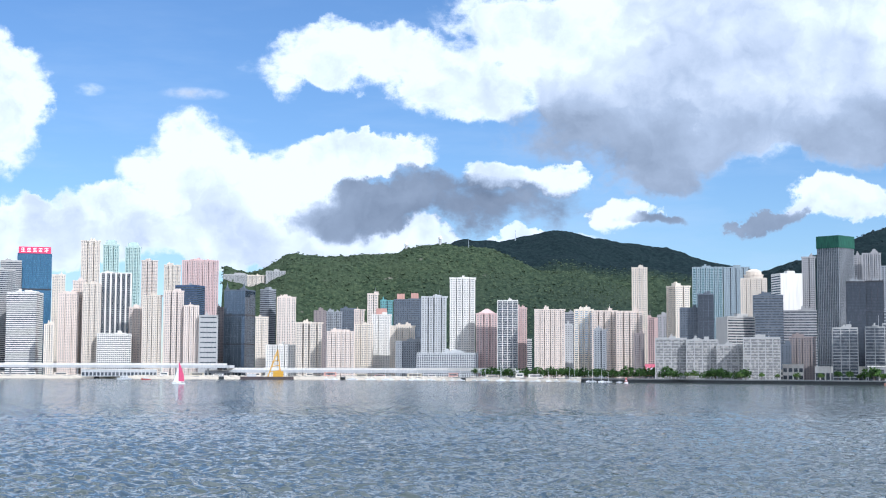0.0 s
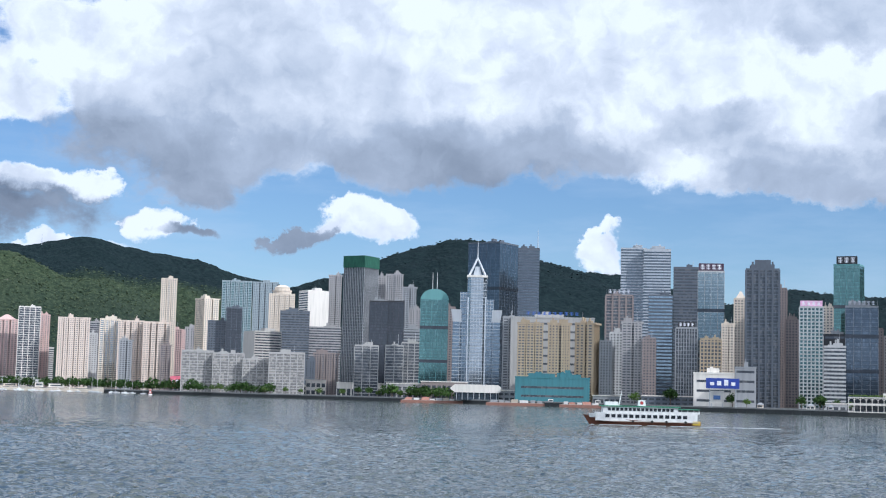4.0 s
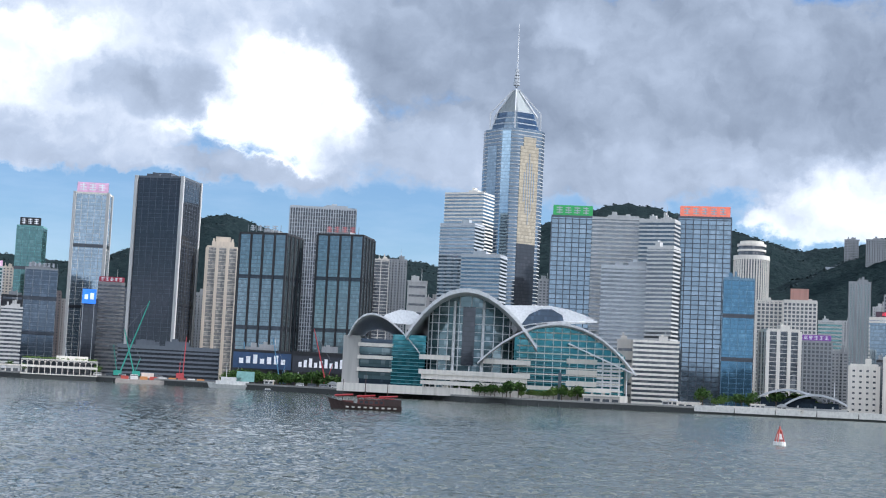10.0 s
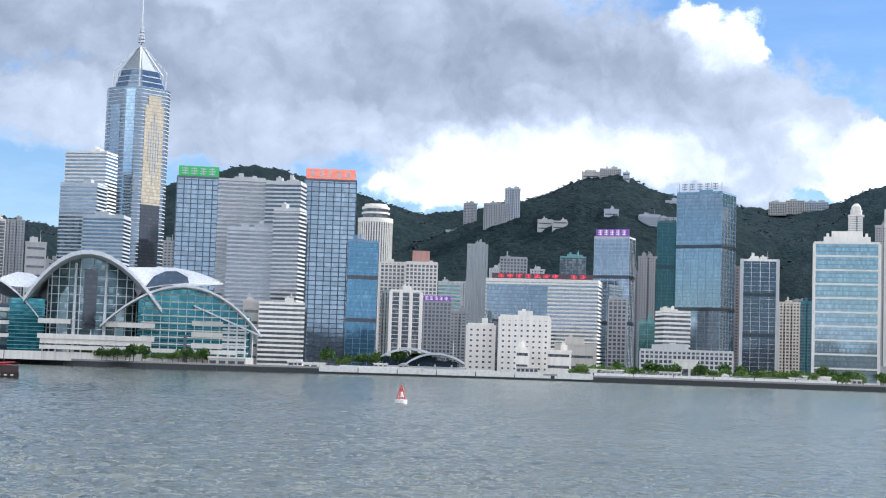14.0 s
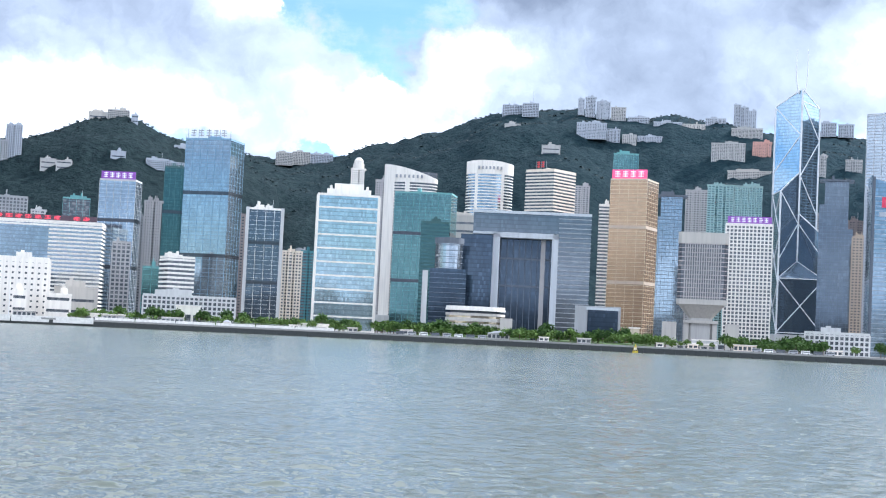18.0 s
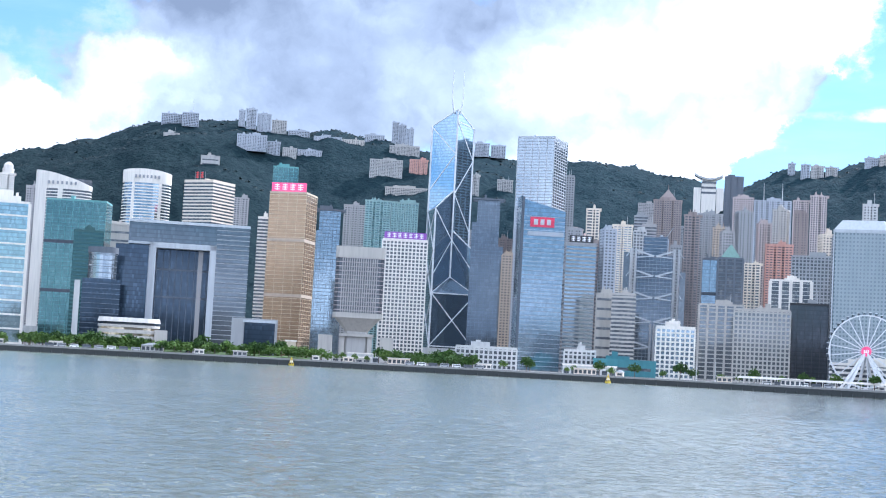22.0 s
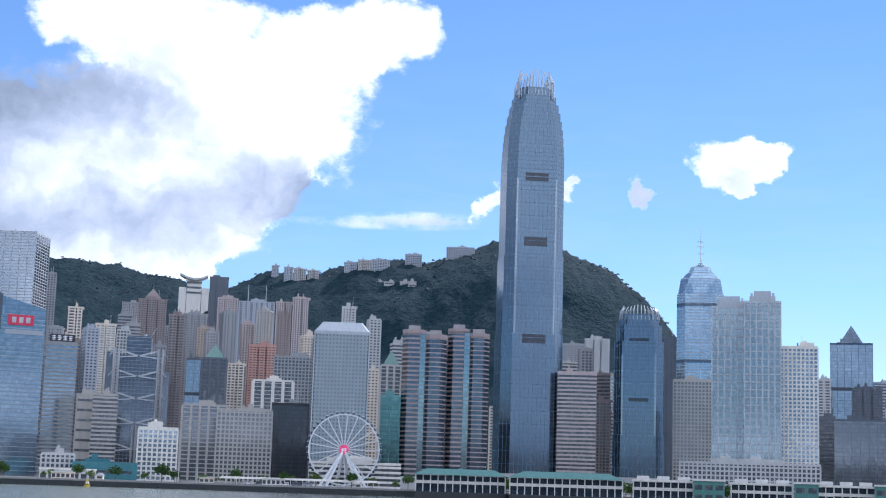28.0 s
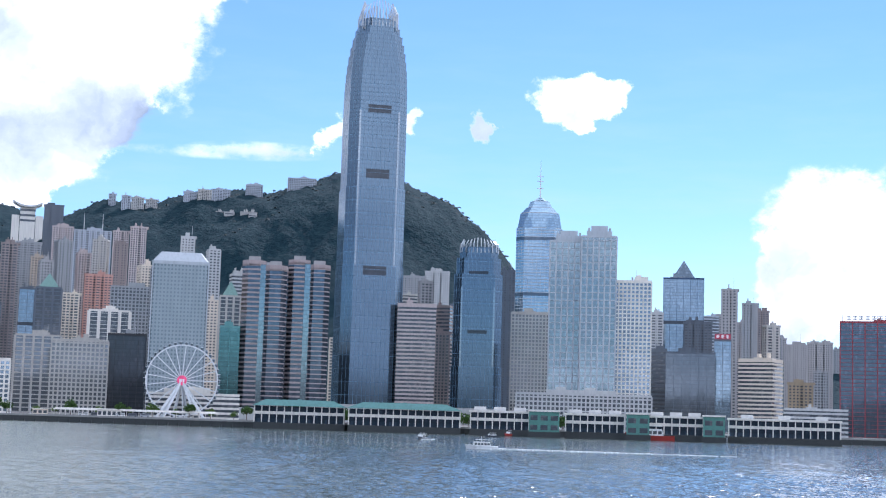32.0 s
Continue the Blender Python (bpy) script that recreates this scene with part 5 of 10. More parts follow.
tower("office_tower", "teal banded office tower", 90, 1525, -3.4, 22.9, 16.0, 87.5, "bands", "pale", "teal")
tower("residential_tower", "grey apartment block behind the waterfront", 98, 1484, -3.8, 18.9, 14.0, 56.1, "flats", "grey", "dark")
tower("residential_tower", "grey residential tower with green base", 133, 1723, -4.4, 23.9, 16.7, 142.6, "flats", "grey", "teal")
mirror_block = tower("office_tower", "wide white banded block with red character sign", 182, 1473, -13.9, 110.2, 55.0, 89.3, "bands", "white", "silverg", sign="redlong")
part("mirror_front", Mesh().box(-54.0, 6.0, -28.4, -27.0, 14.0, 85.0), glass("mistblue"), mirror_block, "mirrored glass front")
tower("office_tower", "grey office block behind the waterfront", 167, 1642, -5.8, 29.3, 20.5, 123.3, "grid", "grey", "dark")
tower("office_tower", "dark teal office block", 249, 1753, -8.1, 30.5, 21.3, 134.4, "curtain", "teal", "dark")
tower("low_building", "white academy block with square windows", 100, 1233, -4.6, 21.1, 14.8, 38.5, "punched", "white", "dark")
tower("low_building", "dark glazed stair tower", 116, 1262, -5.3, 8.0, 22.0, 43.0, "curtain", "black", "dark")
tower("low_building", "white academy block with square windows", 135, 1221, -6.3, 39.6, 27.8, 45.7, "punched", "white", "dark")
tower("low_building", "blank white block on the promenade", 128, 1170, -6.2, 10.4, 14.0, 20.7, "plain", "white", "dark")
tower("low_building", "low white theatre block", 159, 1186, -7.6, 20.1, 14.1, 19.3, "plain", "white", "dark")
tower("low_building", "low beige annex near the promenade", 183, 1259, -8.3, 35.1, 24.6, 26.1, "plain", "beige", "dark")
tower("office_tower", "pale blue glass tower with notched top and purple sign", 254, 1491, -23.7, 36.1, 25.3, 136.4, "curtain", "pale", "bluegl", sign="purple")
tower("office_tower", "taupe gridded block near the promenade", 228, 1317, -9.8, 15.5, 14.0, 67.4, "grid", "taupe", "dark")
tower("residential_tower", "taupe residential tower behind the waterfront", 297, 1539, -10.9, 19.7, 14.0, 122.0, "flats", "taupe", "dark")
tower("residential_tower", "grey residential tower behind the waterfront", 286, 1561, -10.4, 14.9, 14.0, 106.7, "flats", "grey", "dark")
tower("office_tower", "dark green glass tower", 342, 1654, -11.7, 24.8, 22.0, 169.9, "curtain", "tealdark", "tealdk")
tower("office_tower", "large pale blue glass tower with stepped top and roof sign", 326, 1401, -35.1, 45.3, 36.0, 173.8, "curtain", "bluegl2", "mistblue", sign="greyframe")
tower("residential_tower", "narrow brown tower behind the waterfront", 372, 1460, -14.3, 10.5, 14.0, 109.6, "flats", "brown", "dark")
tower("low_building", "white office block with strip windows", 261, 1237, 6.8, 22.7, 23.1, 54.4, "bands", "white", "dark")
tower("low_building", "small teal glass block", 247, 1273, -11.0, 14.9, 22.0, 45.9, "curtain", "teal", "teal")
tower("low_building", "low pale barracks block", 261, 1182, -12.4, 71.8, 40.0, 21.4, "grid", "pale", "dark")
tower("residential_tower", "taupe residential tower behind the waterfront", 396, 1557, -14.3, 16.4, 14.0, 110.9, "flats", "taupe", "dark")
tower("office_tower", "slim tower with white corner piers and dark glass core", 358, 1323, -15.2, 31.5, 22.0, 106.4, "curtain", "white", "slategl", top="edges")
tower("residential_tower", "white apartment block behind the waterfront", 409, 1410, -16.2, 23.2, 16.2, 73.5, "flats", "white", "dark")
tower("residential_tower", "teal apartment block behind the waterfront", 454, 1500, -16.9, 15.0, 14.0, 79.0, "flats", "tealwall", "dark")
tower("office_tower", "white framed glass tower with tapering flanks", 401, 1214, -18.3, 51.8, 36.3, 114.6, "ledges", "white", "paleaqua", top="step")
tower("residential_tower", "white residential tower with round top on the slope", 656, 1950, -18.6, 20.7, 14.5, 218.6, "flats", "white", "dark", top="dome")
tower("residential_tower", "taupe residential tower on the lower slope", 637, 1798, -19.5, 15.7, 14.0, 190.4, "flats", "taupe", "dark")
tower("office_tower", "teal glass office tower with stepped dark base", 573, 1473, -31.2, 60.1, 40.0, 146.7, "curtain", "teal", "teal")
tower("office_tower", "dark banded lower wing", 557, 1403, -21.7, 28.3, 19.8, 112.2, "bands", "tealdark", "tealdk")
tower("office_tower", "beige roofed block behind the waterfront", 636, 1527, -22.6, 39.7, 27.8, 132.1, "plain", "beige", "dark")
tower("office_tower", "cream banded office tower with red roof emblem", 749, 1535, -60.7, 38.7, 43.6, 190.4, "bands", "cream", "dark", sign="emblem")
tower("residential_tower", "taupe residential tower on the lower slope", 946, 1839, -27.2, 21.9, 15.3, 210.0, "flats", "taupe", "dark")
tower("office_tower", "gold mirrored office tower with pink roof sign", 773, 1382, -46.3, 40.1, 40.9, 170.4, "goldgl", "gold", "goldgl", sign="pinkred")
tower("office_tower", "teal residential tower on the lower slope", 1000, 1815, -28.9, 34.3, 24.0, 257.2, "curtain", "teal", "teal")
tower("office_tower", "white banded tower behind the waterfront", 778, 1452, -28.2, 15.5, 14.0, 149.3, "bands", "white", "dark")
tower("office_tower", "blue glass tower with jutting clustered bays", 842, 1421, -30.6, 33.4, 23.4, 162.1, "lumps", "slate", "bluegl")
tower("residential_tower", "taupe residential tower on the lower slope", 1053, 1713, -31.6, 30.0, 21.0, 204.0, "flats", "taupe", "dark")
tower("residential_tower", "green tinted residential tower", 1037, 1630, -32.4, 34.5, 24.1, 203.7, "flats", "sage", "teal")
tower("residential_tower", "green tinted residential tower", 1067, 1612, -33.5, 35.8, 25.0, 203.3, "flats", "sage", "teal")
tower("hotel_tower", "white gridded hotel tower with purple roof sign", 816, 1229, -33.6, 44.0, 30.8, 119.7, "grid", "white", "dark", sign="purple")
tower("office_tower", "dark grey glass tower with faceted shaft", 1000, 1340, -36.7, 35.8, 25.1, 185.8, "lumps", "slate", "slategl")
tower("residential_tower", "narrow tan tower behind the waterfront", 980, 1273, -37.6, 13.9, 14.0, 120.3, "flats", "tan", "dark")
tower("office_tower", "tall square silver glass tower with grid of mullions", 1137, 1419, -57.3, 46.7, 51.8, 278.8, "slabs", "silver", "silverg")
tower("residential_tower", "grey residential tower on the lower slope", 1194, 1435, -39.8, 13.3, 14.0, 241.1, "flats", "grey", "dark")
tower("office_tower", "grey blue glass bank tower with dark roof panel", 948, 1119, -31.7, 29.2, 29.8, 124.3, "bands", "grey", "bluegl", sign="black")
tower("low_building", "low pale waterfront hall with long terrace", 688, 916, -36.9, 46.0, 32.2, 16.3, "grid", "pale", "dark")
tower("residential_tower", "pink residential tower on the lower slope", 1238, 1456, -40.4, 32.4, 22.7, 167.8, "flats", "pink", "dark")
tower("residential_tower", "pinkish residential tower on the lower slope", 1289, 1482, -41.0, 40.6, 28.4, 176.8, "flats", "pinkgrey", "dark")
tower("residential_tower", "white and blue residential tower", 1275, 1421, -41.9, 26.6, 18.6, 186.3, "flats", "white", "bluegl")
tower("office_tower", "beige office block flank", 923, 1049, -41.3, 16.8, 14.0, 74.8, "plain", "beige", "dark")
tower("office_tower", "beige banded office block with round corner", 923, 1023, -42.0, 21.7, 15.2, 73.2, "bands", "beige", "dark")
tower("residential_tower", "brown residential tower with pointed spire", 1388, 1459, -43.6, 38.4, 26.9, 231.3, "flats", "brown", "dark", top="spire")
tower("residential_tower", "stepped reddish brown office tower", 1169, 1188, -44.5, 19.9, 14.0, 177.6, "flats", "brown", "dark")
tower("residential_tower", "grey residential tower on the lower slope", 1356, 1347, -45.2, 32.0, 22.4, 204.5, "flats", "grey", "dark")
tower("residential_tower", "tan residential tower behind the waterfront", 1326, 1300, -45.6, 18.0, 14.0, 182.3, "flats", "tan", "dark")
tower("office_tower", "blue glass office tower", 1113, 1103, -45.3, 16.3, 22.0, 122.1, "curtain", "slate", "bluegl")
tower("office_tower", "dark tower with green pyramid roof", 1100, 1062, -46.0, 24.9, 17.4, 121.3, "piers", "slate", "dark", top="pyramid")
tower("residential_tower", "white apartment tower behind the waterfront", 1187, 1113, -46.9, 20.4, 14.3, 123.8, "flats", "white", "dark")
tower("residential_tower", "dark slender residential tower", 1626, 1569, -46.0, 28.6, 20.0, 297.7, "flats", "slate", "dark")
tower("residential_tower", "pink grey residential tower on the slope", 1564, 1490, -46.4, 29.6, 20.7, 255.2, "flats", "pinkgrey", "dark")
tower("residential_tower", "grey blue residential tower with twin masts on the slope", 1598, 1465, -47.5, 51.7, 36.2, 251.9, "flats", "greyblue", "dark", top="mast")
tower("residential_tower", "pink grey residential tower on the slope", 1618, 1429, -48.6, 25.3, 17.7, 253.4, "flats", "pinkgrey", "dark")
tower("residential_tower", "pink grey residential tower on the slope", 1627, 1405, -49.2, 25.9, 18.1, 259.5, "flats", "pinkgrey", "dark")
tower("residential_tower", "salmon pink residential tower", 1282, 1163, -47.8, 31.7, 22.2, 153.5, "flats", "salmon", "dark")
tower("office_tower", "grey gridded office block", 1188, 1033, -49.0, 39.9, 27.9, 129.1, "grid", "grey", "dark")
tower("office_tower", "dark office block with white vertical ribs", 1077, 961, -48.3, 37.8, 26.4, 95.7, "stripe", "white", "dark")
tower("office_tower", "black glass office block", 1012, 881, -49.0, 33.0, 23.1, 69.5, "curtain", "black", "black")
tower("low_building", "white and blue gridded civic block", 842, 870, -44.0, 30.5, 21.3, 40.6, "grid", "white", "bluegl")
tower("hotel_tower", "beige hotel block with vertical windows", 991, 966, -45.7, 39.7, 27.8, 67.5, "piers", "beige", "greygl")
tower("low_building", "beige gridded club building", 937, 866, -47.3, 45.5, 31.8, 59.7, "grid", "beige", "greygl")
tower("low_building", "low white stepped post office", 900, 716, -51.5, 68.5, 40.0, 17.7, "bands", "white", "dark")
tower("office_tower", "teal glass block behind the wheel", 1009, 767, -52.8, 16.5, 22.0, 75.8, "curtain", "teal", "teal")
tower("office_tower", "beige tower with grey pointed roof", 1135, 864, -52.7, 19.6, 14.0, 113.5, "piers", "beige", "dark", top="pyramid")
tower("residential_tower", "cream apartment block behind the waterfront", 1189, 925, -52.1, 13.9, 14.0, 114.4, "flats", "cream", "dark")
tower("low_building", "low pale waterfront pavilion", 752, 881, -40.5, 23.8, 16.7, 17.6, "grid", "pale", "dark")
tower("low_building", "low teal glazed waterfront hall", 777, 857, -42.2, 47.0, 32.9, 13.0, "plain", "tealwall", "dark")
tower("office_tower", "pinkish banded office block with red roof", 1204, 699, -59.9, 35.6, 24.9, 109.3, "bands", "pinkgrey", "dark")
tower("residential_tower", "pale residential tower on the lower slope", 1665, 938, -60.6, 31.8, 22.3, 190.3, "flats", "pale", "dark")
tower("residential_tower", "grey residential tower on the lower slope", 1737, 1015, -59.7, 33.4, 23.4, 192.8, "flats", "grey", "dark")
tower("residential_tower", "brown narrow tower behind the waterfront", 1317, 733, -60.9, 17.0, 14.0, 90.5, "flats", "brown", "dark")
tower("residential_tower", "dark residential tower on the lower slope", 1704, 856, -63.3, 20.2, 14.1, 194.4, "flats", "slate", "dark")
tower("office_tower", "beige gridded office block", 1363, 658, -64.2, 38.0, 26.6, 113.0, "grid", "beige", "greygl")
tower("hotel_tower", "pale blue hotel tower with fluted glass", 1250, 566, -65.7, 33.5, 23.4, 169.8, "flutes", "silver", "tealgrey", top="step")
tower("hotel_tower", "pale blue hotel tower with fluted glass", 1251, 536, -66.8, 31.6, 22.1, 173.3, "flutes", "silver", "tealgrey", top="step")
tower("hotel_tower", "white gridded hotel tower", 1273, 511, -68.1, 33.1, 23.2, 134.2, "grid", "white", "hotelgl")
tower("low_building", "pale waterfront station podium", 1145, 502, -66.3, 110.3, 40.0, 28.1, "grid", "pale", "dark")
tower("residential_tower", "pale apartment tower behind the waterfront", 1501, 575, -69.0, 14.3, 14.0, 123.2, "flats", "pale", "dark")
tower("office_tower", "dark blue glass tower with pyramid top", 1613, 586, -70.0, 45.4, 31.8, 170.0, "curtain", "navy", "bluegl", top="pyramidglass")
tower("residential_tower", "dark stepped tower behind the waterfront", 1538, 542, -70.6, 31.0, 21.7, 115.2, "flats", "slate", "dark")
tower("office_tower", "wide grey glass office block", 1314, 470, -70.3, 44.7, 31.3, 71.3, "curtain", "slate", "greygl")
tower("office_tower", "dark banded office block", 1333, 508, -69.1, 14.7, 14.0, 75.6, "bands", "slate", "dark")
tower("office_tower", "slim blue glass tower with red roof panel", 1382, 462, -71.5, 15.9, 22.0, 87.1, "curtain", "slate", "bluegl", sign="redblack")
tower("residential_tower", "dark residential tower on the lower slope", 1906, 628, -71.8, 16.1, 14.0, 150.0, "flats", "slate", "dark")
tower("residential_tower", "taupe residential tower on the lower slope", 1958, 631, -72.1, 16.5, 14.0, 144.7, "flats", "taupe", "dark")
tower("residential_tower", "brown residential tower on the lower slope", 1871, 574, -72.9, 19.8, 14.0, 153.0, "flats", "brown", "dark")
tower("residential_tower", "grey residential block on the lower slope", 2020, 600, -73.5, 19.7, 14.0, 131.0, "flats", "grey", "dark")
tower("residential_tower", "taupe residential block on the lower slope", 1983, 561, -74.2, 30.9, 21.6, 115.7, "flats", "taupe", "dark")
tower("residential_tower", "taupe residential block on the lower slope", 2041, 544, -75.1, 35.1, 24.6, 122.0, "flats", "taupe", "dark")
tower("office_tower", "cream coloured octagonal banded office tower", 1348, 414, -92.1, 31.6, 31.9, 67.3, "bands", "cream", "dark")
tower("apartment_block", "sand coloured apartment block", 1454, 406, -74.4, 26.8, 18.7, 49.5, "flats", "sand", "dark")
tower("residential_tower", "grey apartment block behind the waterfront", 1602, 425, -75.2, 17.6, 14.0, 66.2, "flats", "grey", "dark")
tower("low_building", "pale banded car park building", 1263, 340, -75.0, 52.1, 36.5, 21.9, "bands", "pale", "dark")
tower("office_tower", "dark glass tower with red steel frame", 1423, 325, -77.1, 67.0, 40.0, 105.9, "redframe", "redw", "slategl", sign="greyframe")
tower("residential_tower", "narrow white block behind the waterfront", 1261, 826, -56.8, 11.3, 14.0, 81.3, "flats", "white", "dark")

# ---- blocks and villas on the hills ----
tower("hillside_block", "long white hillside apartment block", -3846, 1560, 67.9, 66.1, 22.0, 36.3, "flats", "stone", "dark", z=242)
tower("hillside_block", "cream hillside apartment block on the ridge road", -3822, 1612, 67.1, 50.9, 22.0, 32.3, "flats", "cream", "dark", z=244)
tower("hillside_block", "white hillside apartment block on the ridge road", -3793, 1657, 66.4, 54.1, 22.0, 36.0, "flats", "stone", "dark", z=252)
tower("villa", "white hillside villa among trees", 335, 2739, -7.0, 27.6, 19.3, 31.6, "plain", "stone", "dark", z=247)
tower("villa", "white hillside villa among trees", 360, 2716, -7.6, 28.3, 19.8, 27.9, "plain", "stone", "dark", z=247)
tower("villa", "beige building on the summit", 447, 2929, -8.7, 35.9, 22.0, 24.6, "plain", "beige", "dark", z=371)
tower("hillside_block", "beige building on the summit", 484, 2914, -9.4, 41.0, 22.0, 26.0, "grid", "beige", "dark", z=374)
tower("villa", "small pale block on the summit", 510, 2882, -10.0, 12.8, 14.0, 28.2, "plain", "greyblue", "dark", z=363)
tower("hillside_block", "pale hillside apartment block", 523, 2701, -11.0, 32.7, 22.0, 31.5, "grid", "greyblue", "dark", z=256)
tower("hillside_block", "pale hillside apartment block", 561, 2715, -11.7, 35.7, 22.0, 28.2, "grid", "greyblue", "dark", z=259)
tower("villa", "low pale house on the slope", 454, 2712, -9.5, 27.1, 18.9, 24.9, "plain", "greyblue", "dark", z=275)
tower("villa", "low pale house on the slope", 181, 2870, -3.6, 45.2, 22.0, 21.3, "plain", "greyblue", "dark", z=243)
tower("hillside_block", "beige block along the ridge", 909, 3227, -15.7, 37.0, 22.0, 28.1, "grid", "beige", "dark", z=355)
tower("hillside_block", "beige block along the ridge", 954, 3247, -16.4, 40.0, 22.0, 29.2, "grid", "beige", "dark", z=361)
tower("hillside_block", "pale block along the ridge", 1002, 3246, -17.2, 50.3, 22.0, 27.1, "grid", "greyblue", "dark", z=362)
tower("hillside_block", "pale hillside apartment block", 524, 2704, -11.0, 40.0, 22.0, 34.1, "grid", "greyblue", "dark", z=256)
tower("villa", "low pale house on the slope", 596, 2812, -12.0, 42.2, 22.0, 23.5, "plain", "greyblue", "dark", z=308)
tower("hillside_block", "pale block along the ridge", 1383, 3046, -24.4, 44.4, 22.0, 29.0, "grid", "greyblue", "dark", z=487)
tower("hillside_block", "pale block along the ridge", 1410, 3008, -25.1, 35.3, 22.0, 29.9, "grid", "greyblue", "dark", z=488)
tower("hillside_block", "pale ridge apartment block", 1514, 2963, -27.1, 15.2, 14.0, 35.9, "flats", "greyblue", "dark", z=498)
tower("hillside_block", "pale ridge apartment block", 1533, 2955, -27.4, 25.3, 17.7, 44.0, "flats", "greyblue", "dark", z=494)
tower("hillside_block", "pale ridge apartment block", 1564, 2952, -27.9, 31.7, 22.0, 39.4, "flats", "greyblue", "dark", z=491)
tower("hillside_block", "white ridge apartment block", 1594, 2937, -28.5, 34.1, 22.0, 35.6, "flats", "stone", "dark", z=483)
tower("hillside_block", "pale slab block on the slope", 1463, 2812, -27.5, 63.5, 22.0, 34.0, "flats", "greyblue", "dark", z=424)
tower("hillside_block", "pale slab block on the slope", 1514, 2808, -28.3, 29.0, 20.3, 28.0, "flats", "greyblue", "dark", z=421)
tower("hillside_block", "white apartment block on the slope", 1544, 2792, -28.9, 30.1, 21.1, 24.0, "flats", "stone", "dark", z=414)
tower("hillside_block", "pale slab block on the slope", 1591, 2786, -29.7, 53.1, 22.0, 26.0, "flats", "greyblue", "dark", z=412)
tower("hillside_block", "pale block along the ridge", 1626, 2902, -29.3, 46.4, 22.0, 29.9, "grid", "greyblue", "dark", z=466)
tower("hillside_block", "pale block along the ridge", 1669, 2847, -30.4, 62.0, 22.0, 37.0, "flats", "greyblue", "dark", z=446)
tower("hillside_block", "beige block along the ridge", 1716, 2815, -31.4, 49.4, 22.0, 34.4, "flats", "beige", "dark", z=445)
tower("hillside_block", "pale block along the ridge", 1782, 2832, -32.2, 45.0, 22.0, 39.3, "flats", "greyblue", "dark", z=461)
tower("hillside_block", "slender pale tower on the ridge", 1827, 2816, -33.0, 16.3, 14.0, 68.1, "flats", "greyblue", "dark", z=466)
tower("hillside_block", "slender pale tower on the ridge", 1846, 2816, -33.3, 17.6, 14.0, 60.8, "flats", "greyblue", "dark", z=469)
tower("hillside_block", "slender pale tower on the ridge", 1860, 2806, -33.5, 17.6, 14.0, 53.5, "flats", "greyblue", "dark", z=469)
tower("hillside_block", "white apartment block on the slope", 1793, 2723, -33.4, 66.5, 22.0, 42.6, "flats", "stone", "dark", z=425)
tower("hillside_block", "large white apartment block on the slope", 1685, 2626, -32.7, 69.6, 22.0, 57.5, "flats", "stone", "dark", z=359)
tower("hillside_block", "reddish apartment block on the slope", 1761, 2616, -33.9, 39.7, 22.0, 45.8, "flats", "salmon", "dark", z=379)
tower("hillside_block", "beige terrace of flats on the slope", 1679, 2535, -33.5, 87.8, 22.0, 36.1, "flats", "beige", "dark", z=315)
tower("villa", "white villa on the slope", 1341, 2754, -26.0, 38.3, 22.0, 32.6, "plain", "stone", "dark", z=362)
tower("villa", "white villa on the slope", 1325, 2915, -24.4, 34.0, 22.0, 26.7, "plain", "stone", "dark", z=428)
tower("hillside_block", "pale block along the ridge", 1999, 2716, -36.4, 34.5, 22.0, 29.8, "flats", "greyblue", "dark", z=469)
tower("hillside_block", "pale block along the ridge", 2035, 2702, -37.0, 34.5, 22.0, 28.0, "flats", "greyblue", "dark", z=469)
tower("hillside_block", "white apartment block on the slope", 1797, 2462, -36.1, 24.6, 17.2, 59.1, "flats", "stone", "dark", z=327)
tower("hillside_block", "white apartment block on the slope", 1874, 2459, -37.3, 33.7, 22.0, 38.9, "flats", "stone", "dark", z=345)
tower("hillside_block", "pale block along the ridge", 2284, 2047, -48.1, 15.8, 14.0, 32.4, "flats", "greyblue", "dark", z=404)
tower("hillside_block", "pale block along the ridge", 2272, 2000, -48.6, 18.9, 14.0, 34.0, "flats", "greyblue", "dark", z=395)
tower("hillside_block", "white block along the ridge", 2289, 1984, -49.1, 27.7, 19.4, 30.5, "flats", "stone", "dark", z=396)
tower("hillside_block", "white block along the ridge", 2307, 1963, -49.6, 26.5, 18.6, 28.2, "flats", "stone", "dark", z=396)
tower("hillside_block", "pale block along the ridge", 2340, 1893, -51.0, 28.2, 19.8, 36.2, "flats", "greyblue", "dark", z=405)
tower("hillside_block", "beige block along the ridge", 2350, 1865, -51.6, 28.0, 19.6, 38.0, "flats", "beige", "dark", z=408)
tower("hillside_block", "pale block along the ridge", 2372, 1841, -52.2, 37.5, 22.0, 34.2, "flats", "greyblue", "dark", z=414)
tower("hillside_block", "pale block along the ridge", 2427, 1800, -53.4, 33.1, 22.0, 31.0, "grid", "greyblue", "dark", z=433)
tower("villa", "white villa on the wooded slope", 2307, 1791, -52.0, 17.0, 14.0, 17.0, "plain", "stone", "dark", z=377)
tower("villa", "white villa on the wooded slope", 2312, 1734, -53.1, 19.0, 15.0, 16.0, "plain", "stone", "dark", z=376)
tower("villa", "white villa on the wooded slope", 2304, 1766, -52.5, 20.0, 15.0, 19.0, "plain", "stone", "dark", z=373)
tower("villa", "white villa on the wooded slope", 2306, 1711, -53.4, 16.0, 14.0, 14.0, "plain", "stone", "dark", z=376)
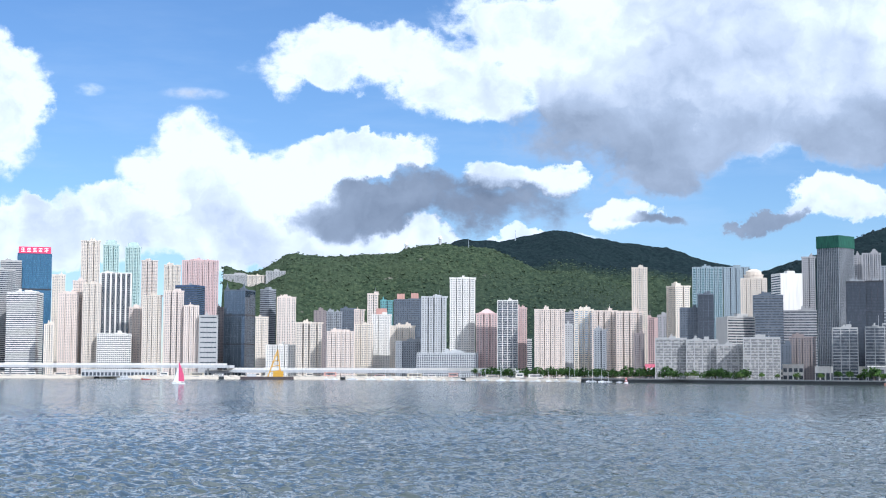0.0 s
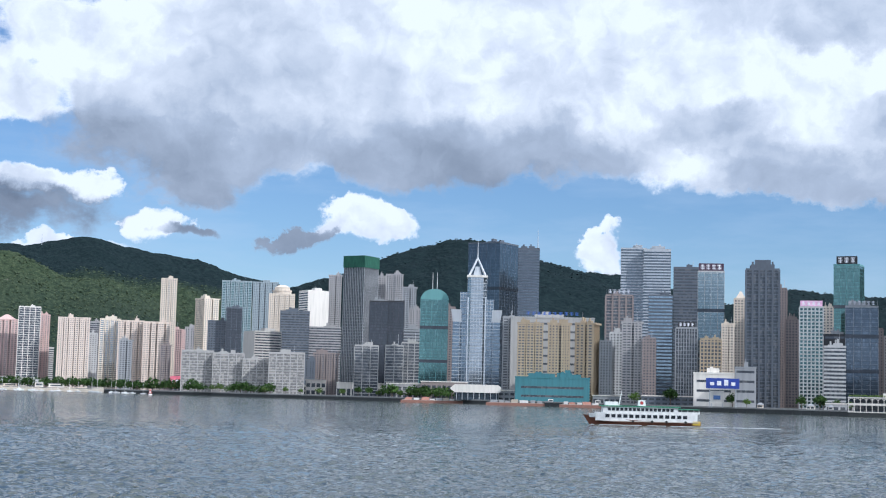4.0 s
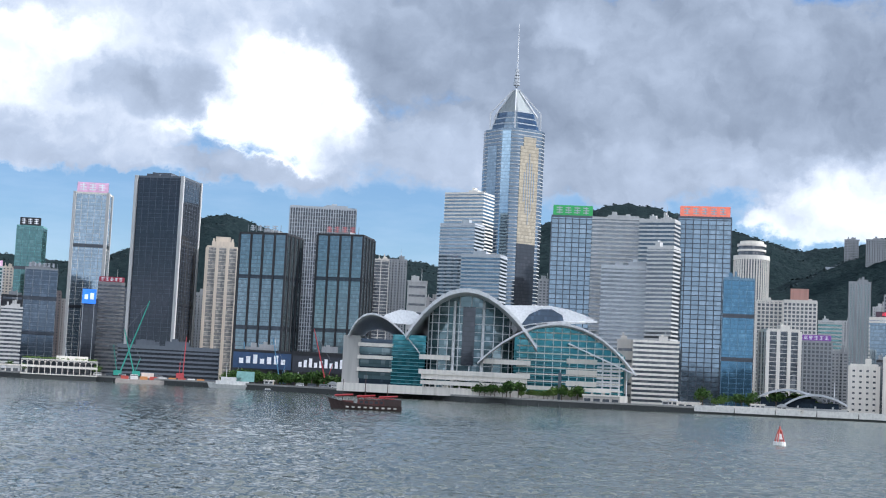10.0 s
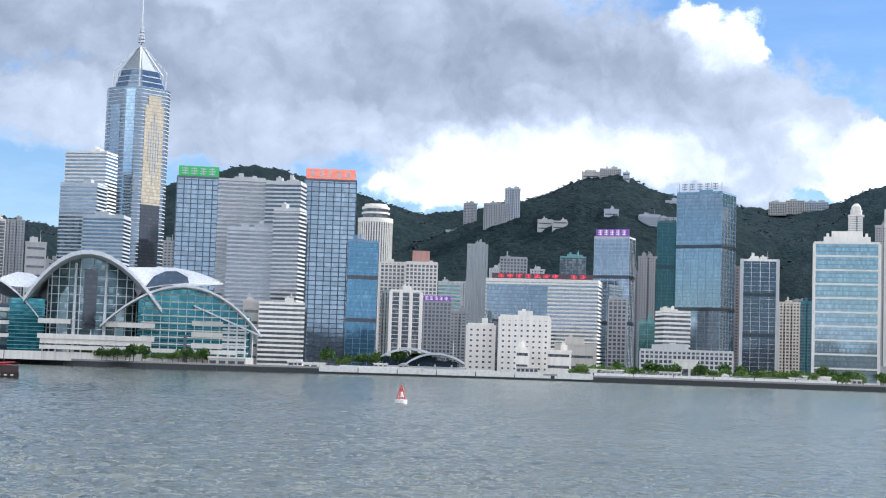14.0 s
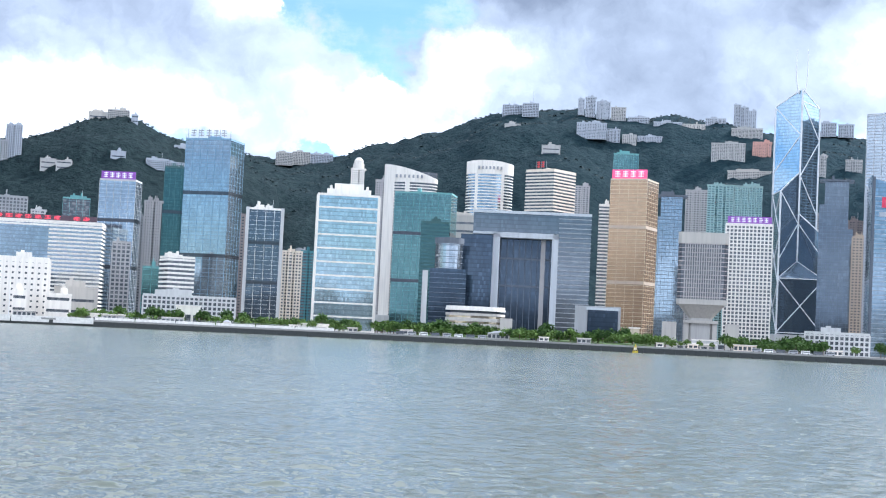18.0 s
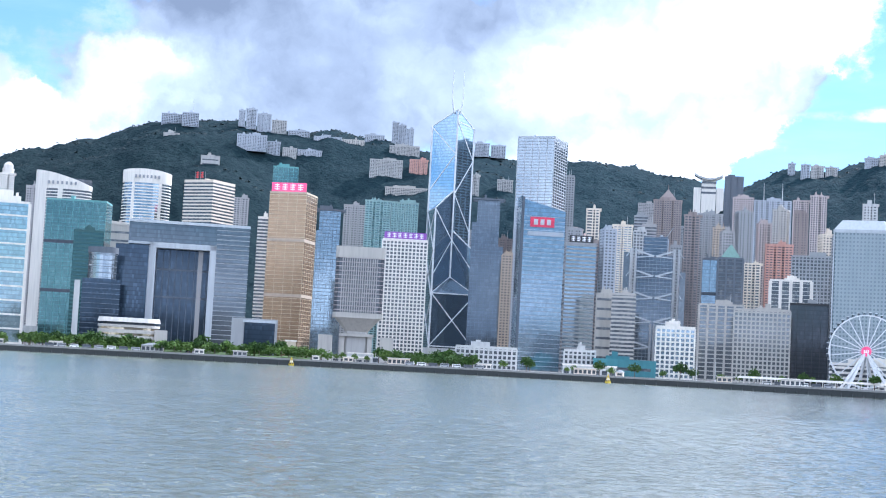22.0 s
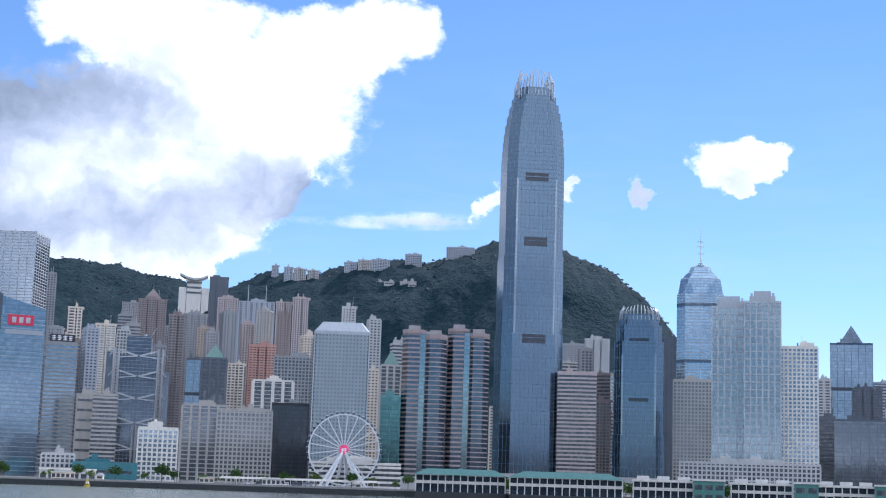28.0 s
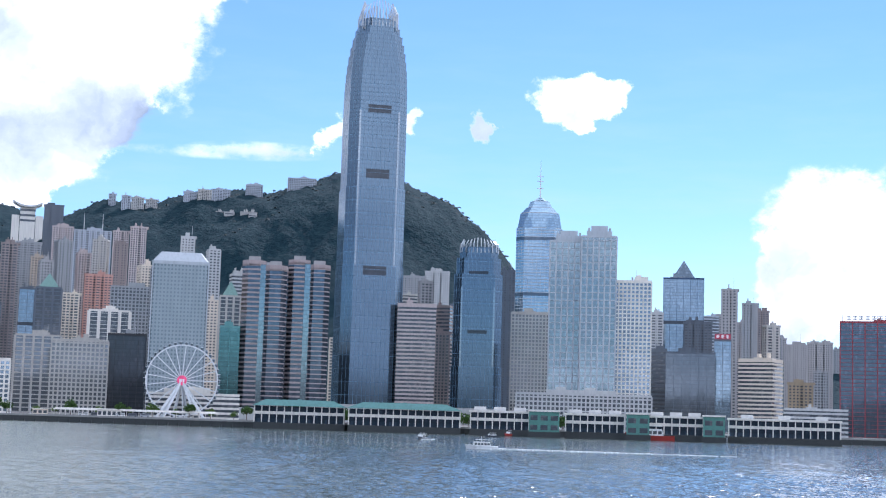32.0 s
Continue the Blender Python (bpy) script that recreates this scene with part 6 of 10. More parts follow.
tower("hillside_block", "pale block along the ridge", 2473, 1715, -55.3, 56.7, 22.0, 32.8, "grid", "greyblue", "dark", z=447)
tower("hillside_block", "pinkish apartment block on the slope", 1857, 2201, -40.2, 27.2, 19.0, 48.9, "flats", "pinkgrey", "dark", z=220)
tower("hillside_block", "taupe apartment tower on the slope", 2045, 2211, -42.8, 34.0, 22.0, 64.4, "flats", "taupe", "dark", z=275)
tower("hillside_block", "grey apartment tower on the slope", 2011, 2091, -43.9, 32.6, 22.0, 71.5, "flats", "grey", "dark", z=214)
tower("hillside_block", "taupe apartment tower behind the hotel", 2253, 909, -68.0, 27.1, 19.0, 87.4, "flats", "taupe", "dark", z=93)
tower("hillside_block", "taupe apartment tower on the slope", 2406, 707, -73.6, 21.6, 15.1, 50.8, "flats", "taupe", "dark", z=103)
tower("hillside_block", "grey apartment tower on the slope", 2410, 615, -75.7, 19.3, 14.0, 42.2, "flats", "grey", "dark", z=94)
tower("hillside_block", "taupe apartment tower on the slope", 2473, 839, -71.3, 32.5, 22.0, 64.9, "flats", "taupe", "dark", z=131)
tower("hillside_block", "grey apartment tower on the slope", 2143, 1285, -59.1, 23.6, 16.5, 73.1, "flats", "grey", "dark", z=159)
tower("hillside_block", "dark apartment tower on the slope", 2155, 1180, -61.3, 14.9, 14.0, 75.2, "flats", "slate", "dark", z=119)
tower("hillside_block", "dark grey residential tower on the wooded ridge", 206, 2882, -4.1, 27.1, 19.0, 60.3, "flats", "grey", "dark", z=257)
tower("hillside_block", "broad grey residential tower on the wooded ridge", 248, 2805, -5.1, 45.2, 22.0, 68.5, "flats", "grey", "dark", z=242)
tower("hillside_block", "tall pale residential tower on the wooded ridge", 280, 2806, -5.7, 29.4, 20.6, 83.6, "flats", "greyblue", "dark", z=257)

# ---- landmark buildings ----
GLASSES.update({
    "steelblue": dict(color=(0.17, 0.225, 0.285), bright=(0.21, 0.265, 0.33), metal=0.78, rough=0.08),
    "harbourblue": dict(color=(0.145, 0.20, 0.26), bright=(0.18, 0.24, 0.30), metal=0.85, rough=0.10, cell=(1.5, 4.1), wobble=0.0008, blinds=0.02, vary=0.25),
    "skyblue": dict(color=(0.34, 0.46, 0.56), bright=(0.42, 0.52, 0.60), metal=0.88),
    "deepblue": dict(color=(0.05, 0.075, 0.11), bright=(0.10, 0.14, 0.2), metal=0.6),
    "aqua": dict(color=(0.035, 0.20, 0.24), bright=(0.16, 0.36, 0.40), metal=0.6, cell=(3.0, 2.6), blinds=0.3),
    "hall": dict(color=(0.12, 0.19, 0.21), bright=(0.42, 0.50, 0.52), metal=0.5, cell=(3.0, 4.0), blinds=0.25),
    "copper": dict(color=(0.46, 0.40, 0.30), bright=(0.52, 0.46, 0.36), metal=0.8),
})
WHITE_STEEL = plain("white_steel", (0.72, 0.73, 0.74), 0.4)
GREY_STEEL = plain("grey_steel", (0.50, 0.52, 0.54), 0.35, 0.4)


def clad(base, foot, z0, z1, glassname, wallname, storey=4.0, band=0.5, proud=0.15, mull=0.0, thick=0.3, label=""):
    """Glazed shaft over a footprint, with a slab edge at each storey and upright mullions."""
    part("shaft", Mesh().prism(foot, z0, z1), glass(glassname), base, label)
    reach = max(max(abs(x), abs(y)) for x, y in foot)
    k = 1 + proud / reach
    edge = [(x * k, y * k) for x, y in foot]
    if band:
        m, z = Mesh(), z0
        while z < z1 - 0.1:
            m.prism(edge, z, min(z + band, z1))
            z += storey
        part("storey_relief", m, wall(wallname), base, kind="stuff")
    if mull:
        m = Mesh()
        for i, (ax, ay) in enumerate(foot):
            bx, by = foot[(i + 1) % len(foot)]
            n = max(1, round(math.hypot(bx - ax, by - ay) / mull))
            for j in range(n):
                x, y = ax + (bx - ax) * j / n, ay + (by - ay) * j / n
                m.box(x - thick / 2, x + thick / 2, y - thick / 2, y + thick / 2, z0, z1)
        part("mullion_relief", m, wall(wallname), base, kind="stuff")


def cut_square(w, c):
    h = w / 2
    return [(-h + c, -h), (h - c, -h), (h, -h + c), (h, h - c), (h - c, h), (-h + c, h), (-h, h - c), (-h, -h + c)]


def finned_tower(label, x, y, turn, w, h, tiers, slots):
    """Tapering glass tower with a crown of curved fins."""
    base = thing("office_tower", label, "building", x, y, 0, turn)
    z0 = GROUND
    for top, k in tiers:
        clad(base, cut_square(w * k, w * 0.16), z0, top, "harbourblue", "bluegl2", 12.3, 0.25, 0.05, 4.0, 0.22)
        z0 = top
    for z, dz in slots:
        q = next(k for top, k in tiers if top > z) / 2
        for s in (0, 1):
            m = Mesh().box(-w * 0.2, w * 0.2, -w * q - 0.35, -w * q + 0.5, z, z + dz) if not s else Mesh().box(w * q - 0.5, w * q + 0.35, -w * 0.2, w * 0.2, z, z + dz)
            part("plant_floor", m, glass("black"), base, "dark louvred plant floor")
    for sx in (-1, 1):
        part("corner_rib", Mesh().box(sx * w * 0.335 - 0.8, sx * w * 0.335 + 0.8, -w / 2 - 0.9, -w / 2 + 0.3, GROUND, h * 0.74), glass("silverg"), base, "bright glazed corner seam")
    k = tiers[-1][1]
    r = w * k / 2
    for i in range(40):
        side, u = divmod(i, 10)
        t = (u + 0.5) / 10 * 2 - 1
        px, py = ((t * r, -r), (r, t * r), (-t * r, r), (-r, -t * r))[side]
        drop = (1 - abs(t)) * h * 0.022
        fin = Mesh().beam((px, py, z0 - h * 0.03), (px * 0.97, py * 0.97, z0 + h * 0.012 + drop * 0.5), 0.5, 0.9)
        fin.beam((px * 0.97, py * 0.97, z0 + h * 0.012 + drop * 0.5), (px * 0.80, py * 0.80, z0 + h * 0.03 + drop), 0.45, 0.8)
        part("crown_fin", fin, GREY_STEEL, base)
    part("podium", Mesh().box(-w * 0.62, w * 0.62, -w * 0.55, w * 0.6, GROUND, GROUND + 16), wall("pale"), base)
    return base


finned_tower("very tall blue grey glass tower with clawed crown", 1205, 754, -48.0, 55.5, 402,
             [(150, 1.05), (225, 1.03), (290, 1.0)] + [(290 + 8.4 * k, 1 - 0.02 * (k / 12) - 0.36 * (k / 12) ** 3.6) for k in range(1, 13)], [(141, 5), (146.5, 3.0), (233, 5), (238.5, 3.0), (296, 3.5), (300.5, 3.0)])
finned_tower("shorter blue grey glass tower with clawed crown", 1297, 684, -62.2, 47, 186,
             [(60, 1.04), (150, 1.0), (166, 0.92), (177, 0.80)], [(92, 3.4), (150, 3.0)])


def faceted_tower():
    """Prismatic tower of four triangular shafts ending at different heights, braced by white diagonals."""
    base = thing("bank_tower", "faceted mirrored glass tower with white diagonal bracing", "building", 1027, 1447, 0, -35.4 + 11)
    s = 26.0
    fl, fr, br, bl, o = (-s, -s), (s, -s), (s, s), (-s, s), (0, 0)

    def shaft(a, b, za, zb, zo, name, gl):
        m = Mesh()
        m.v = [(*a, GROUND), (*b, GROUND), (*o, GROUND), (*a, za), (*b, zb), (*o, zo)]
        m.f = [(2, 1, 0), (3, 4, 5), (0, 1, 4, 3), (1, 2, 5, 4), (2, 0, 3, 5)]
        part(name, m, glass(gl), base)

    shaft(fl, fr, 86, 86, 107, "front_shaft", "steelblue")
    shaft(fr, br, 134, 134, 163, "side_shaft", "steelblue")
    shaft(bl, fl, 186, 186, 211, "side_shaft", "steelblue")
    shaft(br, bl, 290, 290, 309, "rear_shaft", "skyblue")

    def brace(a, za, b, zb, push=0.25, thick=1.15):
        n = Vector((a[0] + b[0], a[1] + b[1], 0))
        n = n.normalized() * push if n.length > 0.1 else Vector((0, -push, 0))
        part("brace", Mesh().beam(Vector((*a, za)) + n, Vector((*b, zb)) + n, thick, thick * 0.7), WHITE_STEEL, base)

    z = 24.0
    brace(fl, z, fr, z)
    brace(fl, z, fr, 86), brace(fr, z, fl, 86), brace(fl, 86, fr, 86)
    brace(fl, 86, o, 107), brace(fr, 86, o, 107)
    for a, b, top in ((bl, fl, 186), (fr, br, 134), (br, bl, 290)):
        z = 24.0
        while z < top - 20:
            e = min(z + 56, top)
            brace(a, z, b, e), brace(b, z, a, e)
            z += 56
        brace(a, top, b, top)
    for a, zl, zh in ((fl, 107, 211), (fr, 107, 163), (bl, 211, 309), (br, 163, 309)):
        outer = 186 if a == fl else 134 if a == fr else 290
        z, flip = zl, 0
        while z < zh - 12:
            e = min(z + 44, zh)
            brace(o if flip else a, min(z, outer if not flip else zh), a if flip else o, min(e, outer if flip else zh), 0.5)
            z, flip = e, 1 - flip
    for c, top in ((fl, 186), (fr, 134), (bl, 290), (br, 290), (o, 309)):
        part("corner_column", Mesh().box(c[0] - 0.9, c[0] + 0.9, c[1] - 0.9, c[1] + 0.9, GROUND if c != o else 86, top), WHITE_STEEL, base)
    brace(bl, 290, o, 309), brace(br, 290, o, 309), brace(fl, 186, o, 211), brace(fr, 134, o, 163)
    for dx in (-7.5, 5.5):
        part("mast", Mesh().tube((dx * 0.5, 3, 304), (dx, 3, 320), 1.2, 1.0).tube((dx, 3, 320), (dx, 3, 356), 0.8, 0.4), WHITE_STEEL, base, "slim white rooftop mast")
    part("plinth", Mesh().box(-s - 2, s + 2, -s - 2, s + 2, GROUND, 22), wall("pale"), base)


faceted_tower()


def crowned_tower():
    """Gold and blue glass tower with a stepped pyramid and mast."""
    base = thing("office_tower", "tall blue and gold glass tower with pyramid crown", "building", -237, 1540, 0, 8.8)
    foot = [(-32, 4), (-30, -4), (-14, -22), (-2, -26), (4, -26), (29, -10), (32, -2), (30, 20), (-28, 22)]
    clad(base, foot, GROUND, 280, "steelblue", "pale", 3.9, 0.9, 0.15)

    def strip(a, b, z0, z1, gl, out=0.35):
        ax, ay = a
        bx, by = b
        n = Vector((by - ay, ax - bx, 0)).normalized() * out
        m = Mesh()
        m.v = [(ax + n.x, ay + n.y, z0), (bx + n.x, by + n.y, z0), (bx + n.x, by + n.y, z1), (ax + n.x, ay + n.y, z1), (ax, ay, z0), (bx, by, z0), (bx, by, z1), (ax, ay, z1)]
        m.f = [(0, 1, 2, 3), (1, 5, 6, 2), (4, 0, 3, 7), (3, 2, 6, 7), (0, 4, 5, 1), (5, 4, 7, 6)]
        part("glass_strip", m, glass(gl), base)

    def along(a, b, u0, u1):
        return ((a[0] + (b[0] - a[0]) * u0, a[1] + (b[1] - a[1]) * u0), (a[0] + (b[0] - a[0]) * u1, a[1] + (b[1] - a[1]) * u1))

    strip(*along((4, -26), (29, -10), 0.12, 0.88), 160, 262, "copper")
    strip(*along((4, -26), (29, -10), 0.24, 0.76), 262, 272, "copper")
    strip(*along((4, -26), (29, -10), 0.12, 0.88), GROUND + 30, 160, "black")
    strip(*along((-30, -4), (-14, -22), 0.2, 0.8), 60, 262, "bluegl")
    strip(*along((-14, -22), (-2, -26), 0.15, 0.9), 20, 278, "skyblue", 0.5)
    for i in range(5):
        a = along((4, -26), (29, -10), 0.3 + 0.1 * i, 0.33 + 0.1 * i)
        strip(*a, 180 + 12 * abs(i - 2), 255 - 10 * abs(i - 2), "silverg", 0.6)
    for z0, z1, k, k2 in ((280, 286, 0.80, 0.77), (286, 292, 0.73, 0.70), (292, 299, 0.66, 0.62), (299, 325, 0.58, 0.08)):
        m = Mesh().prism([(px * k, py * k) for px, py in foot], z0, z1, k2 / k)
        part("crown_tier", m, glass("steelblue") if z0 < 299 else plain("roof_metal", (0.22, 0.25, 0.26), 0.55, 0.2), base)
        part("crown_rim", Mesh().prism([(px * k * 1.03, py * k * 1.03) for px, py in foot], z0 - 0.4, z0 + 1.2), wall("silver"), base)
    for px, py in ((-26, -2), (0, -22), (27, -6), (24, 16), (-22, 18)):
        part("pinnacle", Mesh().beam((px, py, 280), (px, py, 299), 1.6).beam((px, py, 299), (px * 0.12, py * 0.12, 325), 1.3), WHITE_STEEL, base)
    m = Mesh()
    for k in range(5):
        m.prism(ellipse(3.6 - 0.35 * k, 3.6 - 0.35 * k, 8), 330 + 3.6 * k, 332.6 + 3.6 * k)
    m.tube((0, 0, 328), (0, 0, 350), 1.6, 1.0)
    part("lantern", m, GREY_STEEL, base)
    part("mast", Mesh().tube((0, 0, 349), (0, 0, 397), 0.8, 0.2, 6), WHITE_STEEL, base)


crowned_tower()


def shell(pts, y0, y1, thick, sag=0.0, front_lift=0.0, n=14):
    """Curved roof shell through three (x, z) points, from y0 to y1, closed below."""
    (xa, za), (xb, zb), (xc, zc) = pts
    top, low = [], []
    for r in range(5):
        v = r / 4
        y = y0 + (y1 - y0) * v
        row, under = [], []
        for i in range(n + 1):
            u = i / n
            cx = 2 * xb - (xa + xc) / 2
            cz = 2 * zb - (za + zc) / 2
            x = (1 - u) ** 2 * xa + 2 * u * (1 - u) * cx + u * u * xc
            z = (1 - u) ** 2 * za + 2 * u * (1 - u) * cz + u * u * zc - sag * v * v + front_lift * (1 - v) ** 2 * math.sin(math.pi * u)
            yy = y - 6 * math.sin(math.pi * u) * (1 - v)
            row.append((x, yy, z))
            under.append((x, yy, z - thick))
        top.append(row)
        low.append(under)
    m = Mesh().sheet(top)
    m.sheet([r[::-1] for r in low])
    m.sheet([low[0], top[0]])
    m.sheet([top[-1], low[-1]])
    m.sheet([[r[0] for r in top], [r[0] for r in low]])
    m.sheet([[r[-1] for r in low], [r[-1] for r in top]])
    return m


def convention_centre():
    base = thing("convention_centre", "convention hall with winged white roof shells and teal glass walls", "building", -180, 1082, 0, 9.4)
    roof = plain("roof_aluminium", (0.68, 0.69, 0.70), 0.45, 0.1)
    soffit = plain("soffit_dark", (0.10, 0.11, 0.12), 0.7)
    part("roof_shell", shell([(-58, 46), (-14, 79.5), (36, 42)], -34, 70, 3.0, 22, 1.0), roof, base, "great arched grey roof shell", smooth=True)
    part("roof_shell", shell([(-6, 29), (52, 59), (106, 27)], -30, 60, 1.5, 14, 0), roof, base, "lower swept roof shell", smooth=True)
    part("roof_shell", shell([(-100, 44), (-80, 60), (-48, 34)], -22, 40, 1.4, 8, 0), roof, base, "small side roof shell", smooth=True)
    part("roof_wing", shell([(12, 64), (44, 61), (80, 63.5)], -2, 50, 1.3, -3, 0), WHITE_STEEL, base, "upturned white roof wing", smooth=True)
    def plate(name, outline, y0, y1, material, label=""):
        m, n = Mesh(), len(outline)
        m.v = [(x, y0, z) for x, z in outline] + [(x, y1, z) for x, z in outline]
        m.f = [tuple(range(n)), tuple(range(2 * n - 1, n - 1, -1))] + [((i + 1) % n, i, n + i, n + (i + 1) % n) for i in range(n)]
        part(name, m, material, base, label)

    plate("wing_face", [(4, 71), (8, 67), (20, 51), (23, 56), (36, 59), (57, 61.5), (78, 63.5), (70, 67), (58, 70.5), (44, 72.5), (30, 72)], -8, -5, WHITE_STEEL, "white sickle shaped roof wing")
    plate("wing_window", [(24, 57), (36, 59.5), (55, 62), (54, 66), (46, 70), (38, 69.5), (30, 65.5)], -8.6, -7.9, glass("deepblue"))
    plate("wing_face", [(-84, 56), (-58, 55), (-48, 61), (-56, 65), (-66, 66), (-76, 62)], 20, 23, WHITE_STEEL, "small white roof wing")
    part("gallery_glazing", Mesh().box(28, 74, 2, 40, 40, 58), glass("deepblue"), base)
    # great hall window: curved wall of glass under the main arch
    foot = [(-44, 30)] + [(-12 + 31 * math.sin(radians(a)), -4 - 14 * math.cos(radians(a))) for a in range(-80, 81, 16)] + [(20, 30)]
    arch = lambda x: min(76.0, 77.5 - abs(x + 14) ** 1.75 * 0.0375)

    def walled(name, foot, top, material):
        m, n = Mesh(), len(foot)
        m.v = [(x, y, GROUND) for x, y in foot] + [(x, y, top(x)) for x, y in foot]
        m.f = [tuple(range(n, 2 * n))] + [(i, (i + 1) % n, n + (i + 1) % n, n + i) for i in range(n)]
        return part(name, m, material, base)

    hall = walled("hall_glazing", foot, arch, glass("hall"))
    m = Mesh()
    for z in range(14, 74, 6):
        inside = [(x, y) for x, y in foot[1:-1] if arch(x) > z + 1]
        for p, q in zip(inside, inside[1:]):
            m.beam((p[0], p[1] - 0.3, z), (q[0], q[1] - 0.3, z), 0.5)
    part("glazing_bar_relief", m, WHITE_STEEL, base, kind="stuff")
    for a in range(-80, 81, 16):
        x, y = -12 + 31.4 * math.sin(radians(a)), -4 - 14.5 * math.cos(radians(a))
        part("mullion", Mesh().box(x - 0.35, x + 0.35, y - 0.4, y + 0.4, GROUND, arch(x)), WHITE_STEEL, hall)
    low = lambda x: 57.0 - abs(x - 52) ** 1.9 * 0.0125
    span = [20 + 8 * i for i in range(11)]
    gallery = walled("gallery_glazing", [(x, -17) for x in span] + [(x, 30) for x in span[::-1]], low, glass("aqua"))
    for z in range(12, 56, 5):
        inside = [x for x in range(22, 100) if low(x) > z + 1.2]
        part("floor_edge", Mesh().box(inside[0], inside[-1], -17.9, -16.8, z, z + 0.9), wall("white"), gallery)
    for x in range(24, 98, 6):
        part("mullion", Mesh().box(x - 0.25, x + 0.25, -17.7, -16.9, GROUND, low(x) - 0.6), WHITE_STEEL, gallery)
    for x in (-24, -3):
        part("great_column", Mesh().tube((x, -20, GROUND), (x, -19, 72), 1.3, 1.0, 10), WHITE_STEEL, base)
    part("dark_bay", Mesh().box(-18, -9, -20.5, -17.8, 26, 68), glass("black"), base)
    for x0, x1, z in ((-48, -26, 29), (-2, 32, 28), (-48, 32, 18.5)):
        part("terrace_parapet", Mesh().box(x0, x1, -25, -20.5, z, z + 3.4), wall("white"), base)
    part("terrace_floor", Mesh().box(-46, 30, -24, 20, 15, 18.5), wall("white"), base)
    # side wings
    for x0, x1, top in ((-68, -44, 46), (20, 60, 44), (60, 98, 33)):
        part("wing_glazing", Mesh().box(x0, x1, -16, 60, GROUND, top), glass("aqua"), base)
        m = Mesh()
        for i in range(int((top - 8) // 2.6)):
            m.box(x0 - 0.3, x1 + 0.3, -17.8, 40, 8 + i * 2.6, 8.5 + i * 2.6)
        part("louvre_relief", m, plain("aqua_louvre", (0.10, 0.33, 0.37), 0.4), base, kind="stuff")
    part("wing_body", Mesh().box(-104, -91.5, -14, 60, GROUND, 44), wall("stone"), base)
    part("wing_glazing", Mesh().box(-91.5, -68, -13.4, 60, GROUND, 42), glass("deepblue"), base)
    for k in range(3):
        part("strip_window", Mesh().box(-92, -68, -14.6, -13, 13 + 9 * k, 18 + 9 * k), glass("hall"), base)
        part("terrace_parapet", Mesh().box(-93, -67.5, -17, -13.6, 18.4 + 9 * k, 21 + 9 * k), wall("white"), base)
        part("terrace_parapet", Mesh().box(58, 80, -19, -16, 15 + 8 * k, 18.6 + 8 * k), wall("white"), base)
    for k in range(8):
        part("screen_slat", Mesh().box(80, 97, -18.5, -17.3, 13 + 2.6 * k, 14.3 + 2.6 * k), WHITE_STEEL, base)
    for x in (84, 90, 96, 101):
        part("prop_column", Mesh().tube((x, -24, GROUND), (x, -24, 34 - (x - 84) * 0.35), 0.35, 0.35, 6), WHITE_STEEL, base)
    part("canopy", Mesh().beam((58, -30, 45), (107, -30, 25), 0.9, 5.0), WHITE_STEEL, base, "thin slanting canopy blade")
    part("plinth", Mesh().box(-106, 102, -26, 60, GROUND - 0.5, 9.5), wall("white"), base)
    for i in range(16):
        x = -44 + i * 8.6
        part("arcade_column", Mesh().box(x - 0.5, x + 0.5, -27, -26, GROUND, 12), wall("white"), base)
    part("arcade_beam", Mesh().box(-46, 90, -28, -25.8, 11.2, 14), wall("white"), base)


convention_centre()


def oval_hotel(label, x, y, turn, w, d, h, lift, blank, glassname):
    """Hotel with a bowed front: banded windows between blank white strips, under a crown that rises to one side."""
    base = thing("hotel_tower", label, "building", x, y, GROUND, turn)
    foot = ellipse(w / 2, d / 2, 48)
    part("body", Mesh().prism(foot, 0, h), glass(glassname), base)
    bands, z = Mesh(), 0.0
    ring_foot = [(px * (1 + 0.7 / w), py * (1 + 0.7 / d)) for px, py in foot]
    while z < h - 12:
        bands.prism(ring_foot, z, z + 1.25)
        z += 3.4
    part("storey_relief", bands, wall("white"), base, kind="stuff")
    for a0, a1 in blank:
        arc = [(w * 0.508 * math.cos(radians(a)), d * 0.51 * math.sin(radians(a))) for a in np.linspace(a0, a1, 8)]
        inner_arc = [(px * 0.93, py * 0.93) for px, py in arc[::-1]]
        part("blank_panel", Mesh().prism(arc + inner_arc, 0, h - 2), wall("white"), base)
    crown = Mesh()
    n = len(foot)
    crown.v = [(px * 1.02, py * 1.02, h - 12) for px, py in foot] + [(px * 1.02, py * 1.02, h + 3 - lift * (px / w) - 9 * (px / w) ** 2) for px, py in foot]
    crown.f = [tuple(range(n - 1, -1, -1)), tuple(range(n, 2 * n))] + [(i, (i + 1) % n, n + (i + 1) % n, n + i) for i in range(n)]
    part("crown_wall", crown, wall("white"), base)
    for i in range(7):
        u = -0.24 + 0.08 * i
        part("sign_bar", Mesh().box(u * w - 1.1, u * w + 1.1, -d * 0.5 - 0.4, -d * 0.40, h - 7.5, h - 4.0), plain("sign_grey_bars", (0.30, 0.31, 0.33)), base)
    part("plinth", Mesh().box(-w * 0.55, w * 0.55, -d * 0.5, d * 0.6, -0.5, 18), wall("pale"), base)


oval_hotel("tall white slab hotel with a bowed top and grey lettering bars", 613, 1628, -20.6 - 8, 62, 34, 186, 16, ((182, 236), (262, 272)), "dark")
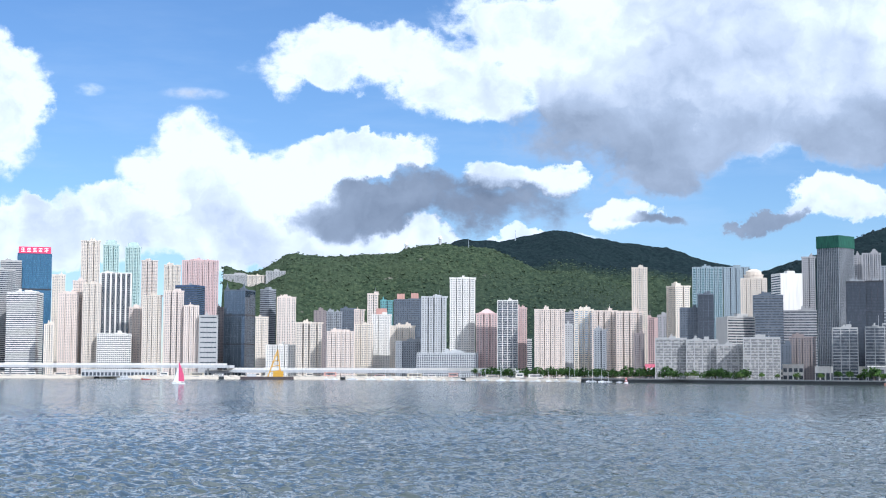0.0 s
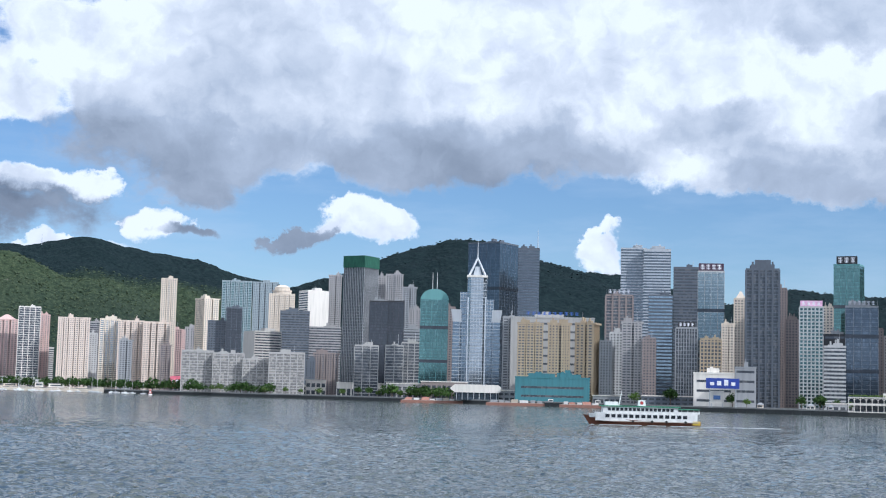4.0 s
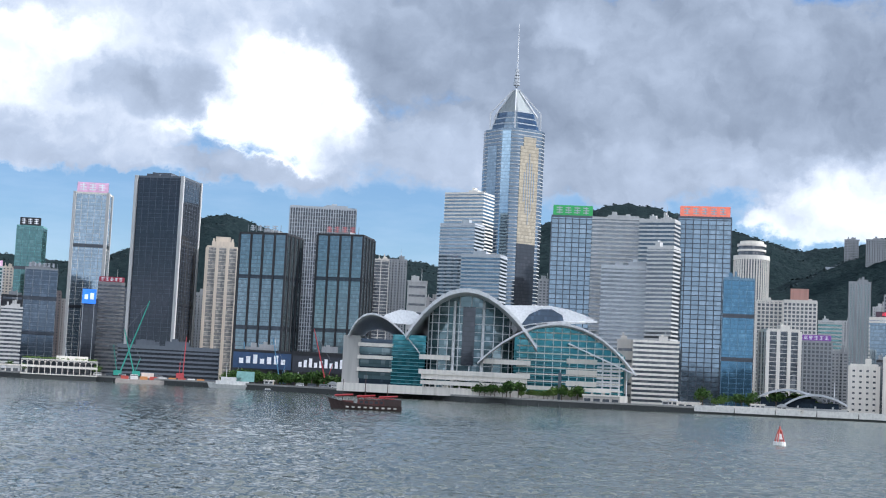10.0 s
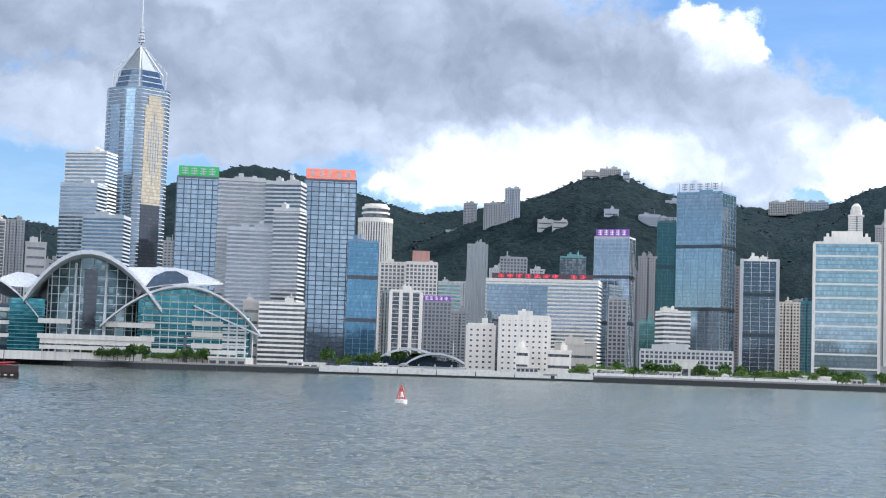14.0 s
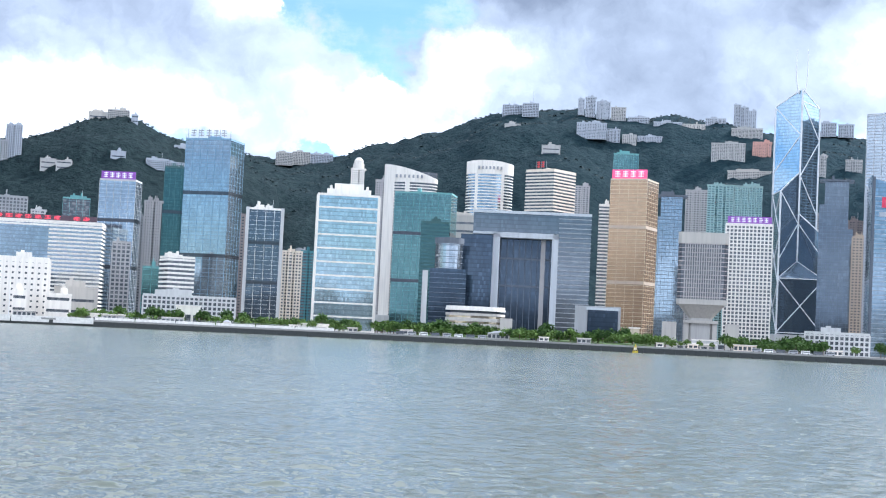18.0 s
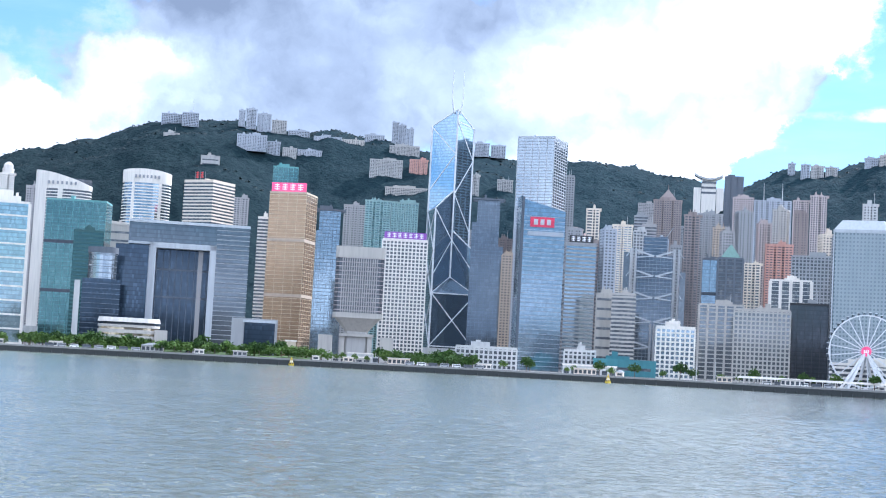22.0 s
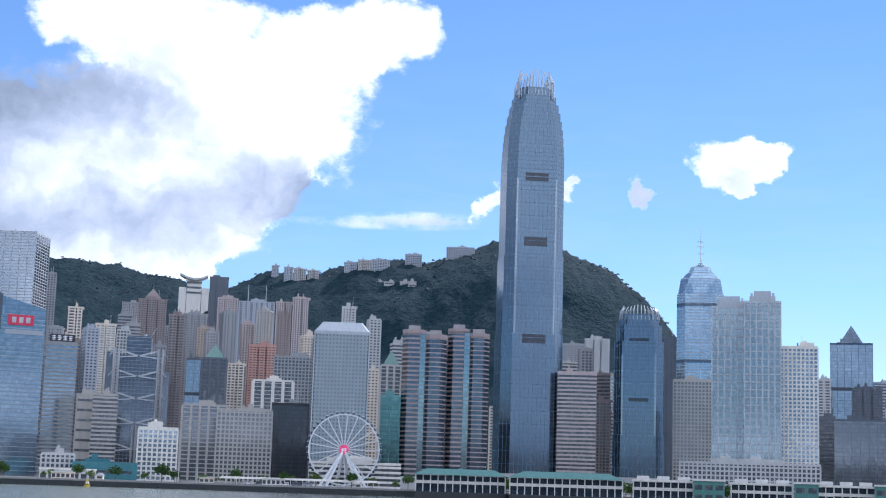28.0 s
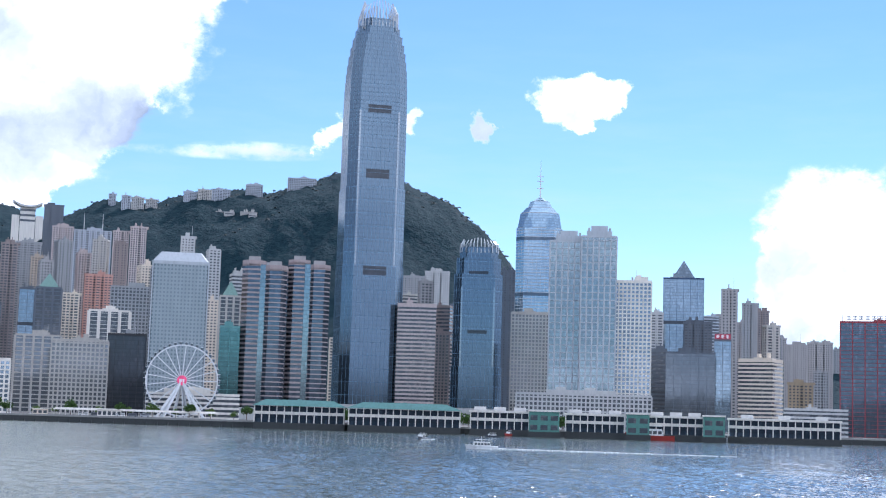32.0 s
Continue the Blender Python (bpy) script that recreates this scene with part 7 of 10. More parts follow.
oval_hotel("oval white hotel tower with glazed flanks and grey lettering bars", 698, 1593, -23.7, 54, 40, 200, 2, ((232, 240), (300, 308)), "bluegl")


def round_tower():
    base = thing("round_tower", "cylindrical white ribbed tower with drum top", "building", 16, 2072, 0, 0)
    clad(base, ellipse(23.4, 23.4, 40), GROUND, 203, "dark", "pale", 3.6, 0.5, 0.1)
    m = Mesh()
    for i in range(40):
        a = math.tau * i / 40
        x, y = 23.4 * math.cos(a), 23.4 * math.sin(a)
        m.box(x - 0.9, x + 0.9, y - 0.9, y + 0.9, GROUND, 203)
    part("rib_relief", m, wall("white"), base, kind="stuff")
    part("rim", Mesh().prism(ellipse(24.6, 24.6, 40), 200, 206), wall("white"), base)
    for z0, z1, r, w in ((206, 212, 18, "dark"), (212, 214.5, 19.5, ""), (214.5, 219, 18, "dark"), (219, 222, 19.5, ""), (222, 226, 16, "")):
        part("drum", Mesh().prism(ellipse(r, r, 32), z0, z1), glass("dark") if w else wall("white"), base)


round_tower()


def portal_offices():
    """Government offices shaped like an open door, with its lower blocks."""
    base = thing("portal_office", "grey glass government block shaped like an open gate", "building", 566, 1192, 0, -25.5)
    part("right_wing", Mesh().box(23, 51, -18, 22, GROUND, 114), glass("greygl"), base)
    m = Mesh()
    for i in range(26):
        m.box(22.8, 51.2, -18.2, 22, 8 + i * 4.1, 8.6 + i * 4.1)
    part("storey_relief", m, wall("grey"), base, kind="stuff")
    part("top_beam", Mesh().box(-52, 23, -16, 22, 97, 114), glass("greygl"), base)
    part("beam_edge", Mesh().box(-52, 24, -17, 22, 95, 97.2), wall("silver"), base)
    part("roof_edge", Mesh().box(-52, 51.2, -18.4, 22.2, 113.6, 116), wall("silver"), base)
    part("left_wing", Mesh().box(-62, -34, -22, 20, GROUND, 94), glass("deepblue"), base, "near black glass wing")
    for x0, x1 in ((-34, -28), (17.5, 23)):
        part("gate_leg", Mesh().box(x0, x1, -19, 20, GROUND, 97), wall("silver"), base)
    part("gate_lintel", Mesh().box(-34, 23, -19, 20, 92.5, 97), wall("silver"), base)
    part("inner_glazing", Mesh().box(-28, 17.5, -4, 18, GROUND, 92.5), glass("deepblue"), base)
    for i in range(9):
        x = -27 + i * 5.4
        part("inner_mullion", Mesh().box(x - 0.3, x + 0.3, -4.8, -3.9, GROUND, 92.5), wall("slate"), base)
    for z in (50, 74):
        part("inner_beam", Mesh().box(-28, 17.5, -5, -3.8, z, z + 1.6), wall("slate"), base)
    part("inner_fin", Mesh().box(8, 12, -10, -4, GROUND, 92.5), wall("taupe"), base)
    low = thing("council_tower", "dark glass council block with mirrored drum", "building", 470, 1150, 0, -22.2)
    clad(low, rect(30, 24), GROUND, 60, "deepblue", "slate", 4.0, 0.4, 0.1)
    clad(low, ellipse(11.5, 11.5, 28), 60, 81, "silverg", "slate", 5.0, 0.4, 0.1)
    part("drum_lid", Mesh().prism(ellipse(12.2, 12.2, 28), 81, 86), wall("slate"), low)
    part("blade_wall", Mesh().box(-21, -16.5, -13, -9, GROUND, 58), wall("pale"), low, "tall pale free-standing blade wall")
    ring = thing("council_chamber", "low round stone chamber with a white disc roof", "building", 480, 1112, 0, -23.3)
    clad(ring, ellipse(24, 18, 40), GROUND, 24, "copper", "beige", 4.5, 2.6, 0.2)
    part("roof_disc", Mesh().prism(ellipse(24.5, 18.5, 40), 26, 29.5, 0.97), wall("white"), ring)
    part("drum_gap", Mesh().prism(ellipse(20, 15, 32), 24, 26), wall("slate"), ring)
    part("annex", Mesh().box(20, 30, -12, 12, GROUND, 21), wall("beige"), ring)
    can = thing("pavilion_block", "grey block with a dark framed glass front", "building", 562, 1056, 0, -27.9)
    part("body", Mesh().box(-18, 18, -11, 12, GROUND, 34), wall("grey"), can)
    part("window", Mesh().box(-8, 16, -11.5, -10, 8, 31), glass("deepblue"), can)
    part("frame_edge", Mesh().box(-9, 17, -12.4, -10.5, 31, 33), wall("silver"), can)


portal_offices()


def waisted_block():
    base = thing("barracks_tower", "beige ribbed tower standing on a narrow tapered waist", "building", 696, 1118, 0, -31.9)
    clad(base, cut_square(42, 3), 44, 101, "dark", "pinkgrey", 3.8, 0.6, 0.1)
    for i in range(16):
        x = -15 + i * 2.0
        part("rib", Mesh().box(x - 0.45, x + 0.45, -22.2, -20.8, 46, 94), wall("taupe"), base)
    part("roof_band", Mesh().prism(cut_square(43, 3), 94, 103.5), wall("beige"), base)
    part("floor_band", Mesh().prism(cut_square(43, 3), 41.5, 46), wall("beige"), base)
    part("taper", Mesh().prism(cut_square(20, 2), 30, 42, 2.05), wall("beige"), base)
    part("waist", Mesh().prism(cut_square(20, 2), GROUND, 31), wall("stone"), base)
    for s in (-1, 1):
        part("leg", Mesh().box(s * 12 - 2, s * 12 + 2, -11, -7, GROUND, 27), wall("beige"), base)
        part("side_block", Mesh().box(s * 27 - 6, s * 27 + 6, -8, 14, GROUND, 26), wall("beige"), base)
    part("canopy", Mesh().box(-15, 15, -13, 6, 25.5, 28), wall("beige"), base)


waisted_block()


def porthole_tower():
    base = thing("office_tower", "pale aluminium clad tower with rows of round windows", "building", 958, 781, 0, -50.8)
    n = Nodes("porthole_cladding")
    c = n.add("ShaderNodeTexCoord")
    sep = n.add("ShaderNodeSeparateXYZ")
    n.link(c.outputs["Object"], sep.inputs[0])
    u = n.calc("FRACT", n.calc("MULTIPLY", n.calc("ADD", sep.outputs[0], sep.outputs[1]), 1 / 2.8))
    v = n.calc("FRACT", n.calc("MULTIPLY", sep.outputs[2], 1 / 3.1))
    du, dv = n.calc("SUBTRACT", u, 0.5), n.calc("SUBTRACT", v, 0.5)
    r2 = n.calc("ADD", n.calc("MULTIPLY", du, du), n.calc("MULTIPLY", dv, dv))
    hole = n.calc("LESS_THAN", r2, 0.085)
    grain = n.noise(n.where(0.3, 0.3, 0.05), 1.0, 4)
    skin = n.ramp(grain, [(0.3, (0.25, 0.29, 0.31)), (0.7, (0.32, 0.36, 0.38))])
    n.set(Base_Color=n.mix(hole, skin, (0.20, 0.25, 0.28)), Roughness=n.calc("SUBTRACT", 0.45, n.calc("MULTIPLY", hole, 0.35)), Metallic=0.25)
    part("shaft", Mesh().prism(cut_square(45, 1.5), GROUND, 127), n.material, base)
    part("chamfered_roof", Mesh().prism(cut_square(45, 1.5), 129, 137, 0.72), wall("silver"), base)
    part("roof_edge", Mesh().prism(cut_square(45.8, 1.5), 126.5, 129.2), wall("silver"), base)
    for sx in (-1, 1):
        part("corner_strip", Mesh().box(sx * 22.2 - 0.5, sx * 22.2 + 0.5, -22.8, -21.6, GROUND, 127), wall("silver"), base)


porthole_tower()


def trussed_bank():
    base = thing("bank_tower", "grey steel bank tower with exposed hanging trusses", "building", 1137, 1212, 0, -43.2)
    clad(base, rect(44, 30), GROUND, 135, "slategl", "grey", 3.9, 0.5, 0.1, 4.0, 0.25)
    clad(base, rect(26, 26), 135, 156, "slategl", "grey", 3.9, 0.5, 0.1)
    for x in (-26, -21, 21, 26, -2, 2):
        part("mast_column", Mesh().tube((x, -17.5, GROUND), (x, -17.5, 142 if abs(x) > 3 else 60), 1.4, 1.4, 8), GREY_STEEL, base)
    m = Mesh()
    for i in range(33):
        for x in (-26, 21):
            m.box(x, x + 5, -18, -17, 8 + i * 4, 8.7 + i * 4)
    part("ladder_relief", m, GREY_STEEL, base, kind="stuff")
    for z in (34, 62, 88, 112, 134):
        for s in (-1, 1):
            part("truss_arm", Mesh().beam((s * 21, -18, z + 6), (s * 1, -18, z), 1.7), GREY_STEEL, base)
            part("truss_tie", Mesh().beam((s * 21, -18, z - 2), (s * 1, -18, z), 1.3), GREY_STEEL, base)
            part("outer_arm", Mesh().beam((s * 26, -18, z + 6), (s * 31, -18, z - 1), 0.8), GREY_STEEL, base)
    for s in (-1, 1):
        part("service_tower", Mesh().box(s * 30 - 4, s * 30 + 4, -12, 12, GROUND, 128 - 10 * s), glass("greygl"), base)
        part("roof_crane", Mesh().beam((s * 12, -8, 156), (s * 18, -12, 166), 0.7), GREY_STEEL, base)


trussed_bank()


def rounded_pair():
    for x, y, turn, w, h, label in ((1029, 748, -54.0, 36, 136, "rounded brown granite banded tower with silver glass"), (1059, 723, -55.7, 34, 139, "rounded brown granite banded tower with silver glass"),
                                    (1092, 778, -55.0, 34, 138, "rear rounded granite banded tower")):
        base = thing("office_tower", label, "building", x, y, 0, turn, group="rounded towers")
        for cx, cy, r, dz, sill in ((-w * 0.25, 0, w * 0.27, 0, 1.6), (w * 0.25, -4, w * 0.27, -4, 1.0)):
            foot = [(px + cx, py * 1.3 + cy) for px, py in cut_square(2 * r, r * 0.5)]
            part("shaft", Mesh().prism(foot, GROUND, h + dz), glass("slategl"), base)
            m, z = Mesh(), GROUND
            edge = [((px - cx) * 1.03 + cx, (py - cy) * 1.03 + cy) for px, py in foot]
            while z < h + dz - 1:
                m.prism(edge, z, z + sill)
                z += 3.9
            part("storey_relief", m, wall("granite"), base, kind="stuff")
            part("parapet", Mesh().prism(edge, h + dz - 3, h + dz + 1.5), wall("granite"), base)
            part("roof_plant", Mesh().box(cx - 5, cx + 5, cy - 5, cy + 5, h + dz, h + dz + 5.5), wall("taupe"), base)
        part("glass_seam", Mesh().box(-w * 0.11, w * 0.11, -12.5, 10, GROUND, h - 2), glass("tealgrey"), base, "bright glass seam between shafts")
    base = thing("low_building", "low pale plinth below rounded towers", "building", 1040, 735, 0, -54.5)
    part("body", Mesh().box(-42, 42, -24, 10, GROUND, 14), wall("pale"), base)


rounded_pair()


def star_tower():
    base = thing("office_tower", "pale blue glass tower with stepped top and mast", "building", 1656, 790, 0, -64.5)
    clad(base, cut_square(56, 10), GROUND, 243, "skyblue", "silver", 4.0, 0.7, 0.12, 5.0, 0.3)
    for z in (80, 160, 228):
        part("dark_floor", Mesh().prism(cut_square(56.6, 10), z, z + 4), glass("slategl"), base)
    for z0, z1, a, b in ((243, 262, 54, 0.88), (262, 270, 46, 0.72), (270, 278, 30, 0.8), (278, 284, 20, 0.3)):
        part("crown_tier", Mesh().prism(cut_square(a, a * 0.2), z0, z1, b), glass("skyblue"), base)
        part("crown_rim", Mesh().prism(cut_square(a * 1.02, a * 0.2), z0 - 0.5, z0 + 1), wall("silver"), base)
    for s in (-1, 1):
        part("gable", Mesh().prism([(s * 14 + px, py - 24) for px, py in rect(12, 8)], 243, 256, 0.5, (s * 7, -12)), glass("skyblue"), base)
    part("mast", Mesh().tube((0, 0, 283), (0, 0, 331), 0.9, 0.2, 6), WHITE_STEEL, base)
    for z in (296, 305, 311):
        part("mast_arm", Mesh().beam((-4, 0, z), (4, 0, z), 0.8), WHITE_STEEL, base)


star_tower()


def slanted_tower():
    base = thing("office_tower", "light blue glass tower with slanted roof and red sign", "building", 856, 1064, 0, -38.8 + 8)
    m = Mesh()
    w, d = 19, 14
    foot = [(-w, -d), (w, -d), (w, d), (-w, d)]
    m.v = [(x, y, GROUND) for x, y in foot] + [(-w, -d, 159), (w, -d, 149), (w, d, 149), (-w, d, 159)]
    m.f = [(3, 2, 1, 0), (4, 5, 6, 7), (0, 1, 5, 4), (1, 2, 6, 5), (2, 3, 7, 6), (3, 0, 4, 7)]
    part("shaft", m, glass("bluegl"), base)
    m = Mesh()
    for i in range(34):
        m.box(-w - 0.06, w + 0.08, -d - 0.1, d + 0.1, 8 + 4.1 * i, 8.35 + 4.1 * i)
    part("storey_relief", m, wall("greyblue"), base, kind="stuff")
    for i in range(12):
        y = -d + 2 * d * i / 11
        part("fin", Mesh().box(-w - 2.2, -w + 0.2, y - 0.3, y + 0.3, GROUND, 161), wall("slate"), base)
    part("fin_screen", Mesh().box(-w - 2.6, -w - 2.2, -d - 1, d, GROUND + 20, 162), glass("slategl"), base)
    part("sign_board", Mesh().box(-13, 9, -d - 0.9, -d - 0.1, 134, 143), lit("sign_crimson", (0.55, 0.03, 0.08), 0.2), base, "crimson sign board")
    for x in (-8, -2, 4):
        part("sign_bar", Mesh().box(x - 1.8, x + 1.8, -d - 1.3, -d - 0.8, 136, 141), lit("sign_white_bars", (0.9, 0.75, 0.85), 0.5), base)
    part("louvre_band", Mesh().box(-15, 18, -d - 0.4, -d + 0.1, 126, 130), wall("greyblue"), base)


slanted_tower()


def pinnacle_tower():
    base = thing("office_tower", "silver glass tower with open pyramid pinnacle and flared shoulders", "building", -1114, 1294, 0, 40.7)
    clad(base, cut_square(22, 4), GROUND, 144, "silverg", "silver", 4.0, 0.5, 0.1, 3.5)
    for s in (-1, 1):
        clad(base, [(s * 12 + px, py + 2) for px, py in rect(14, 20)], GROUND, 126 - 4 * (s + 1), "steelblue", "silver", 4.0, 0.5, 0.1, 3.5)
        part("flare", Mesh().prism([(s * 22 + px, py) for px, py in rect(10, 16)], 92, 106, 1.18, (-s * 2.6, 0)), wall("silver"), base)
        clad(base, [(s * 22 + px, py) for px, py in rect(10, 16)], GROUND, 92, "steelblue", "silver", 4.0, 0.5, 0.1)
        part("corner_light", Mesh().box(s * 10 - 0.7, s * 10 + 0.7, -11.6, -10.4, GROUND, 120), plain("bright_metal", (0.62, 0.66, 0.70), 0.25, 0.7), base)
        part("pinnacle_leg", Mesh().beam((s * 10, -9, 144), (0, 0, 166), 1.4), WHITE_STEEL, base)
        part("pinnacle_leg", Mesh().beam((s * 10, 9, 144), (0, 0, 166), 1.4), WHITE_STEEL, base)
    part("pinnacle_core", Mesh().prism(rect(10, 10), 144, 156, 0.5), wall("silver"), base)
    part("pinnacle_rim", Mesh().box(-12, 12, -12, 12, 143, 145.5), wall("white"), base)
    part("mast", Mesh().tube((0, 0, 164), (0, 0, 187), 0.7, 0.2, 6), WHITE_STEEL, base)


pinnacle_tower()


def lookout_tower():
    base = thing("lookout_building", "pale hilltop lookout with upturned bowl roof", "building", 2086, 2080, 352, -45.0)
    part("bowl_roof", shell([(-28, 44), (0, 34), (26, 42)], -14, 14, 3.5, 0, 0), wall("pale"), base)
    part("body", Mesh().box(-14, 14, -12, 12, -40, 33), wall("white"), base)
    for z in (4, 14, 24):
        part("window_band", Mesh().box(-14.4, 14.4, -12.4, -11, z, z + 4), glass("dark"), base)
    for s in (-1, 1):
        part("side_block", Mesh().box(s * 22 - 7, s * 22 + 7, -10, 10, -40, 16), wall("white"), base)


lookout_tower()


def observation_wheel():
    base = thing("observation_wheel", "large white ferris wheel with pink hub on the pier", "ferris wheel", 871, 704, 0, -51.2)
    hub, r = 32.0, 26.0
    n = 42
    for y in (-1.6, 1.6):
        m = Mesh()
        for i in range(n * 2):
            a, b = math.tau * i / (n * 2), math.tau * (i + 1) / (n * 2)
            m.beam((r * math.cos(a), y, hub + r * math.sin(a)), (r * math.cos(b), y, hub + r * math.sin(b)), 0.9)
        part("rim", m, WHITE_STEEL, base)
    m = Mesh()
    for i in range(n):
        a, b = math.tau * i / n, math.tau * (i + 0.5) / n
        m.beam((r * math.cos(a), -1.6, hub + r * math.sin(a)), (r * math.cos(b), 1.6, hub + r * math.sin(b)), 0.22)
    part("rim_lattice", m, WHITE_STEEL, base, kind="stuff")
    for i in range(21):
        a = math.tau * i / 21
        part("spoke", Mesh().beam((1.5 * math.cos(a), -1.4, hub + 1.5 * math.sin(a)), (r * math.cos(a), -1.6, hub + r * math.sin(a)), 0.7), WHITE_STEEL, base)
        part("spoke", Mesh().beam((1.5 * math.cos(a), 1.4, hub + 1.5 * math.sin(a)), (r * math.cos(a), 1.6, hub + r * math.sin(a)), 0.45), WHITE_STEEL, base)
    for i in range(n):
        a = math.tau * i / n
        x, z = (r + 1.2) * math.cos(a), hub + (r + 1.2) * math.sin(a)
        g = part("gondola", Mesh().prism([(x + px, py) for px, py in ellipse(0.95, 1.1, 8)], z - 1.2, z + 0.9), glass("slategl"), base)
        part("gondola_roof", Mesh().prism([(x + px, py) for px, py in ellipse(0.9, 1.0, 8)], z + 0.9, z + 1.35), WHITE_STEEL, g)
    part("hub_disc", Mesh().tube((0, -3.4, hub), (0, -2.4, hub), 3.6, 3.6, 28), lit("hub_pink", (0.75, 0.08, 0.2), 0.35), base, "pink round hub plate")
    for x in (-1.3, 0, 1.3):
        part("hub_bar", Mesh().box(x - 0.45, x + 0.45, -3.6, -3.38, hub - 1.0, hub + 1.0), lit("sign_pale_bars", (0.8, 0.8, 0.82), 0.25), base)
    part("axle", Mesh().tube((0, -2.6, hub), (0, 4.5, hub), 1.2, 1.2, 12), WHITE_STEEL, base)
    for x, y in ((-17, -7), (-12, -7.5), (12, -7.5), (17, -7), (-14, 8), (14, 8), (-5, 9), (5, 9)):
        part("support_leg", Mesh().beam((0, -2.2 if y < 0 else 3.6, hub), (x, y, GROUND + 0.8), 1.6), WHITE_STEEL, base)
    part("boarding_deck", Mesh().box(-22, 22, -12, 12, GROUND - 0.5, GROUND + 1.0), wall("pale"), base)


observation_wheel()


# ---- second row of blocks between and behind the front towers ----
tower("office_block", "mid-rise beige office block in the second row", -2315, 1507, 68.9, 30.9, 21.6, 68.7, "bands", "beige", "dark")
tower("office_block", "tall taupe office block in the second row", -2252, 1569, 41.1, 27.1, 19.0, 116.9, "bands", "taupe", "dark")
tower("office_block", "tall pale pink office block in the second row", -2020, 1565, 38.2, 34.3, 24.0, 100.4, "grid", "pink", "dark")
tower("apartment_block", "tall taupe apartment block in the second row", -2078, 1652, 51.5, 27.0, 18.9, 108.8, "flats", "taupe", "dark")
tower("apartment_block", "tall slender taupe apartment block in the second row", -380, 1806, 11.9, 20.4, 14.3, 110.9, "flats", "taupe", "dark")
tower("apartment_block", "tall slender taupe apartment block in the second row", -323, 1620, -2.7, 15.9, 14.0, 104.6, "flats", "taupe", "dark")
tower("apartment_block", "tall slender pale grey apartment block in the second row", 129, 1828, -18.0, 25.1, 17.5, 104.2, "flats", "pale", "dark")
tower("apartment_block", "tall slender pale grey apartment block in the second row", 170, 1851, -19.2, 20.9, 14.6, 123.6, "flats", "pale", "dark")
tower("apartment_block", "tall slender pale grey apartment block in the second row", 219, 1852, -6.7, 18.7, 14.0, 124.3, "flats", "pale", "dark")
tower("apartment_block", "tall slender grey apartment block in the second row", 476, 1805, -2.8, 17.6, 14.0, 142.4, "flats", "grey", "dark")
tower("office_block", "mid-rise grey office block in the second row", 458, 1545, -4.5, 22.7, 15.9, 79.9, "grid", "grey", "dark")
tower("apartment_block", "tall dusty pink apartment block in the second row", 1084, 1501, -35.8, 28.6, 20.0, 136.2, "flats", "pinkgrey", "dark")
tower("apartment_block", "tall slender taupe apartment block in the second row", 1103, 1517, -36.0, 14.3, 14.0, 167.1, "flats", "taupe", "dark")
tower("apartment_block", "tall slender blue grey apartment block in the second row", 955, 1219, -52.1, 12.8, 14.0, 166.3, "flats", "greyblue", "dark")
tower("office_block", "tall slender grey office block in the second row", 929, 1158, -26.7, 15.4, 14.0, 137.2, "bands", "grey", "dark")
tower("apartment_block", "tall slender grey apartment block in the second row", 965, 1180, -27.3, 10.1, 14.0, 131.7, "flats", "grey", "dark")
tower("apartment_block", "tall slender grey apartment block in the second row", 994, 1182, -40.1, 15.4, 14.0, 146.4, "flats", "grey", "dark")
tower("office_block", "tall slender brown office block in the second row", 978, 1137, -40.7, 16.0, 14.0, 130.7, "bands", "brown", "dark")
tower("apartment_block", "tall slender blue grey apartment block in the second row", 971, 1103, -21.3, 11.3, 14.0, 140.5, "flats", "greyblue", "dark")
tower("office_block", "tall slender pale grey office block in the second row", 1158, 1261, -42.5, 14.1, 14.0, 162.1, "grid", "pale", "dark")
tower("office_block", "tall slender taupe office block in the second row", 1185, 1275, -42.9, 16.4, 14.0, 172.4, "bands", "taupe", "dark")
tower("apartment_block", "tall slender blue grey apartment block in the second row", 1208, 1277, -57.4, 11.3, 14.0, 158.1, "flats", "greyblue", "dark")
tower("apartment_block", "tall slender grey apartment block in the second row", 1204, 1249, -43.9, 12.9, 14.0, 149.0, "flats", "grey", "dark")
tower("apartment_block", "tall slender taupe apartment block in the second row", 1144, 1111, -33.8, 11.9, 14.0, 154.3, "flats", "taupe", "dark")
tower("apartment_block", "tall slender grey apartment block in the second row", 1219, 1159, -26.4, 16.7, 14.0, 185.0, "flats", "grey", "dark")
tower("apartment_block", "tall slender dusty pink apartment block in the second row", 1364, 1263, -35.2, 17.0, 14.0, 190.0, "flats", "pinkgrey", "dark")
tower("apartment_block", "tall slender beige apartment block in the second row", 1356, 1229, -61.8, 17.6, 14.0, 204.3, "flats", "beige", "dark")
tower("apartment_block", "tall slender taupe apartment block in the second row", 1050, 1530, -34.5, 24.0, 16.8, 151.4, "flats", "taupe", "dark")
tower("apartment_block", "tall slender brown apartment block in the second row", 1128, 1475, -25.4, 17.3, 14.0, 157.4, "flats", "brown", "dark")
tower("apartment_block", "tall slender dusty pink apartment block in the second row", 974, 1209, -38.8, 18.4, 14.0, 145.4, "flats", "pinkgrey", "dark")
tower("apartment_block", "tall slender cream apartment block in the second row", 1045, 1212, -40.8, 16.1, 14.0, 173.1, "flats", "cream", "dark")
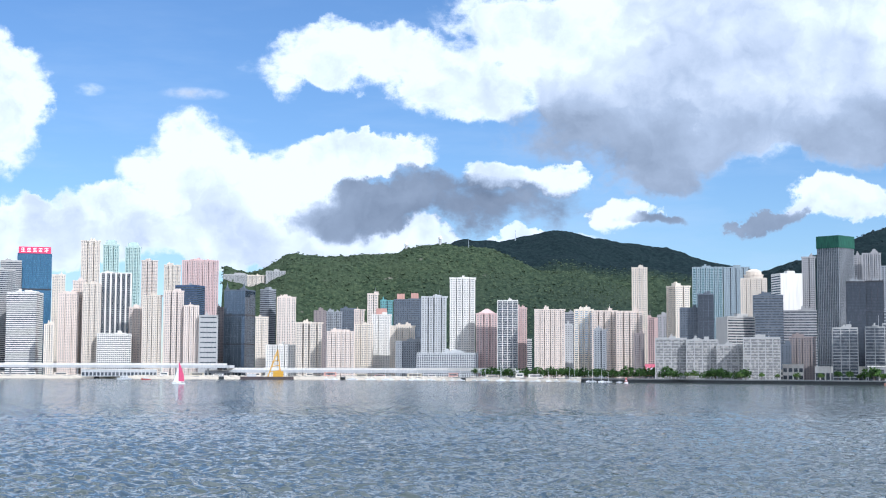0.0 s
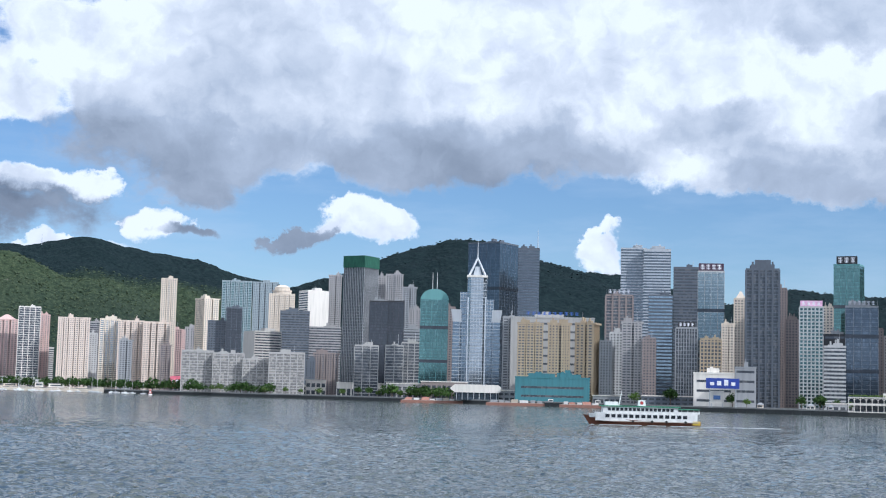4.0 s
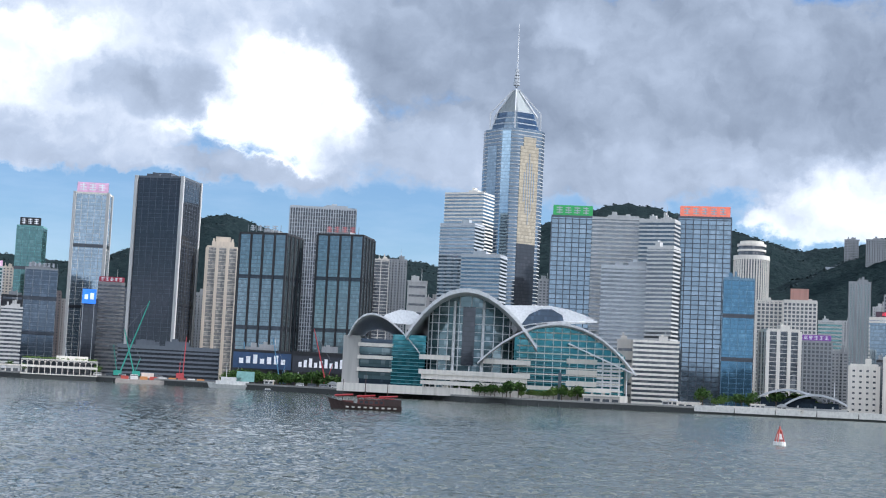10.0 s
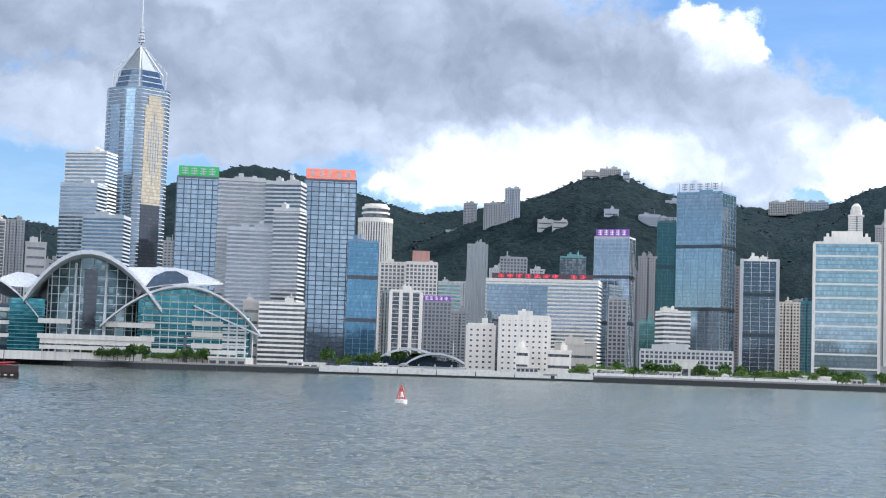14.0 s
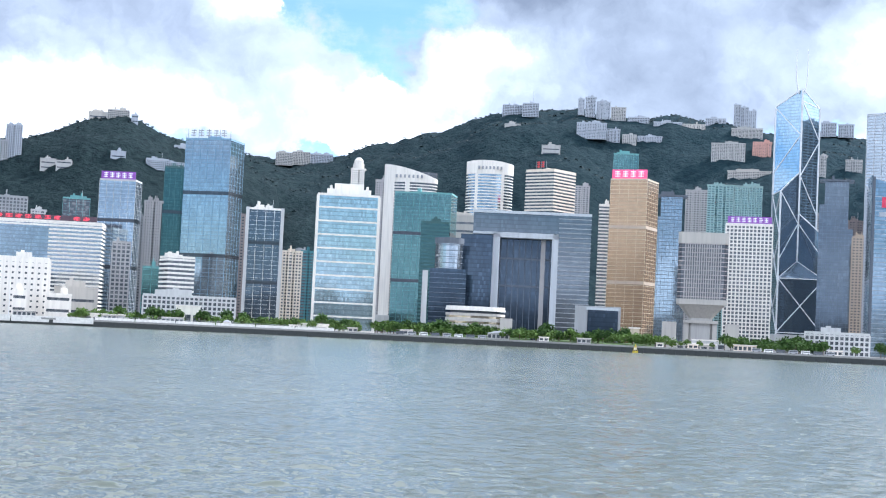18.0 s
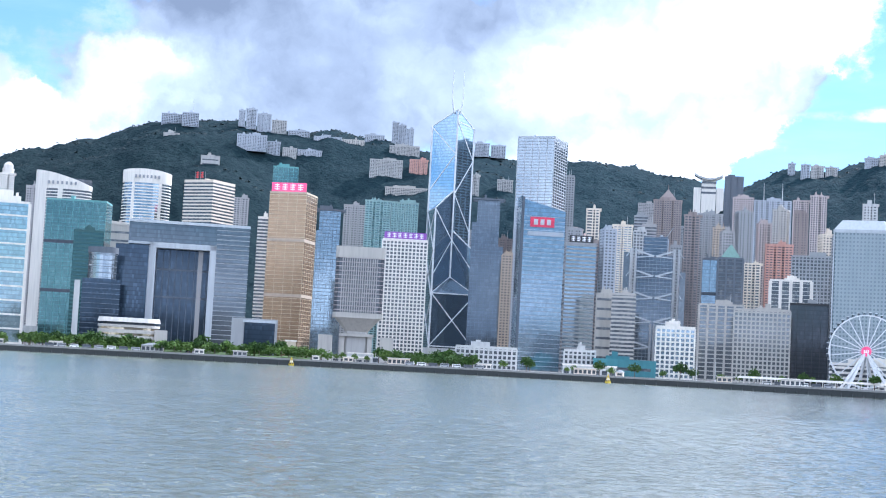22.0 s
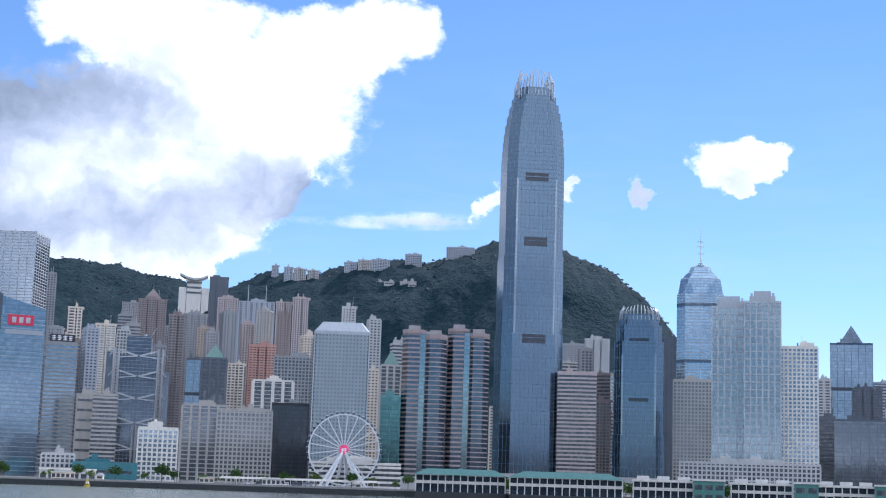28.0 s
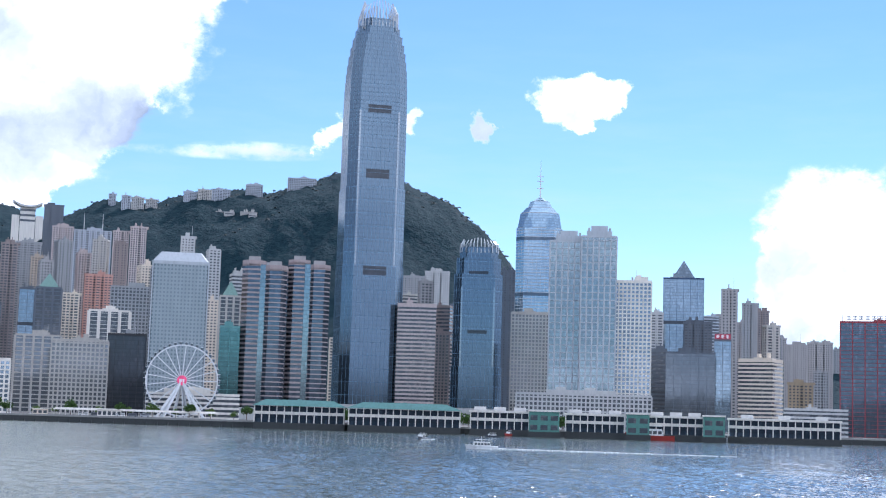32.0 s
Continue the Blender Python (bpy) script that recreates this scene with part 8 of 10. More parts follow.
tower("office_block", "tall slender grey office block in the second row", 1227, 1335, -42.6, 16.5, 14.0, 189.3, "bands", "grey", "dark")
tower("apartment_block", "tall slender brown apartment block in the second row", 1342, 1186, -48.5, 16.2, 14.0, 196.5, "flats", "brown", "dark")
tower("apartment_block", "tall slender cream apartment block in the second row", 1246, 1064, -29.5, 13.7, 14.0, 158.5, "flats", "cream", "dark")
tower("apartment_block", "tall slender grey apartment block in the second row", 1052, 881, -30.0, 12.6, 14.0, 133.5, "flats", "grey", "dark")
tower("apartment_block", "tall slender pale grey apartment block in the second row", 1310, 1059, -51.1, 17.2, 14.0, 197.0, "flats", "pale", "dark")
tower("apartment_block", "tall slender pale grey apartment block in the second row", 1206, 942, -40.0, 11.2, 14.0, 167.9, "flats", "pale", "dark")
tower("office_block", "tall slender pale grey office block in the second row", 1235, 931, -41.0, 15.1, 14.0, 145.3, "bands", "pale", "dark")
tower("office_block", "tall slender beige office block in the second row", 1435, 843, -47.6, 17.4, 14.0, 140.4, "bands", "beige", "dark")
tower("apartment_block", "tall slender taupe apartment block in the second row", 1318, 756, -48.2, 11.4, 14.0, 142.9, "flats", "taupe", "dark")
tower("office_block", "tall slender brown office block in the second row", 1342, 749, -74.8, 19.4, 14.0, 119.5, "bands", "brown", "dark")
tower("apartment_block", "tall slender taupe apartment block in the second row", 1498, 601, -48.1, 16.2, 14.0, 156.3, "flats", "taupe", "dark")
tower("office_block", "tall slender blue grey office block in the second row", 1738, 597, -59.1, 18.3, 14.0, 136.7, "bands", "greyblue", "dark")
tower("apartment_block", "tall slender taupe apartment block in the second row", 1479, 487, -71.8, 17.8, 14.0, 144.7, "flats", "taupe", "dark")
tower("apartment_block", "tall slender grey apartment block in the second row", 1617, 509, -72.5, 18.4, 14.0, 141.6, "flats", "grey", "dark")
tower("apartment_block", "tall slender beige apartment block in the second row", 1527, 458, -53.3, 15.2, 14.0, 110.7, "flats", "beige", "dark")

# ---- waterfront: sea wall, promenade, trees ----
def ring(azimuth, far, z=0.0):
    return (far * math.sin(radians(azimuth)), far * math.cos(radians(azimuth)), z)


def waterfront():
    stone = plain("wet_sea_wall", (0.05, 0.055, 0.055), 0.8)
    coping = plain("pale_coping", (0.30, 0.295, 0.28), 0.8)
    paving = Nodes("promenade_paving")
    joint = paving.noise(paving.where(0.08, 0.08, 0.08), 1.0, 5)
    paving.set(Base_Color=paving.ramp(joint, [(0.3, (0.25, 0.24, 0.23)), (0.5, (0.40, 0.38, 0.36)), (0.7, (0.52, 0.50, 0.47))]), Roughness=0.85)
    step = 2.0
    a = -84.0
    while a < 84:
        b = a + step
        p, q = shore(a), shore(b)
        m = Mesh()
        m.v = [ring(a, p, -2), ring(b, q, -2), ring(b, q + 9, -2), ring(a, p + 9, -2), ring(a, p, GROUND), ring(b, q, GROUND), ring(b, q + 9, GROUND), ring(a, p + 9, GROUND)]
        m.f = [(0, 1, 5, 4), (4, 5, 6, 7), (1, 2, 6, 5), (3, 0, 4, 7), (2, 3, 7, 6), (3, 2, 1, 0)]
        m.f = [f[::-1] for f in m.f]
        seg = tagged(new("sea_wall", m.data("sea_wall", stone)), "dark stone sea wall with pale coping", "sea wall", kind="structure")
        m = Mesh().beam(ring(a, p + 0.9, GROUND + 0.3), ring(b, q + 0.9, GROUND + 0.3), 1.3, 2.2)
        part("coping", m, coping, seg)
        fend = Mesh()
        n = max(3, int(p * radians(step) / 7))
        for i in range(n):
            u = (i + 0.5) / n
            x, y, _ = ring(a + step * u, p + (q - p) * u - 0.5)
            fend.box(x - 0.5, x + 0.5, y - 0.5, y + 0.5, -1.5, GROUND - 2.4)
        part("fender_relief", fend, stone, seg, kind="stuff")
        a = b
    grid = []
    for k in (3, 24, 62):
        grid.append([ring(v, shore(v) + k, GROUND + 0.6) for v in np.arange(-84, 84.1, 1.0)])
    m = Mesh().sheet([g[::-1] for g in grid])
    tagged(new("pavement", m.data("pavement", paving.material)), "pale paved harbour promenade", "pavement", kind="structure")


waterfront()


def leaf_material(name, dark, light):
    n = Nodes(name)
    geo = n.add("ShaderNodeNewGeometry")
    info = n.add("ShaderNodeObjectInfo")
    mixed = n.calc("ADD", n.calc("MULTIPLY", geo.outputs["Random Per Island"], 0.7), n.calc("MULTIPLY", info.outputs["Random"], 0.3))
    return n.set(Base_Color=n.ramp(mixed, [(0.1, dark), (0.9, light)]), Roughness=0.8, Specular_IOR_Level=0.15)


BARK = plain("bark", (0.12, 0.09, 0.07), 0.9)
LEAVES = [leaf_material("leaf_deep", (0.022, 0.05, 0.015), (0.07, 0.13, 0.03)), leaf_material("leaf_fresh", (0.045, 0.09, 0.02), (0.12, 0.19, 0.045))]


def tree_model(height, spread, seed, leaves, label, az):
    rng = random.Random(seed)
    base = thing("tree", label, "tree", *ring(az, shore(az) + 24)[:2], GROUND + 0.5, 0, group="promenade trees")
    trunk = Mesh().tube((0, 0, -0.3), (0.1, 0.05, height * 0.4), height * 0.035, height * 0.022, 7)
    tips = []
    for i in range(6):
        a = math.tau * i / 6 + rng.random()
        tip = (spread * 0.55 * math.cos(a), spread * 0.55 * math.sin(a), height * rng.uniform(0.55, 0.8))
        trunk.tube((0.1, 0.05, height * 0.38), tip, height * 0.016, height * 0.006, 5)
        tips.append(tip)
    tips.append((0, 0, height * 0.85))
    part("trunk", trunk, BARK, base)
    crown = Mesh()
    for tx, ty, tz in tips:
        r = spread * rng.uniform(0.42, 0.62)
        for _ in range(46):
            d = Vector((rng.gauss(0, 1), rng.gauss(0, 1), rng.gauss(0, 0.75))).normalized() * r * rng.uniform(0.55, 1.05)
            p = Vector((tx, ty, tz)) + d
            s = rng.uniform(0.45, 0.9) * height / 9
            u = Vector((rng.gauss(0, 1), rng.gauss(0, 1), rng.gauss(0, 0.6))).normalized() * s
            v = u.cross(Vector((rng.gauss(0, 1), rng.gauss(0, 1), rng.gauss(0, 1)))).normalized() * s * 0.7
            k = len(crown.v)
            crown.v += [tuple(p + u), tuple(p + v), tuple(p - u), tuple(p - v)]
            crown.f.append((k, k + 1, k + 2, k + 3))
    part("crown", crown, leaves, base)
    return base


TREES = [tree_model(9.0, 4.2, 1, LEAVES[0], "broad dark green street tree on the promenade", -12.0), tree_model(7.5, 3.8, 2, LEAVES[1], "fresh green rounded tree on the promenade", 24.0),
         tree_model(11.0, 4.6, 3, LEAVES[0], "tall dark green tree by the waterfront", 26.0), tree_model(6.0, 2.6, 4, LEAVES[1], "small light green tree by the sea wall", 10.5)]


def plant(a0, a1, count, near=14, far=50, size=1.0):
    rng = random.Random(int(a0 * 100))
    for i in range(count):
        a = a0 + (a1 - a0) * (i + rng.random()) / count
        x, y, _ = ring(a, shore(a) + rng.uniform(near, far))
        k = rng.uniform(0.8, 1.25) * size
        copy_thing(rng.choice(TREES), pose(x, y, GROUND + 0.5, 0, 0, rng.uniform(0, 360)) @ Matrix.Scale(k, 4))


for a0, a1, count, near, far, size in ((-59, -52, 12, 20, 70, 1.1), (-52, -45, 10, 16, 50, 1.2), (-45, -40, 12, 20, 60, 1.2), (-35, -30, 6, 14, 50, 1.3), (-28.5, -24, 12, 14, 40, 1.1),
                                       (-19, -13.5, 19, 12, 40, 1.0), (-13.5, -5.5, 40, 8, 18, 0.95), (-1.5, 3.5, 19, 14, 50, 1.1), (8.0, 13.0, 17, 14, 45, 1.0), (13.0, 19.0, 19, 14, 40, 1.0),
                                       (19.5, 30.5, 53, 8, 45, 1.05), (31.0, 36.5, 15, 12, 50, 1.05), (37, 47, 13, 10, 40, 0.9), (47, 56, 13, 16, 55, 1.0), (57, 66, 15, 60, 110, 1.0)):
    plant(a0, a1, count, near, far, size)


def grove(a0, a1, count, near, far, size, label, leaf=0):
    """A belt of trees that grow into one another: trunks and leaf clumps in one mass."""
    rng = random.Random(int(a0 * 10) + 77)
    wood, crown = Mesh(), Mesh()
    for i in range(count):
        a = a0 + (a1 - a0) * (i + rng.random()) / count
        x, y, _ = ring(a, shore(a) + rng.uniform(near, far))
        h = size * rng.uniform(0.7, 1.3)
        wood.tube((x, y, GROUND), (x, y, GROUND + h * 0.6), 0.35, 0.2, 5)
        for _ in range(90):
            d = Vector((rng.gauss(0, 1), rng.gauss(0, 1), rng.gauss(0, 0.8))).normalized() * rng.uniform(0.5, 1.0)
            p = Vector((x + d.x * h * 0.48, y + d.y * h * 0.48, GROUND + h * 0.62 + d.z * h * 0.42))
            s = rng.uniform(0.6, 1.3) * h / 9
            u = Vector((rng.gauss(0, 1), rng.gauss(0, 1), rng.gauss(0, 0.6))).normalized() * s
            v = u.cross(Vector((rng.gauss(0, 1), rng.gauss(0, 1), rng.gauss(0, 1)))).normalized() * s * 0.75
            k = len(crown.v)
            crown.v += [tuple(p + u), tuple(p + v), tuple(p - u), tuple(p - v)]
            crown.f.append((k, k + 1, k + 2, k + 3))
    base = thing("tree_belt", label, "trees", 0, 0, 0, 0, kind="stuff")
    part("trunk_mass", wood, BARK, base, kind="stuff")
    part("leaf_mass", crown, LEAVES[leaf], base, kind="stuff")


grove(-58.5, -51.0, 70, 22, 70, 13, "dense belt of dark park trees below white towers")
grove(-50.2, -48.4, 14, 16, 50, 12, "clump of dark shoreside trees")
grove(-44.3, -41.6, 22, 16, 50, 12, "dense belt of dark shoreside trees")
grove(-19.5, -13.0, 60, 16, 36, 9, "row of green trees along the work site")
grove(8.0, 19.0, 58, 16, 50, 7.5, "row of green trees along the promenade", 1)
grove(19.5, 31.0, 84, 14, 52, 8.5, "waterfront park trees and lawn edge", 1)
grove(33.0, 36.5, 34, 14, 50, 9, "cluster of trees beside the low hall")
grove(56.0, 66.0, 60, 60, 100, 9, "terrace trees behind the ferry piers")


# ---- piers and shore buildings ----
GREEN_ROOF = plain("green_roof", (0.10, 0.24, 0.22), 0.5)


def ferry_pier(x, y, turn, length, label, roof="green"):
    """Two-storey pier on dark piles: colonnade, glazed upper deck, hipped roof."""
    base = thing("ferry_pier", label, "pier", x, y, 0, turn, group="ferry piers")
    h = length / 2
    part("pile_deck", Mesh().box(-h, h, -11, 14, -1.5, 4.2), plain("wet_sea_wall", (0.07, 0.075, 0.075), 0.8), base)
    part("upper_deck", Mesh().box(-h, h, -10, 13, 9.6, 10.5), wall("white"), base)
    part("glazing", Mesh().box(-h + 1, h - 1, -6, 11, 4.2, 15), glass("deepblue"), base)
    n = max(4, round(length / 5))
    for i in range(n + 1):
        px = -h + 0.5 + (length - 1) * i / n
        part("column", Mesh().box(px - 0.35, px + 0.35, -9.8, -9.1, 4.2, 15.6), wall("white"), base)
    part("balustrade", Mesh().box(-h, h, -10.2, -9.9, 10.5, 11.6), wall("white"), base)
    if roof == "green":
        part("roof", Mesh().prism([(-h - 1, -12), (h + 1, -12), (h + 1, 14), (-h - 1, 14)], 15.4, 19.5, 0.72), GREEN_ROOF, base, "green hipped roof")
        part("gable", Mesh().prism([(-4, -12), (4, -12), (4, -4), (-4, -4)], 15.4, 20, 0.3, (0, -5)), GREEN_ROOF, base)
    else:
        part("roof", Mesh().box(-h - 0.5, h + 0.5, -10.5, 13, 15.2, 16.6), wall("white"), base)
        for i in range(3):
            px = -h + length * (i + 0.5) / 3
            part("roof_plant", Mesh().box(px - 4, px + 4, -3, 5, 16.6, 19), wall("pale"), base)
    return base


def solid_block(name, label, x, y, turn, w, d, h, material, windows=2):
    base = thing(name, label, "building", x, y, GROUND - 0.5, turn)
    part("body", Mesh().box(-w / 2, w / 2, -d / 2, d / 2, 0, h), material, base)
    part("eave", Mesh().box(-w / 2 - 0.6, w / 2 + 0.6, -d / 2 - 0.6, d / 2 + 0.6, h - 0.8, h + 0.3), wall("white"), base)
    for k in range(windows):
        z = 1.2 + (h - 1.5) * k / windows
        n = max(2, round(w / 6))
        for i in range(n):
            px = -w / 2 + w * (i + 0.5) / n
            part("window", Mesh().box(px - w / n * 0.35, px + w / n * 0.35, -d / 2 - 0.08, -d / 2 + 0.3, z, z + (h - 2) / windows * 0.55), glass("dark"), base)
    return base




# ---- tree canopy on the slopes ----
def canopy(name, label, material, spots, size, seed, leaves=26):
    """Rounded clumps of leaf sprays standing on the slope, one mass."""
    rng = np.random.default_rng(seed)
    n = len(spots)
    h = size * rng.uniform(0.6, 1.35, n)
    d = rng.standard_normal((n, leaves, 3))
    d /= np.linalg.norm(d, axis=2, keepdims=True)
    d[:, :, 2] = np.abs(d[:, :, 2]) * 0.55 - 0.10
    p = spots[:, None, :] + d * h[:, None, None] * rng.uniform(0.55, 1.0, (n, leaves, 1))
    s = h[:, None, None] * rng.uniform(0.32, 0.58, (n, leaves, 1))
    # leaf sprays face outward from their clump
    u = np.cross(d + (0, 0, 0.5), rng.standard_normal((n, leaves, 3)))
    u /= np.linalg.norm(u, axis=2, keepdims=True)
    v = np.cross(d + (0, 0, 0.5), u)
    v /= np.linalg.norm(v, axis=2, keepdims=True)
    quad = np.stack([p + u * s, p + v * s, p - u * s, p - v * s], 2).reshape(-1, 3)
    m = bpy.data.meshes.new(name)
    m.from_pydata(quad.tolist(), [], np.arange(len(quad)).reshape(-1, 4).tolist())
    m.materials.append(material)
    # leaves of a clump are shaded together, as a soft rounded crown
    soft = d * 0.6 + (0, 0, 0.9)
    soft /= np.linalg.norm(soft, axis=2, keepdims=True)
    m.polygons.foreach_set("use_smooth", [True] * len(m.polygons))
    m.normals_split_custom_set_from_vertices(np.repeat(soft.reshape(-1, 3), 4, axis=0).tolist())
    tagged(new(name, m), label, "trees", kind="stuff")


def slope_canopy():
    gx, gy, gz = LAND
    rng = np.random.default_rng(3)
    pts = np.stack([gx, gy, gz], -1)
    # the slopes that face the harbour, and the crests
    rise = np.gradient(gz, axis=0)
    facing = rise[4:-1, 8:-8].reshape(-1) > -3.0
    skyline = (np.maximum.accumulate((gz - 12) / np.hypot(gx, gy), axis=0) - (gz - 12) / np.hypot(gx, gy))[4:-1, 8:-8].reshape(-1) < 0.0006
    top = pts[4:-1, 8:-8].reshape(-1, 3)[skyline & facing]
    steep = (rise[4:-1, 8:-8].reshape(-1) < 4.5)[skyline & facing]
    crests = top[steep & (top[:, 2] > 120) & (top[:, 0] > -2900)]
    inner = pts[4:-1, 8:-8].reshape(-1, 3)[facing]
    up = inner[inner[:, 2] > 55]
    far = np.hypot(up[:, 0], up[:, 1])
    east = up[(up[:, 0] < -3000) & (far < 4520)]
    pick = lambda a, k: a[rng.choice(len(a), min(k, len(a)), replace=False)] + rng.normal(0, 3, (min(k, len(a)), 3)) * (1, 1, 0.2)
    # crest leaves carry the hills' painted cloud shade, eastern leaves the sunlit tone
    canopy("forest_canopy", "dense trees on the island slopes, coloured dark for cloud shade", leaf_material("shaded_leaf", (0.012, 0.023, 0.028), (0.021, 0.036, 0.039)), pick(crests, 9000), 3.8, 1, 9)
    canopy("scrub_canopy", "low green trees on the eastern hills, coloured lighter for sun", leaf_material("sunlit_leaf", (0.052, 0.074, 0.040), (0.078, 0.102, 0.052)), pick(east, 6000), 3.8, 2, 10)


slope_canopy()

# ---- vessels ----
FOAM = plain("foam", (0.75, 0.78, 0.78), 0.8)


def hull(length, beam, depth, rise, flare=0.25, n=14):
    """Closed hull, bow towards -x."""
    m = Mesh()
    rows = []
    for i in range(n + 1):
        u = i / n
        x = -length / 2 + length * u
        half = beam / 2 * min(1.0, 0.05 + math.sin(min(u * 2.1, 1) * math.pi / 2)) * (1.0 if u < 0.9 else 1 - (u - 0.9) * 1.5)
        top = depth + rise * (1 - u) ** 3 + rise * 0.25 * max(0, u - 0.7)
        low = half * (1 - flare)
        back = length * 0.06 * (1 - u) ** 2
        rows.append([(x + back, -low, -0.6), (x, -half, top), (x, half, top), (x + back, low, -0.6)])
    m.sheet([r[::-1] for r in rows])
    m.sheet([[r[0] for r in rows], [r[3] for r in rows]])
    k = len(m.v)
    m.v += rows[0] + rows[-1]
    m.f += [(k, k + 1, k + 2, k + 3), (k + 7, k + 6, k + 5, k + 4)]
    return m


def wake(base, length, width, seed):
    rng = random.Random(seed)
    m = Mesh()
    for i in range(280):
        u = rng.random() ** 1.3
        x, y = u * length, rng.gauss(0, width * (0.25 + 0.5 * u))
        s = rng.uniform(0.4, 1.5) * (1.2 - u)
        m.prism([(x - s * 2.2, y - s * 0.6), (x + s, y - s), (x + s * 2.4, y + s * 0.3), (x, y + s)], -0.1, 0.28 + 0.2 * (1 - u))
    part("wake", m, FOAM, base, "broken white wake", kind="stuff")


def passenger_ferry():
    base = thing("passenger_ferry", "white two-deck passenger ferry with green roof and red waterline", "ferry", *ring(-34.4, 640)[:2], 0, 34.4 + 6)
    body = part("hull", hull(49, 11, 1.7, 2.4), plain("hull_brown", (0.20, 0.075, 0.045), 0.5), base, "red brown hull")
    part("rubbing_strake", Mesh().box(-16, 23.5, -5.62, 5.62, 1.55, 1.85), plain("strake_pale", (0.62, 0.58, 0.52), 0.5), body)
    white = plain("ship_white", (0.78, 0.78, 0.76), 0.45)
    part("main_deck", Mesh().prism([(-19.5, -4.2), (-15, -5.3), (23, -5.3), (23, 5.3), (-15, 5.3), (-19.5, 4.2)], 1.7, 5.1), white, base)
    part("upper_deck", Mesh().box(-16.5, 15, -4.9, 4.9, 5.1, 7.7), white, base)
    part("bow_bulwark", Mesh().prism([(-22, -2.2), (-17, -4.6), (-17, 4.6), (-22, 2.2)], 3.0, 4.6), white, base)
    for i in range(16):
        x = -14.5 + 1.75 * i
        part("upper_window", Mesh().box(x, x + 1.25, -5.02, -4.7, 6.0, 7.2), glass("black"), base)
    for i in range(14):
        x = -15.5 + 2.5 * i
        part("main_window", Mesh().box(x, x + 1.7, -5.42, -5.0, 3.1, 4.5), glass("black"), base)
    part("roof", Mesh().box(-17.5, 16, -5.4, 5.4, 7.7, 8.1), plain("ship_green", (0.06, 0.25, 0.14), 0.5), base, "green roof deck")
    part("aft_awning", Mesh().box(15, 24, -5.3, 5.3, 6.9, 7.2), plain("ship_green", (0.06, 0.25, 0.14), 0.5), base)
    for x in (16.5, 19, 21.5, 23.7):
        part("stanchion", Mesh().tube((x, -5, 5.1), (x, -5, 6.9), 0.09, 0.09, 5), white, base)
    part("aft_rail", Mesh().box(15, 24, -5.2, -5.05, 5.1, 6.0), white, base)
    part("funnel", Mesh().prism([(-1.5, -1.4), (1.8, -1.4), (1.8, 1.4), (-1.5, 1.4)], 8.1, 10.6, 0.85), white, base)
    part("funnel_mark", Mesh().tube((0.1, -1.36, 9.4), (0.1, -1.44, 9.4), 0.7, 0.7, 14), plain("mark_red", (0.5, 0.06, 0.06)), base)
    part("wheelhouse", Mesh().prism([(-15.5, -3.2), (-10, -3.2), (-10, 3.2), (-15.5, 3.2)], 8.1, 9.7, 0.94, (-0.8, 0)), white, base)
    part("mast", Mesh().tube((-9.5, 0, 8.1), (-8.2, 0, 14.5), 0.28, 0.12, 6).beam((-10.2, 0, 12.6), (-7.4, 0, 12.6), 0.18), white, base)
    for x in (-4, 4, 10, 18):
        part("tyre_fender", Mesh().tube((x, -5.75, 1.7), (x, -5.35, 1.7), 0.55, 0.55, 12), plain("rubber", (0.02, 0.02, 0.02)), base)
    part("stern_patch", Mesh().box(21, 24.2, -5.32, 5.3, 0.6, 2.2), plain("ship_yellow", (0.65, 0.45, 0.05)), base)
    wake_base = base
    m = Mesh()
    rng = random.Random(9)
    for i in range(120):
        u = rng.random()
        x, y = -22 + u * 78, -5.4 - rng.random() * 2.0 - u * 1.5
        s = rng.uniform(0.2, 0.7)
        m.prism([(x - s * 2, y - s * 0.5), (x + s, y - s), (x + s * 2, y + s * 0.4), (x, y + s)], 0.0, 0.15)
    part("wake", m, FOAM, wake_base, "thin white wake", kind="stuff")


passenger_ferry()


